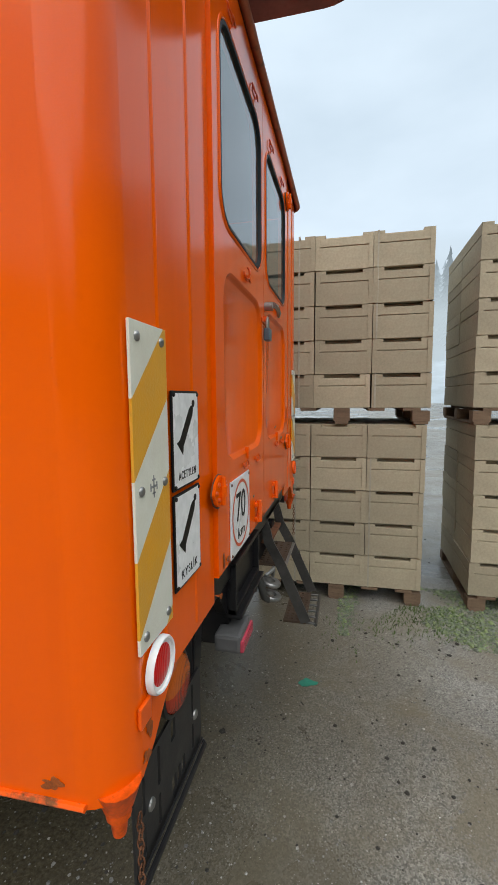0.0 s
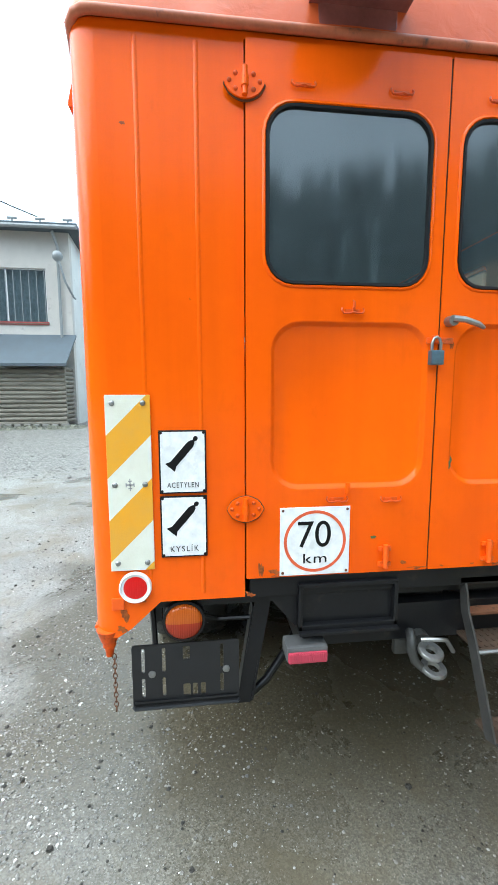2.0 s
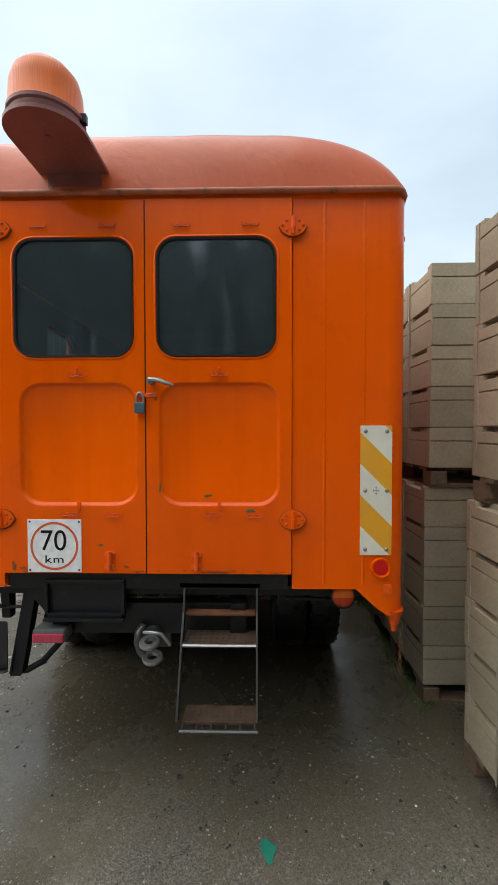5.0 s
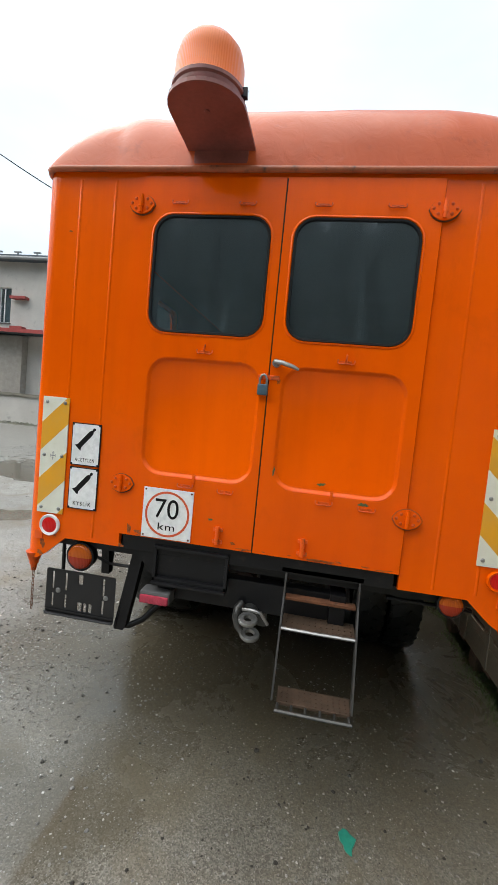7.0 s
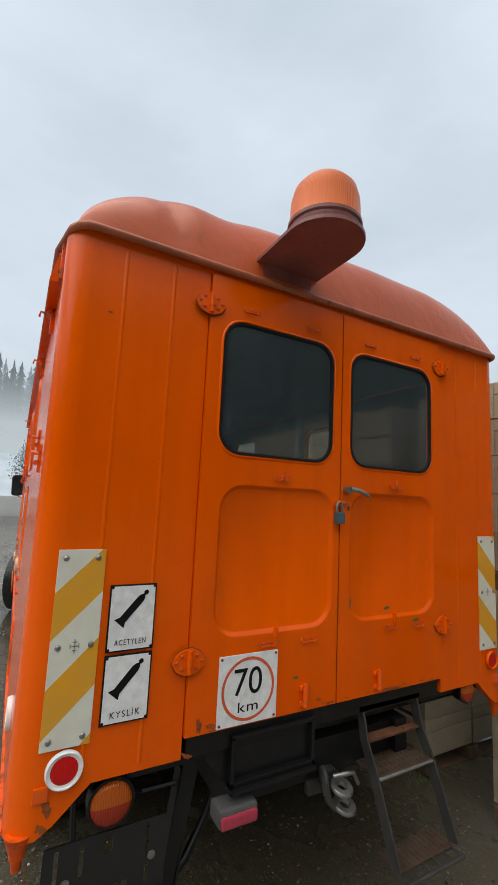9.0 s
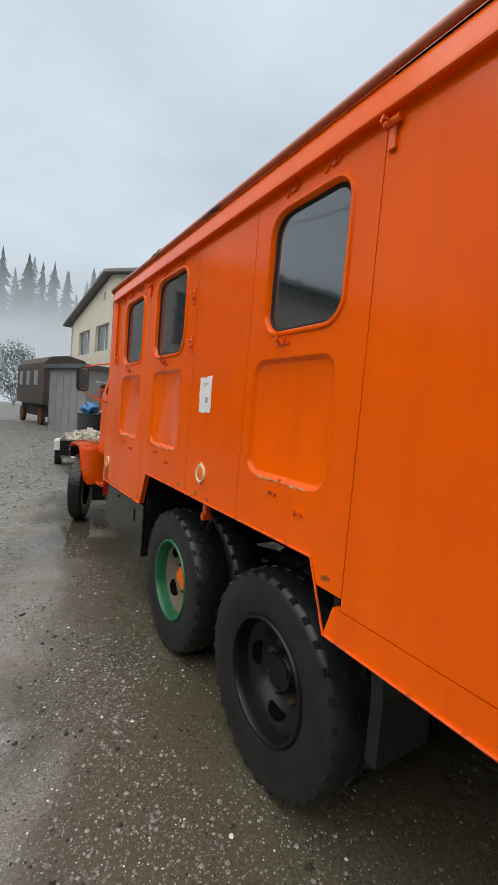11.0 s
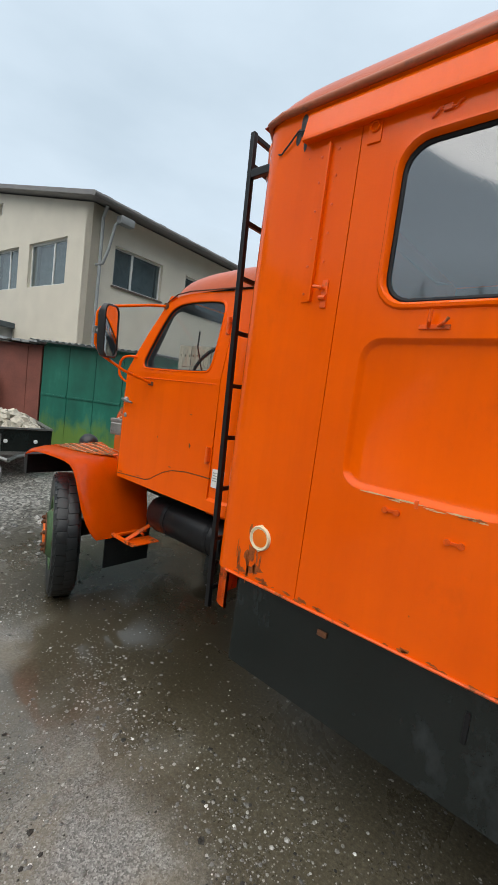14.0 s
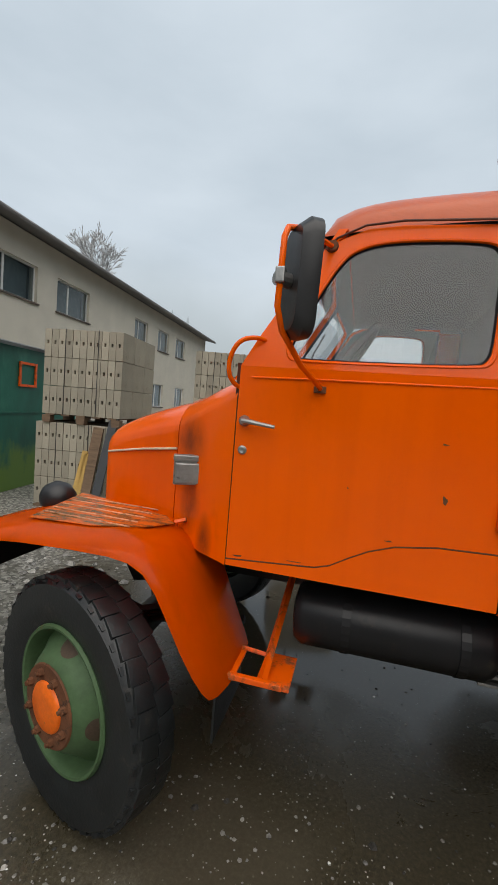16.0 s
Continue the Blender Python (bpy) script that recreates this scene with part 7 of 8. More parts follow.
def pallet(m, w=1.2, d=1.05, group="pallets"):
    root = thing("pallet", "weathered wooden pallet under concrete blocks", "pallet", group)
    for k in range(5):
        x = w / 5 * (k + 0.5)
        bm = bmesh.new()
        box(bm, x - 0.06, x + 0.06, 0, d, 0.098, 0.118, 0.002)
        part("deck_board", bm, PALLETW, root)
    for x in (0.06, w / 2, w - 0.06):
        for y in (0.05, d / 2, d - 0.05):
            bm = bmesh.new()
            box(bm, x - 0.06, x + 0.06, y - 0.05, y + 0.05, 0.02, 0.098, 0.002)
            part("spacer", bm, PALLETW, root)
        bm = bmesh.new()
        box(bm, x - 0.05, x + 0.05, 0, d, 0.0, 0.02, 0.002)
        part("runner", bm, PALLETW, root)
    return placed(root, m)


BLOCK = block_mesh(0.413, 0.52, 0.250)
BLOCK.materials.append(CONCRETE)


def block_stack(m, seed, courses=5, cols=3, deep=2):
    root = thing("block_stack", "stack of beige hollow concrete blocks on a pallet", "block stack", "concrete block stacks")
    rnd = random.Random(seed)
    for c in range(courses):
        for i in range(cols):
            for j in range(deep):
                ob = new("block", BLOCK)
                ob.parent = root
                ob.matrix_basis = Matrix.Translation((0.207 + i * 0.415 + rnd.uniform(-0.004, 0.004), j * 0.525 + rnd.uniform(-0.005, 0.005), c * 0.2505)) @ Matrix.Rotation(radians(rnd.uniform(-0.5, 0.5)), 4, "Z")
    bm = bmesh.new()
    for x in (0.30, 0.86):
        box(bm, x - 0.006, x + 0.006, -0.006, -0.004, 0, courses * 0.2505)
        box(bm, x - 0.006, x + 0.006, -0.003, 1.05, courses * 0.2505, courses * 0.2505 + 0.002)
    part("strap", bm, CONCRETE2, root, "plastic strapping")
    return placed(root, m)


for n, (x, y, a) in enumerate(((-0.345, 1.56, 0.5), (1.225, 1.58, -1.0), (-2.05, 1.53, 0.0), (-3.55, 1.58, 0.6), (2.75, 1.65, 0.5))):
    base = Matrix.Translation((x, y, 0)) @ Matrix.Rotation(radians(a), 4, "Z")
    pallet(base, 1.245)
    block_stack(base @ Matrix.Translation((0, 0, 0.119)), n)
    off = Matrix.Translation((random.Random(n).uniform(-0.03, 0.03), 0.02, 1.373))
    pallet(base @ off, 1.245)
    block_stack(base @ off @ Matrix.Translation((0, 0, 0.119)), n + 50)


# narrow split-faced blocks with small finger holes
def narrow_mesh(w, d, h):
    bm = bmesh.new()
    box(bm, -w / 2 + 0.002, w / 2 - 0.002, 0, d, 0, h * 0.46, 0.003)
    box(bm, -w / 2 + 0.002, w / 2 - 0.002, 0, d, h * 0.58, h - 0.004, 0.003)
    for a, b in ((-w / 2 + 0.002, -0.014), (0.014, w / 2 - 0.002)):
        box(bm, a, b, 0, d, h * 0.455, h * 0.585)
    box(bm, -0.02, 0.02, 0.05, d - 0.05, h * 0.455, h * 0.585)
    me = bpy.data.meshes.new("block")
    bmesh.ops.recalc_face_normals(bm, faces=bm.faces)
    bm.to_mesh(me)
    bm.free()
    me.materials.append(CONCRETE2)
    return me


NARROW = narrow_mesh(0.098, 0.375, 0.373)


def narrow_stack(m, seed, courses=3):
    root = thing("block_stack", "stack of greyish split-faced concrete blocks with finger holes", "block stack", "concrete block stacks")
    rnd = random.Random(seed)
    for c in range(courses):
        for i in range(11):
            for j in range(3):
                ob = new("block", NARROW)
                ob.parent = root
                ob.matrix_basis = Matrix.Translation((0.05 + i * 0.1, j * 0.385 + rnd.uniform(-0.004, 0.004), c * 0.375))
    bm = bmesh.new()
    for x in (0.30, 0.76):
        box(bm, x - 0.005, x + 0.005, -0.005, -0.003, 0, courses * 0.375)
    part("strap", bm, BLACKPL, root, "black strapping")
    return placed(root, m)


for n, (x, y, a) in enumerate(((-9.66, 2.50, 7), (-8.05, 4.05, 14), (-6.6, 4.4, 14))):
    base = Matrix.Translation((x, y, 0)) @ Matrix.Rotation(radians(a), 4, "Z")
    pallet(base @ Matrix.Translation((0, 0, -0.07)), 1.1, 1.1)
    narrow_stack(base @ Matrix.Translation((0, 0, 0.05)), n, 3)
    up = base @ Matrix.Translation((0.10 if n == 0 else 0.01, -0.03, 1.168))
    pallet(up, 1.1, 1.1)
    narrow_stack(up @ Matrix.Translation((0, 0, 0.119)), n + 9, 3)
# planks leaning on the first stack
base0 = Matrix.Translation((-9.66, 2.50, 0)) @ Matrix.Rotation(radians(7), 4, "Z")
for k, (dx, w, h, mt, lb, tilt) in enumerate(((0.655, 0.075, 0.84, TIMBER, "yellow planed timber board", 8), (0.725, 0.07, 0.80, TIMBER, "yellow planed timber board", 5), (0.815, 0.14, 1.16, PALLETW, "rough brown board", 5), (0.955, 0.115, 1.32, GREYBIN, "dark tarred plank", 7))):
    bm = bmesh.new()
    box(bm, -w / 2, w / 2, -0.012, 0.012, 0, h, 0.002)
    pl = obj("plank", bm, mt)
    pl.matrix_basis = base0 @ Matrix.Translation((dx, -0.20, 0.01)) @ Matrix.Rotation(radians(-9), 4, "X") @ Matrix.Rotation(radians(tilt), 4, "Y")
    tagged(pl, lb + " leaning on a block stack", "plank", "leaning planks")


# ---- long two-storey house with a gable ----
HOUSE = Matrix.Translation((-16.4, 4.1, 0)) @ Matrix.Rotation(radians(4.5), 4, "Z")
house = thing("workshop_building", "long ochre two-storey workshop building with a low gable roof", "building")
GW, LEN, EZ, AZ = 16.6, 27.5, 6.88, 8.62


def wall_with(name, parent, outline, wins, at, mat, sill=True):
    bm = bmesh.new()
    sheet(bm, outline, [[(a, c), (b, c), (b, d), (a, d)] for a, b, c, d in wins], at, 0.35)
    w = part(name, bm, mat, parent)
    for a, b, c, d in wins:
        bm = bmesh.new()
        t = 0.06
        for q in ((a, b, c, c + t), (a, b, d - t, d), (a, a + t, c, d), (b - t, b, c, d), ((a + b) / 2 - t * 0.6 - (b - a) * 0.12, (a + b) / 2 + t * 0.6 - (b - a) * 0.12, c, d)):
            vs = box(bm, q[0], q[1], 0, 0.05, q[2], q[3])
            for v_ in vs:
                v_.co = Vector(at((v_.co.x, v_.co.z), -0.16 + v_.co.y))
        win = part("window", bm, FRAMEW, parent, "pale framed window")
        bm = bmesh.new()
        rings(bm, [([(a, c), (b, c), (b, d), (a, d)], -0.14)], at)
        part("pane", bm, HPANE, win)
        # pale sheet behind the pane stands in for the sky it reflects
        bm = bmesh.new()
        rings(bm, [([(a, c), (b, c), (b, d), (a, d)], -0.45)], at)
        part("pane_backing", bm, BACKINGGREY, win)
        if sill:
            bm = bmesh.new()
            vs = box(bm, a - 0.06, b + 0.06, -0.2, 0.07, c - 0.05, c)
            for v_ in vs:
                v_.co = Vector(at((v_.co.x, v_.co.z), v_.co.y))
            part("sill", bm, FRAMED, win)
    return w


long_at = lambda p, d=0.0: (d, p[0], p[1])
lwins = [(a, b, 4.66, 5.92) for a, b in ((0.88, 2.9), (4.05, 6.5), (7.62, 9.85), (14.3, 16.0), (17.5, 19.3), (20.6, 22.5))]
lwins += [(1.0 + 4.0 * k, 2.8 + 4.0 * k, 1.2, 2.6) for k in range(6)]
wall_with("long_wall", house, [(0, 0), (LEN, 0), (LEN, EZ), (0, EZ)], lwins, long_at, PLASTER)
gable_at = lambda p, d=0.0: (-p[0], -d, p[1])
gw = [(a, b, 4.53, 6.05) for a, b in ((1.36, 3.9), (4.7, 7.0), (8.36, 10.8), (11.95, 14.5))]
gw += [(6.25, 6.6, 7.4, 7.85), (9.25, 9.6, 7.4, 7.85)]
wall_with("gable_wall", house, [(0, 0), (GW, 0), (GW, EZ), (GW / 2, AZ), (0, EZ)], gw, gable_at, PLASTER, False)
wall_with("gable_wall", house, [(0, 0), (GW, 0), (GW, EZ), (GW / 2, AZ), (0, EZ)], [], lambda p, d=0.0: (-p[0], LEN + d, p[1]), PLASTER)
wall_with("long_wall", house, [(0, 0), (LEN, 0), (LEN, EZ), (0, EZ)], [], lambda p, d=0.0: (-GW - d, p[0], p[1]), PLASTER)
for s in (0, 1):
    bm = bmesh.new()
    x0, x1 = (0.65, -GW / 2) if s == 0 else (-GW - 0.65, -GW / 2)
    sl = (AZ - EZ) / (GW / 2)
    z0, z1 = EZ - 0.65 * sl + 0.05, AZ + 0.05
    prism(bm, [(x0, -0.45, z0), (x1, -0.45, z1), (x1, -0.45, z1 + 0.14), (x0, -0.45, z0 + 0.14)], (0, LEN + 0.9, 0))
    rf = part("roof", bm, ROOFM, house)
    bm = bmesh.new()
    tube(bm, [(x0 + (0.05 if s == 0 else -0.05), -0.45, z0 + 0.05), (x0 + (0.05 if s == 0 else -0.05), LEN + 0.45, z0 + 0.05)], 0.08, 8)
    part("eaves_gutter", bm, ROOFM, rf)
    for k in range(24):
        bm = bmesh.new()
        xx = x0 - (0.5 if s == 0 else -0.5)
        zz = z0 + 0.5 * sl + 0.14
        box(bm, xx - 0.04, xx + 0.04, 0.2 + 1.1 * k, 0.5 + 1.1 * k, zz - 0.02, zz + 0.13, 0.005)
        part("snow_guard", bm, ROOFM, rf)
bm = bmesh.new()
tube(bm, [(0.35, 0.25, EZ - 0.05), (0.12, 0.28, EZ - 0.35), (0.10, 0.30, 0.1)], 0.055, 8)
part("downpipe", bm, GREYM, house)
bm = bmesh.new()
tube(bm, [(0.02, 0.22, 5.1), (0.25, 0.3, 5.15), (0.35, 0.4, 5.6), (0.45, 0.5, 6.35), (0.55, 0.6, 6.45)], 0.045, 8)
box(bm, 0.45, 0.75, 0.5, 1.0, 6.38, 6.62, 0.05)
part("wall_lamp", bm, GREYM, house, "grey floodlight on a bent arm", smooth=50)
placed(house, HOUSE)

# ---- garages and sheds before the house ----
GAR = Matrix.Translation((-12.6, 1.36, 0)) @ Matrix.Rotation(radians(31), 4, "Z")
green = thing("green_garage", "green corrugated metal garage with worn moss-stained doors", "garage")
bm = bmesh.new()
prism(bm, [(0.0, 0.05, 0.0), (2.44, 0.05, 0.0), (3.32, 2.2, 0.0), (0.0, 2.6, 0.0)], (0, 0, 2.22))
part("garage_body", bm, GREENM, green)
bm = bmesh.new()
prism(bm, [(2.455, 0.05, 1.20), (3.30, 2.15, 1.20), (3.31, 2.15, 1.20), (2.465, 0.05, 1.20)], (0, 0, 0.03))
part("side_rail", bm, GREENM, green)
for k in range(4):
    bm = bmesh.new()
    box(bm, 0.01 + 0.608 * k, 0.611 + 0.608 * k, 0.0, 0.05, 0.06, 2.16, 0.008)
    d_ = part("door_panel", bm, GREENM, green)
    bm = bmesh.new()
    box(bm, 0.02 + 0.608 * k, 0.601 + 0.608 * k, -0.02, 0.0, 1.13, 1.17, 0.003)
    part("door_rail", bm, GREENM, d_)
bm = bmesh.new()
xs = np.linspace(-0.15, 2.5, 90)
lo_ = [(x, -0.25, 2.24 + 0.018 * math.sin(x * 44)) for x in xs]
smooth_loft(bm, [lo_, [(x + 0.9 * (x + 0.15) / 2.65, 2.35, 2.27 + 0.018 * math.sin(x * 44)) for x in xs]])
bmesh.ops.solidify(bm, geom=bm.faces[:], thickness=0.008)
part("corrugated_roof", bm, GREYM, green, smooth=60)
bm = bmesh.new()
RF = Matrix.Translation((2.45, 0.05, 0)) @ Matrix.Rotation(math.atan2(-0.88, 2.15), 4, "Z")
for a, b, c, d in ((0.52, 0.96, 1.97, 2.01), (0.52, 0.96, 1.62, 1.66), (0.52, 0.56, 1.66, 1.97), (0.92, 0.96, 1.66, 1.97)):
    box(bm, -0.004, 0.022, a, b, c, d, 0.002, RF)
part("red_frame", bm, RUSTY, green, "small red frame")
placed(green, GAR)

red = thing("red_garage", "garage with red-brown metal doors and a rough roof", "garage")
bm = bmesh.new()
box(bm, -1.2, -0.05, 0.05, 2.6, 0.0, 2.15)
part("garage_body", bm, REDM, red)
for xa, xb in ((-1.18, -0.36), (-0.35, -0.03)):
    bm = bmesh.new()
    box(bm, xa, xb, 0.0, 0.05, 0.05, 2.1, 0.008)
    part("door_panel", bm, REDM, red)
rnd = random.Random(8)
for k in range(7):
    bm = bmesh.new()
    box(bm, -1.26 + 0.185 * k, -1.07 + 0.185 * k, -0.22 + rnd.uniform(-0.06, 0.03), 2.6, 2.16 + rnd.uniform(0, 0.05), 2.19 + rnd.uniform(0.01, 0.06), 0.0, Matrix.Rotation(radians(rnd.uniform(-0.3, 0.3)), 4, "X"))
    part("roof_sheet", bm, GREYM, red)
placed(red, GAR)

shed = thing("metal_shed", "grey sheet-metal shed with a flat roof", "shed")
bm = bmesh.new()
box(bm, -3.3, 0.0, 0.0, 2.4, 0.0, 3.05)
part("shed_body", bm, GREYM, shed)
for k in range(6):
    bm = bmesh.new()
    box(bm, -3.25 + 0.62 * k, -3.23 + 0.62 * k, -0.02, 0.0, 0.05, 3.0)
    part("seam", bm, GREYM, shed)
bm = bmesh.new()
box(bm, -3.5, 0.15, -0.2, 2.5, 3.05, 3.25, 0.02)
part("shed_roof", bm, FELT, shed)
placed(shed, Matrix.Translation((-20.35, 1.65, 0)) @ Matrix.Rotation(radians(21), 4, "Z"))

wag = thing("site_wagon", "dark brown wooden site wagon on iron wheels", "wagon")
bm = bmesh.new()
prof = [(-1.2, 1.0), (1.2, 1.0), (1.2, 2.95), (0.9, 3.25), (0, 3.4), (-0.9, 3.25), (-1.2, 2.95)]
prism(bm, [(0, y, z) for y, z in prof], (-5.6, 0, 0))
part("wagon_body", bm, WAGON, wag)
for x in (-4.7, -3.1, -1.5):
    bm = bmesh.new()
    box(bm, x - 0.35, x + 0.35, -1.23, -1.2, 1.9, 2.6, 0.01)
    part("wagon_window", bm, GREYM, wag)
for x in (-4.8, -0.9):
    for y in (-1.0, 1.0):
        bm = bmesh.new()
        lathe(bm, [(-0.1, 0.42), (0.1, 0.42)], (x, y, 0.43), (0, 1, 0), 20)
        part("wagon_wheel", bm, RUST, wag)
# dark frame block, deepened to fill in the shade under the wagon
bm = bmesh.new()
box(bm, -5.4, -0.2, -0.95, 0.95, 0.42, 1.0)
part("wagon_frame_shade", bm, DARKIN, wag)
placed(wag, Matrix.Translation((-26.6, 1.75, 0)) @ Matrix.Rotation(radians(10), 4, "Z") @ Matrix.Diagonal((1, 1.05, 1.2, 1)))

bin_ = thing("rubbish_bin", "dark plastic bin heaped with a blue plastic sheet", "bin")
bm = bmesh.new()
lathe(bm, [(0, 0.30), (0.95, 0.36), (1.0, 0.38), (1.0, 0.33)], (0, 0, 0), (0, 0, 1), 20)
part("bin_body", bm, GREYBIN, bin_, smooth=40)
placed(bin_, Matrix.Translation((-13.6, 0.50, 0)) @ Matrix.Diagonal((1, 1, 1.25, 1)))
bm = bmesh.new()
bmesh.ops.create_icosphere(bm, subdivisions=3, radius=0.24)
for v_ in bm.verts:
    k = 1 + 0.55 * noise.noise(v_.co * 9.0) + 0.25 * noise.noise(v_.co * 21.0)
    v_.co = Vector((v_.co.x * k, v_.co.y * k, v_.co.z * 0.75 * k))
bag = obj("plastic_sheet", bm, BLUEBAG, smooth=60)
bag.matrix_basis = Matrix.Translation((-13.6, 0.50, 1.40))
tagged(bag, "crumpled bright blue plastic sheet on a bin", "plastic sheet")

# ---- little trailer with rubble ----
TRM = Matrix.Translation((-10.95, 0.02, -0.12)) @ Matrix.Rotation(radians(-11), 4, "Z")
tr = thing("car_trailer", "small open steel trailer loaded with pale rubble", "trailer")
for nm, a in (("side_board", (-1.0, 1.0, -0.62, -0.60)), ("side_board", (-1.0, 1.0, 0.60, 0.62)), ("end_board", (-1.0, -0.98, -0.6, 0.6)), ("end_board", (0.98, 1.0, -0.6, 0.6))):
    bm = bmesh.new()
    box(bm, a[0], a[1], a[2], a[3], 0.52, 0.86, 0.005)
    b_ = part(nm, bm, SKIRT, tr)
    bm = bmesh.new()
    box(bm, a[0] - 0.01, a[1] + 0.01, a[2] - 0.012, a[3] + 0.012, 0.855, 0.885, 0.004)
    part("top_rail", bm, STEEL, b_)
bm = bmesh.new()
box(bm, -1.0, 1.0, -0.6, 0.6, 0.48, 0.53)
for y in (-0.5, 0.5):
    tube(bm, [(0.9, y, 0.5), (1.15, y * 0.25, 0.48), (1.35, 0, 0.46)], 0.03, 6)
cyl(bm, (-0.6, -0.7, 0.41), (-0.6, 0.7, 0.41), 0.03, seg=8)
part("trailer_frame", bm, STEEL, tr)
for y in (-0.72, 0.72):
    bm = bmesh.new()
    lathe(bm, [(-0.08, 0.18), (-0.08, 0.29), (0.08, 0.29), (0.08, 0.18)], (-0.6, y, 0.41), (0, 1, 0), 24)
    part("trailer_wheel", bm, RUBBER, tr)
for y in (-0.4, 0.0, 0.4):
    bm = bmesh.new()
    lathe(bm, [(0, 0.03), (0.012, 0.025)], (1.0, y, 0.68), (1, 0, 0), 12)
    part("side_lamp", bm, WHITE, tr)
bm = bmesh.new()
box(bm, -0.95, -0.25, -0.82, -0.63, 0.70, 0.74, 0.01)
box(bm, -0.27, -0.24, -0.82, -0.63, 0.50, 0.74, 0.01)
part("mudguard", bm, WHITE, tr)
bm = bmesh.new()
cyl(bm, (1.15, -0.1, 0.2), (1.15, -0.1, 0.80), 0.025, seg=8)
lathe(bm, [(-0.04, 0.11), (0.04, 0.11)], (1.15, -0.1, 0.235), (0, 1, 0), 16)
part("jockey_wheel", bm, STEEL, tr)
placed(tr, TRM)
bm = bmesh.new()
rnd = random.Random(4)
for k in range(420):
    x, y = rnd.uniform(-0.93, 0.93), rnd.uniform(-0.55, 0.55)
    h = 0.78 + 0.24 * math.exp(-((x + 0.15) / 0.55) ** 2) * (1 - (y / 0.65) ** 2)
    q = rnd.uniform(0.03, 0.085)
    m = Matrix.Translation((x, y, h - rnd.uniform(0, 0.06))) @ Euler((rnd.uniform(0, 6), rnd.uniform(0, 6), rnd.uniform(0, 6))).to_matrix().to_4x4()
    box(bm, -q, q, -q * 0.7, q * 0.7, -q * 0.4, q * 0.4, 0, m)
rb = obj("rubble", bm, RUBBLE)
rb.matrix_basis = TRM
tagged(rb, "heap of pale broken rubble in the trailer", "rubble", kind="stuff")

# ---- long building across the yard, with a log store before it ----
LB = Matrix.Translation((-21.2, -6.4, 0))
lb = thing("yard_building", "long grey plastered building with snow guards and barred windows", "building")
lat = lambda p, d=0.0: (d, p[0], p[1])
wins = [(-4.7, -1.65, 5.0, 7.6), (-13.0, -12.2, 5.7, 7.8), (-22.5, -19.5, 5.0, 7.6), (-30, -27, 5.0, 7.6)]
wall_with("front_wall", lb, [(-0.5, 0), (-0.5, 9.3), (-38, 9.3), (-38, 0)], wins, lat, PLASTER2)
wall_with("end_wall", lb, [(-0.352, 0), (-0.352, 9.26), (-11.8, 7.86), (-11.8, 0)], [(-8.4, -7.2, 4.6, 6.2)], lambda p, d=0.0: (p[0], d - 0.5, p[1]), PLASTER3)
bm = bmesh.new()
prism(bm, [(0.6, 0.05, 9.38), (-12.2, 0.05, 7.82), (-12.2, 0.05, 7.98), (0.6, 0.05, 9.54)], (0, -38.5, 0))
rf = part("roof", bm, FELT, lb)
for k in range(30):
    bm = bmesh.new()
    y = -0.4 - 1.25 * k
    box(bm, 0.30, 0.36, y - 0.04, y + 0.04, 9.45, 9.75)
    box(bm, 0.28, 0.38, y - 0.22, y + 0.22, 9.72, 9.80)
    part("snow_guard", bm, GREYM, rf)
bm = bmesh.new()
tube(bm, [(0.66, 0.05, 9.33), (0.66, -38.4, 9.33)], 0.10, 8)
part("eaves_gutter", bm, GREYM, rf)
bm = bmesh.new()
tube(bm, [(0.5, -1.1, 9.2), (0.15, -1.0, 8.6), (0.12, -1.0, 0.1)], 0.07, 8)
part("downpipe", bm, GREYM, lb)
bm = bmesh.new()
bmesh.ops.create_icosphere(bm, subdivisions=2, radius=0.25, matrix=Matrix.Translation((0.7, -0.85, 8.0)))
tube(bm, [(0.7, -0.85, 8.0), (0.9, -0.5, 6.8), (0.3, -0.3, 6.2), (0.0, -0.3, 6.2)], 0.05, 6)
part("yard_lamp", bm, GREYM, lb, "round grey yard lamp on a bent arm", smooth=60)
for k in range(9):
    bm = bmesh.new()
    y = -4.6 + 0.36 * k
    box(bm, 0.02, 0.05, y - 0.015, y + 0.015, 5.05, 7.55)
    part("window_bar", bm, GREYM, lb)
bm = bmesh.new()
box(bm, 0.0, 0.06, -4.8, -1.6, 4.92, 5.06)
box(bm, 0.0, 0.06, -4.72, -4.68, 5.0, 7.6)
part("red_window_trim", bm, REDTRIM, lb)
# balcony slab, porch and retaining wall further along
bm = bmesh.new()
box(bm, 0.0, 1.6, -14.0, -5.7, 5.02, 5.12)
part("canopy", bm, FELT, lb)
bm = bmesh.new()
box(bm, 1.6, 1.68, -14.0, -5.7, 4.95, 5.15)
part("canopy_edge", bm, REDTRIM, lb)
bm = bmesh.new()
box(bm, 0.0, 0.4, -12.0, -11.0, 7.1, 7.25)
box(bm, 0.0, 0.4, -11.9, -11.1, 5.1, 5.5)
part("wall_box", bm, REDTRIM, lb)
bm = bmesh.new()
box(bm, 0.002, 0.06, -7.6, -6.2, 0.9, 4.0, 0.01)
part("dark_doorway", bm, DARKIN, lb)
bm = bmesh.new()
box(bm, 0.0, 0.5, -14.5, -10.9, 1.5, 4.9)
part("brick_bay", bm, BRICKW, lb)
bm = bmesh.new()
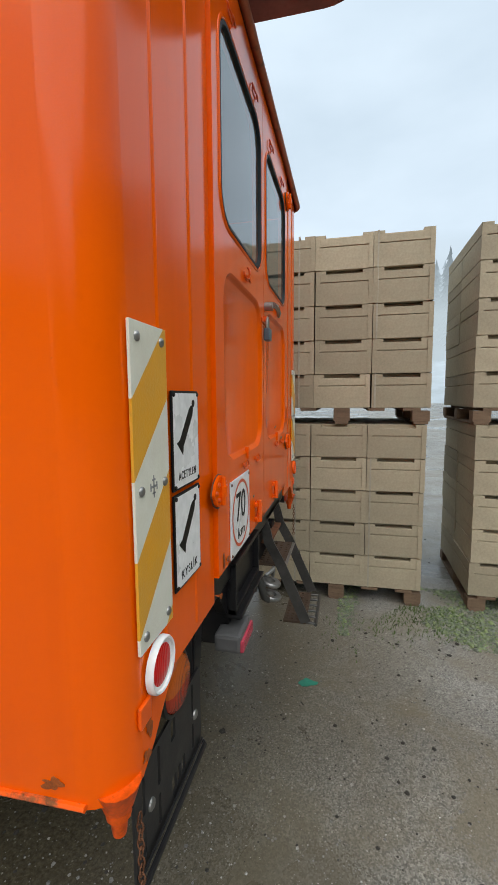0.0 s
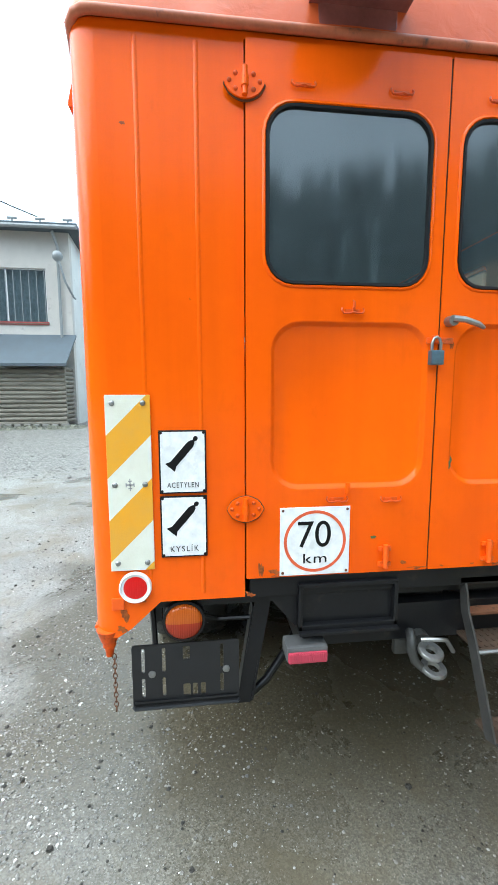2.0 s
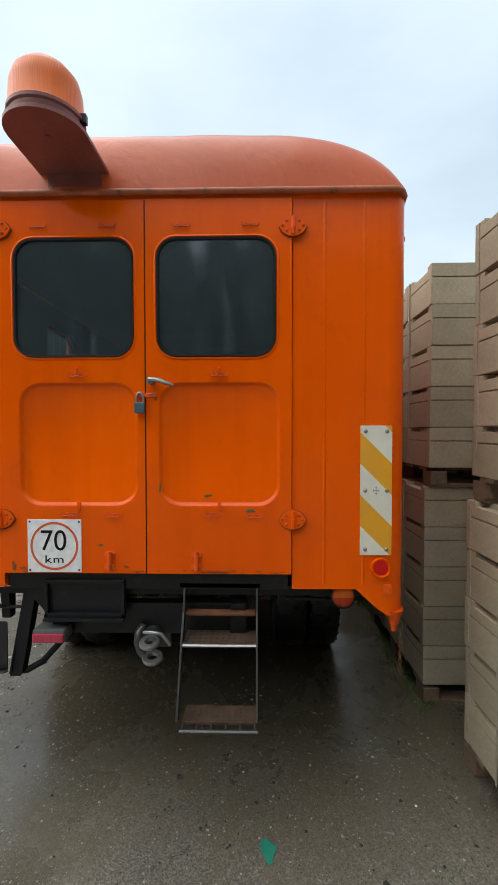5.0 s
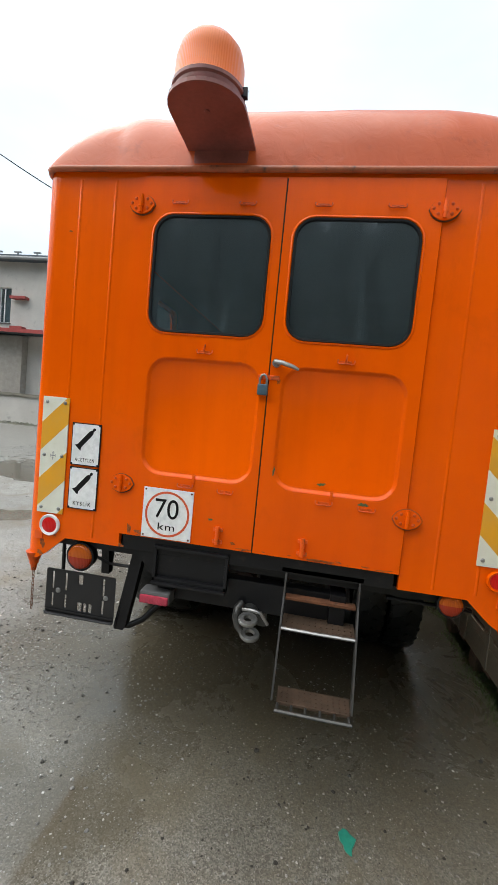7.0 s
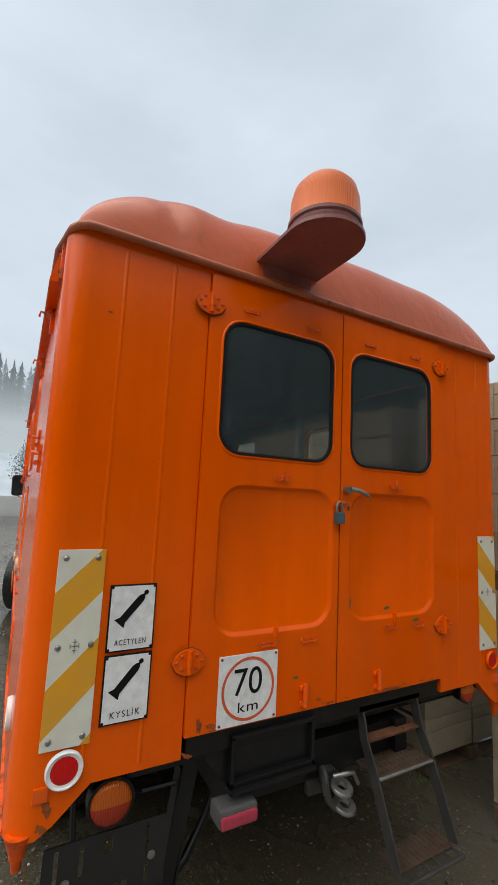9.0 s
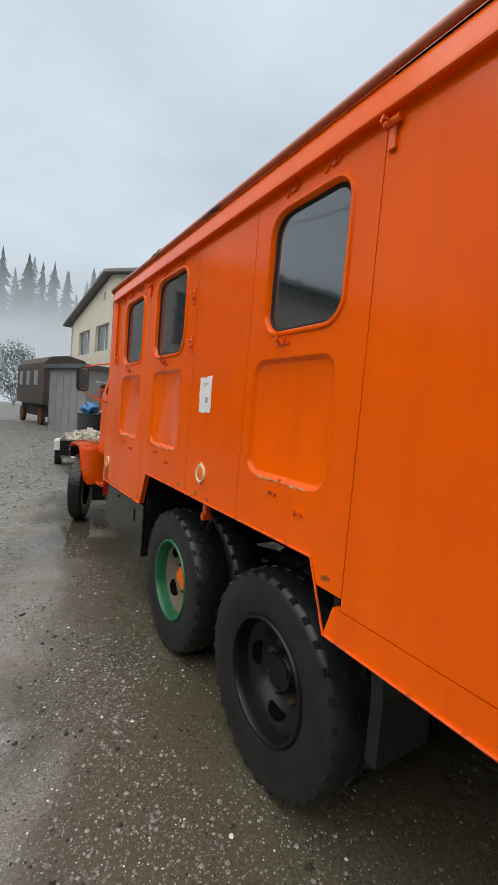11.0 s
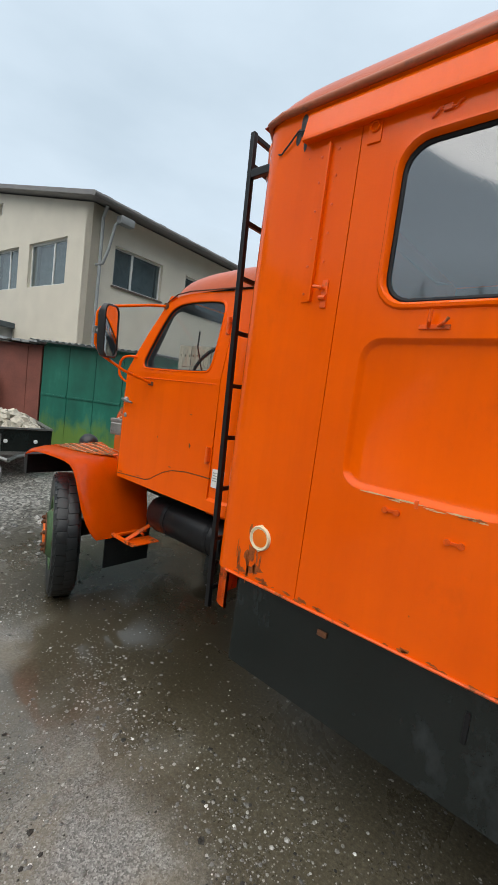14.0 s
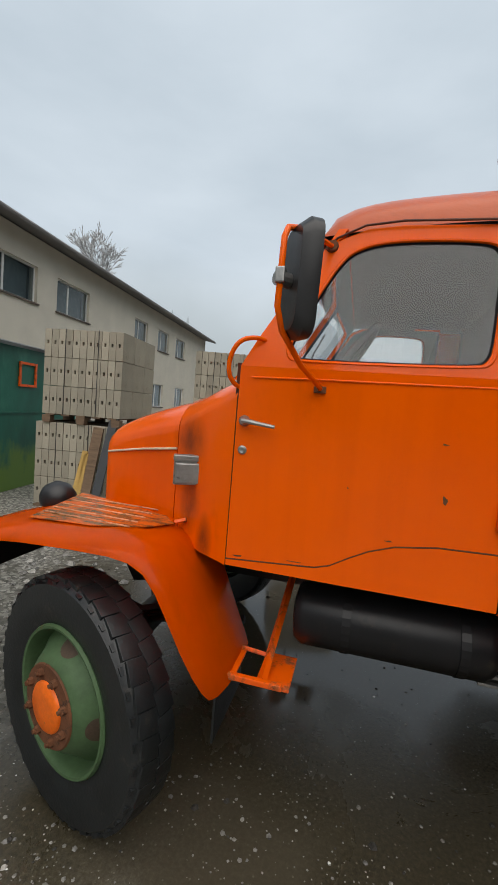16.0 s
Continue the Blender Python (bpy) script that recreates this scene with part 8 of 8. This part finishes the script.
box(bm, -11.6, -11.2, -0.5, 1.9, 4.15, 4.5, 0.02)
box(bm, -11.5, -11.3, 1.45, 1.65, 0.0, 4.15, 0.01)
part("end_canopy", bm, REDTRIM, lb, "red steel beam on a post at the end wall")
bm = bmesh.new()
prism(bm, [(-12.4, -0.45, 0), (-12.4, 1.4, 0), (-12.4, 1.4, 1.9), (-12.4, 0.5, 2.6), (-12.4, -0.45, 2.6)], (1.0, 0, 0))
part("end_store", bm, FELT, lb, "dark blue-grey lean-to at the end wall")
placed(lb, LB)
bm = bmesh.new()
box(bm, -19.4, -18.6, -32, -13.0, 0.0, 1.45, 0.03)
tagged(obj("retaining_wall", bm, PLASTER2), "low stained concrete retaining wall", "wall", kind="structure")
rail = thing("timber_rail", "grey weathered timber rail and steps", "rail")
bm = bmesh.new()
box(bm, -18.65, -18.5, -32, -12.9, 1.45, 1.60)
part("top_rail", bm, LOG, rail)
for y in (-12.95, -12.1):
    bm = bmesh.new()
    box(bm, -18.35, -18.25, y - 0.08, y + 0.08, 0.0, 1.75, 0.01)
    part("post", bm, LOG, rail)
for z in (0.4, 0.9, 1.35):
    bm = bmesh.new()
    box(bm, -18.32, -18.28, -12.95, -12.1, z - 0.05, z + 0.05, 0.01)
    part("cross_bar", bm, LOG, rail)

logs = thing("log_store", "weathered log store with a grey felt lean-to roof", "log store")
for k in range(13):
    bm = bmesh.new()
    z = 0.16 + 0.205 * k
    rnd = random.Random(k)
    tube(bm, [(-19.75 + rnd.uniform(-0.03, 0.03), -11.3, z), (-19.75, -9.2, z + rnd.uniform(-0.015, 0.015)), (-19.75 + rnd.uniform(-0.03, 0.03), -6.95, z)], [0.10, 0.105, 0.11], 10)
    part("log", bm, LOG, logs, smooth=60)
    bm = bmesh.new()
    tube(bm, [(-19.7, -7.05, z + 0.1), (-21.1, -7.05, z + 0.1)], 0.10, 8)
    part("log", bm, LOG, logs, smooth=60)
bm = bmesh.new()
prism(bm, [(-19.2, -11.6, 2.82), (-21.2, -11.6, 4.35), (-21.2, -11.6, 4.45), (-19.2, -11.6, 2.95)], (0, 4.85, 0))
part("lean_to_roof", bm, FELT, logs)
bm = bmesh.new()
for k in range(10):
    y = -11 + 0.42 * k
    box(bm, -19.9, -19.55, y, y + 0.3, 0.0, 0.14, 0.02)
part("footing_stone", bm, STONE, logs)
# overhead wires
for dy in (0,):
    bm = bmesh.new()
    a, b = Vector((-21.0, -8.2 + dy, 9.9)), Vector((-14.0, -19.0 + dy, 14.5))
    tube(bm, [a + (b - a) * f - Vector((0, 0, 0.6 * 4 * f * (1 - f))) for f in np.linspace(0, 1, 14)], 0.026, 5)
    tagged(obj("overhead_wire", bm, CABLE), "thin black overhead wire", "wire", "overhead wires")

# ---- distance: misty wooded hills all round ----
def spruce(bm, x, y, z0, h, rnd):
    """Drooping whorls of ragged boughs, narrowing unevenly to a thin leader."""
    tiers, n = 18, 9
    r = h * rnd.uniform(0.15, 0.21)
    lean = rnd.uniform(-0.02, 0.02) * h
    for k in range(tiers):
        f = k / tiers
        zb, zt = z0 + h * (0.06 + 0.90 * f), z0 + h * min(1.0, 0.06 + 0.90 * (f + 0.10))
        rr = r * (1 - f) ** 0.75 * rnd.uniform(0.65, 1.2) + 0.03
        top = bm.verts.new((x + lean * f, y, zt))
        a0 = rnd.uniform(0, 6)
        ring = []
        for i in range(2 * n):
            q = rr * (rnd.uniform(0.5, 1.3) if i % 2 else 0.30)
            a = a0 + pi * i / n + rnd.uniform(-0.12, 0.12)
            ring.append(bm.verts.new((x + lean * f + q * cos(a), y + q * sin(a), zb - (0.03 * h * rnd.uniform(-0.3, 1) if i % 2 else -0.01 * h))))
        for i in range(2 * n):
            bm.faces.new((top, ring[i], ring[(i + 1) % (2 * n)]))


# haze painted into the spruces: each farther belt is paler and bluer
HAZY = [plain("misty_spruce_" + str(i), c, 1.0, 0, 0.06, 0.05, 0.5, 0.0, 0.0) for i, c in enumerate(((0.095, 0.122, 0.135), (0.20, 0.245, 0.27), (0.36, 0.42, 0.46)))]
rnd = random.Random(21)
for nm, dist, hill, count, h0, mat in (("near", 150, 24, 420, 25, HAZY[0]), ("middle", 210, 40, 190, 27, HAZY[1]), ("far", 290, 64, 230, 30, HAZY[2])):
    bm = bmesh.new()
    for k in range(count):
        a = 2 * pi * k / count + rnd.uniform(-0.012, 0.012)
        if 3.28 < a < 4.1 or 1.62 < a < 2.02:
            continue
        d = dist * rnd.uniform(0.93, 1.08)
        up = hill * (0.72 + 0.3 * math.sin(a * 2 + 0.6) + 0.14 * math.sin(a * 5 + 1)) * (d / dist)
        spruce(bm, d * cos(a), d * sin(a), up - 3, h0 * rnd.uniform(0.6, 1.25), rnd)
    tagged(obj("spruce_wood", bm, mat), "spruce trees on a hillside, haze put into their colour", "trees", kind="stuff")
# the wooded slope close behind the yard, mirrored in the windows and paint; haze makes its farther rows paler in colour
rnd = random.Random(44)
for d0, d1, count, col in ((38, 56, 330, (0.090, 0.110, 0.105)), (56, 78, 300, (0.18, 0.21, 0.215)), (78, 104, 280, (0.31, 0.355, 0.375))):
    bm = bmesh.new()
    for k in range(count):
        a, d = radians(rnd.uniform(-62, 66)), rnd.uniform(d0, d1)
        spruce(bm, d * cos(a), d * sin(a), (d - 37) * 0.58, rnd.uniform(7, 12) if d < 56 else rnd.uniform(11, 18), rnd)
    tagged(obj("spruce_wood", bm, plain("hazed_spruce", col, 0.9, 0, 0.3, 0.5, 4, 0.0, 0.1)), "spruce wood climbing a slope behind the yard, haze put into its colour", "trees", kind="stuff")
bm = bmesh.new()
arc = [radians(-64 + 132 * k / 24) for k in range(25)]
smooth_loft(bm, [[(d * cos(a), d * sin(a), z) for a in arc] for d, z in ((36, -0.3), (56, 10.4), (78, 23.0), (104, 38.0), (108, 38.5), (109, 0))])
tagged(obj("wooded_slope", bm, plain("forest_floor", (0.045, 0.050, 0.035), 0.95, 0, 0.3, 0.3, 3, 0.0, 0.1)), "dark forest floor of the slope behind the yard", "hill", kind="structure")
# unseen wood added beyond the yard, to darken the side wall's reflections
bm = bmesh.new()
for k in range(160):
    spruce(bm, rnd.uniform(-16, 30), rnd.uniform(-62, -44), -0.3, rnd.uniform(10, 17), rnd)
tagged(obj("spruce_wood", bm, plain("hazed_spruce", (0.10, 0.125, 0.13), 0.9, 0, 0.3, 0.5, 4, 0.0, 0.1)), "unseen spruce wood added to darken the side wall's reflections", "trees", kind="stuff")
bm = bmesh.new()
prev = None
for d, f in ((95, 0.0), (150, 1.0), (210, 1.65), (290, 2.5), (420, 2.6)):
    ring = []
    for k in range(120):
        a = 2 * pi * k / 120
        up = 24 * (0.72 + 0.3 * math.sin(a * 2 + 0.6) + 0.14 * math.sin(a * 5 + 1)) * f * (1 - 0.8 * math.exp(-((a - 3.7) / 0.3) ** 4))
        ring.append(bm.verts.new((d * cos(a), d * sin(a), up - (0.5 if f == 0 else 0))))
    if prev:
        for k in range(120):
            j = (k + 1) % 120
            bm.faces.new((prev[k], ring[k], ring[j], prev[j]))
    prev = ring
tagged(obj("hillside", bm, MISTHILL, smooth=60), "hillside under low cloud, mist put into its pale colour", "hill", kind="structure")

# low mist before the woods, made as a glowing see-through wall fading upwards
def mist_mat():
    m = bpy.data.materials.new("mist_glow")
    m.use_nodes = True
    n, l = m.node_tree.nodes, m.node_tree.links
    n.clear()
    t = n.new("ShaderNodeTexCoord")
    s = n.new("ShaderNodeSeparateXYZ")
    l.new(t.outputs["Object"], s.inputs[0])
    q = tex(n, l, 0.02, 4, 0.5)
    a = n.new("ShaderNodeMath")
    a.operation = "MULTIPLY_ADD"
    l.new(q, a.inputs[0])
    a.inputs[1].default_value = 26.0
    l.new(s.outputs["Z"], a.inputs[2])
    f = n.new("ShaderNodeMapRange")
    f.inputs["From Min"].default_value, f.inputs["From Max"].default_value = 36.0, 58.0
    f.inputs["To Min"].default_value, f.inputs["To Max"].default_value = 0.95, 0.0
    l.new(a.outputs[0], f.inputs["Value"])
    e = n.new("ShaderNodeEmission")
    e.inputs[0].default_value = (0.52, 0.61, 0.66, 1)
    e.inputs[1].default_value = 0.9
    tr_ = n.new("ShaderNodeBsdfTransparent")
    x = n.new("ShaderNodeMixShader")
    o = n.new("ShaderNodeOutputMaterial")
    l.new(f.outputs[0], x.inputs[0])
    l.new(tr_.outputs[0], x.inputs[1])
    l.new(e.outputs[0], x.inputs[2])
    l.new(x.outputs[0], o.inputs[0])
    return m


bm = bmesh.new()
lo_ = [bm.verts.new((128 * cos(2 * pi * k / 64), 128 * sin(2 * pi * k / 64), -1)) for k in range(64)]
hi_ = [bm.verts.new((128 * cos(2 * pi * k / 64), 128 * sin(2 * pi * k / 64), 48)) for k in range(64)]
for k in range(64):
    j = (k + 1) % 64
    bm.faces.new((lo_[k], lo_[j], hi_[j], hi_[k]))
mist = tagged(obj("backdrop", bm, mist_mat()), "pale glowing wall standing for mist before the wooded hills", "mist", kind="structure")

# shrubs by the track
def shrub(x, y, r, h, seed):
    root = thing("shrub", "rounded shrub with mist put into its pale colour", "shrub")
    rnd = random.Random(seed)
    bm = bmesh.new()
    for k in range(5):
        a = rnd.uniform(0, 6.28)
        tube(bm, [(0, 0, 0), (0.3 * r * cos(a), 0.3 * r * sin(a), h * 0.4), (0.7 * r * cos(a), 0.7 * r * sin(a), h * 0.75)], [0.08, 0.05, 0.02], 6)
    part("stem", bm, TWIG, root)
    bm = bmesh.new()
    for k in range(5000):
        u, v, w = rnd.gauss(0, 1), rnd.gauss(0, 1), rnd.gauss(0, 1)
        q = (u * u + v * v + w * w) ** 0.5
        s_ = rnd.uniform(0.55, 1.0) * (1 + 0.25 * math.sin(3 * u + seed) * math.cos(2 * w))
        c = Vector((r * u / q * s_, r * v / q * s_, h * 0.55 + h * 0.48 * w / q * s_))
        m = Matrix.Translation(c) @ Euler((rnd.uniform(0, 6), rnd.uniform(0, 6), 0)).to_matrix().to_4x4()
        z = r * 0.045
        vs = [bm.verts.new(m @ Vector(p)) for p in ((-z, 0, 0), (0, -z * 0.6, 0), (z, 0, 0), (0, z * 0.6, 0))]
        bm.faces.new(vs)
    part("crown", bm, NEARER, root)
    return placed(root, Matrix.Translation((x, y, 0)))


for q in ((-66, 1.0, 3, 8.5, 1), (-72, -10, 4, 5, 3)):
    shrub(*q)


# a bare tree behind the workshop
def bare_tree(x, y, h, seed):
    root = thing("bare_tree", "leafless tree with fine twigs behind the roof", "tree")
    rnd = random.Random(seed)
    segs = []

    def grow(p, d, ln, r, lev):
        q = p + d * ln
        segs.append((p, q, r, r * 0.65))
        if lev == 0:
            return
        for _ in range(3 if lev > 1 else 4):
            e = (d + Vector((rnd.uniform(-0.75, 0.75), rnd.uniform(-0.75, 0.75), rnd.uniform(-0.15, 0.5)))).normalized()
            grow(p + d * ln * rnd.uniform(0.55, 1.0), e, ln * rnd.uniform(0.55, 0.78), r * 0.55, lev - 1)

    bm = bmesh.new()
    tube(bm, [(0, 0, 0), (0.1, 0, h * 0.25), (0, 0.1, h * 0.5)], [0.3, 0.24, 0.2], 8)
    part("trunk", bm, TWIG, root)
    bm = bmesh.new()
    grow(Vector((0, 0.1, h * 0.48)), Vector((0, 0, 1)), h * 0.17, 0.13, 5)
    for a, b, r0, r1 in segs:
        cyl(bm, a, b, max(r0, 0.020), max(r1, 0.016), 4, False)
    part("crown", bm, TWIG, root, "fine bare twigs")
    return placed(root, Matrix.Translation((x, y, 0)))


bare_tree(-26.2, 28.0, 16.6, 3)
bare_tree(-28.2, 29.0, 16.6, 6)

# ---- grit, clods, moss and scraps on the ground ----
def scatter(name, n, mat, label, size, region, seed, flat=0.6):
    rnd = random.Random(seed)
    verts, faces = [], []
    for k in range(n):
        x, y = region(rnd)
        q = size * (0.32 + 0.5 * rnd.random() + 1.6 * rnd.random() ** 9)
        c, a = len(verts), rnd.uniform(0, 6.28)
        for i in range(5):
            t = a + 2 * pi * i / 5
            rr = q * rnd.uniform(0.75, 1.2)
            verts.append((x + rr * cos(t), y + rr * sin(t), 0.0005 + q * 0.1))
        for i in range(5):
            t = a + 0.4 + 2 * pi * i / 5
            rr = q * rnd.uniform(0.35, 0.7)
            verts.append((x + rr * cos(t), y + rr * sin(t), q * flat * rnd.uniform(0.5, 1.25)))
        faces.append([c + 5 + i for i in range(5)])
        for i in range(5):
            j = (i + 1) % 5
            faces.append([c + i, c + j, c + 5 + j, c + 5 + i])
    me = bpy.data.meshes.new(name)
    me.from_pydata(verts, [], faces)
    me.materials.append(mat)
    return tagged(new(name, me), label, name.replace("_", " "), kind="stuff")


def around(r):
    while True:
        x, y = r.uniform(-12, 4), r.uniform(-6.5, 2.2)
        if y > 1.4 or (-8.5 < x < -4.3 and y > -2.3 and r.random() < 0.5):
            continue
        if x > -0.6 and -2.2 < y < 0.2 and r.random() < 0.6:
            continue
        return x, y


def behind(r):
    return r.gauss(1.2, 1.6), r.gauss(0.55, 1.2)


def beside(r):
    """Drifts of grit along the truck's side, thinning out by the cab."""
    while True:
        x, y = r.uniform(-7, 0.5), -1.75 + r.gauss(0, 0.45)
        if noise.noise(Vector((x * 1.3, y * 2.2, 8))) > r.uniform(-0.5, 0.35) and (x > -4.3 or r.random() < 0.65):
            return x, y


def gravel_far(r):
    return r.uniform(-30, -7), r.uniform(-9, 1.5)


def grit_mat(name, stops):
    m, n, l, p = nodes(name)
    g = n.new("ShaderNodeNewGeometry")
    l.new(mix(n, l, 0.35, ramp(n, l, g.outputs["Random Per Island"], stops), ramp(n, l, tex(n, l, 90, 3, 0.6), [(0.3, grey(0.05)), (0.7, grey(0.4))])), p.inputs["Base Color"])
    p.inputs["Roughness"].default_value = 0.5
    return m


GRIT = grit_mat("mixed_grit", [(0.0, (0.05, 0.043, 0.034)), (0.45, (0.14, 0.127, 0.10)), (0.8, (0.24, 0.225, 0.19)), (0.97, (0.42, 0.40, 0.35))])
scatter("pale_grit", 32000, GRIT, "scattered pale grit on wet asphalt", 0.0040, around, 1)
scatter("pale_grit", 30000, GRIT, "scattered pale grit on wet asphalt", 0.0054, beside, 2)
scatter("pale_grit", 22000, GRIT, "scattered pale grit on wet asphalt", 0.0034, behind, 22)
scatter("dark_stones", 1500, DARKSTONE, "small dark stones on the asphalt", 0.0055, behind, 23)
scatter("dark_clods", 1700, DARKSTONE, "small dark clods of dirt", 0.0085, around, 3)
scatter("dark_clods", 350, DARKSTONE, "small dark clods of dirt", 0.009, behind, 4)
scatter("gravel", 26000, GRIT, "loose pale gravel over the yard", 0.022, gravel_far, 5)
CHALK = plain("white_stone_chips", (0.70, 0.69, 0.66), 0.6)
scatter("white_chips", 800, CHALK, "white stone chips", 0.0038, around, 6)
scatter("dark_stones", 1000, DARKSTONE, "small dark stones on the asphalt", 0.009, around, 8)
scatter("white_chips", 1200, CHALK, "white stone chips", 0.0052, beside, 7)
scatter("dark_stones", 1500, DARKSTONE, "small dark stones on the asphalt", 0.008, beside, 9)
MOSSY = grit_mat("bright_moss", [(0.0, (0.03, 0.045, 0.012)), (0.6, (0.07, 0.125, 0.014)), (1.0, (0.16, 0.24, 0.02))])


def moss_patch(r):
    while True:
        x, y = r.uniform(0.3, 3.5), r.uniform(1.05, 1.9)
        if noise.noise(Vector((x * 2.1, y * 2.6, 5))) + 0.55 * (y - 1.45) + 0.25 * (x - 1.0) > r.uniform(-0.05, 0.25):
            return x, y


scatter("moss", 16000, MOSSY, "bright green moss by the pallets", 0.011, moss_patch, 61, 0.7)


def wall_foot(r):
    if r.random() < 0.5:
        return -18.3 + abs(r.gauss(0, 0.35)), r.uniform(-32, -12)
    return -19.2 + abs(r.gauss(0, 0.45)), r.uniform(-12, -6)


DRYGRASS = grit_mat("dull_wet_grass", [(0.0, (0.05, 0.05, 0.02)), (0.6, (0.12, 0.12, 0.05)), (1.0, (0.20, 0.18, 0.10))])
scatter("grass", 6000, DRYGRASS, "dull wet grass and moss along the wall foot", 0.07, wall_foot, 71, 0.8)
# moss along the block stacks
bm = bmesh.new()
rnd = random.Random(12)
for k in range(14000):
    x = rnd.uniform(-3.5, 4.5)
    y = 1.62 - abs(rnd.gauss(0, 0.26)) * (1.0 if x > 0.2 else 0.3)
    if noise.noise(Vector((x * 1.6, y * 2.2, 3))) < -0.05:
        continue
    a, h = rnd.uniform(0, 6.28), rnd.uniform(0.008, 0.03)
    v0 = bm.verts.new((x - 0.004 * cos(a), y - 0.004 * sin(a), 0))
    v1 = bm.verts.new((x + 0.004 * cos(a), y + 0.004 * sin(a), 0))
    v2 = bm.verts.new((x + rnd.uniform(-0.02, 0.02), y + rnd.uniform(-0.02, 0.02), h))
    bm.faces.new((v0, v1, v2))
tagged(obj("moss", bm, GRASS), "low green moss and grass at the foot of the blocks", "moss", kind="stuff")
# a scrap of green plastic and an orange flake
GPL = plain("green_plastic_scrap", (0.02, 0.20, 0.14), 0.4)
bm = bmesh.new()
prism(bm, [(0.155 + 0.05 * cos(t) * (1 + 0.3 * sin(2 * t)), 0.53 + 0.03 * sin(t) * (1 + 0.4 * cos(3 * t)), 0.001) for t in (2 * pi * i / 12 for i in range(12))], (0, 0, 0.004))
tagged(obj("plastic_scrap", bm, GPL), "flat scrap of green plastic on the asphalt", "scrap")
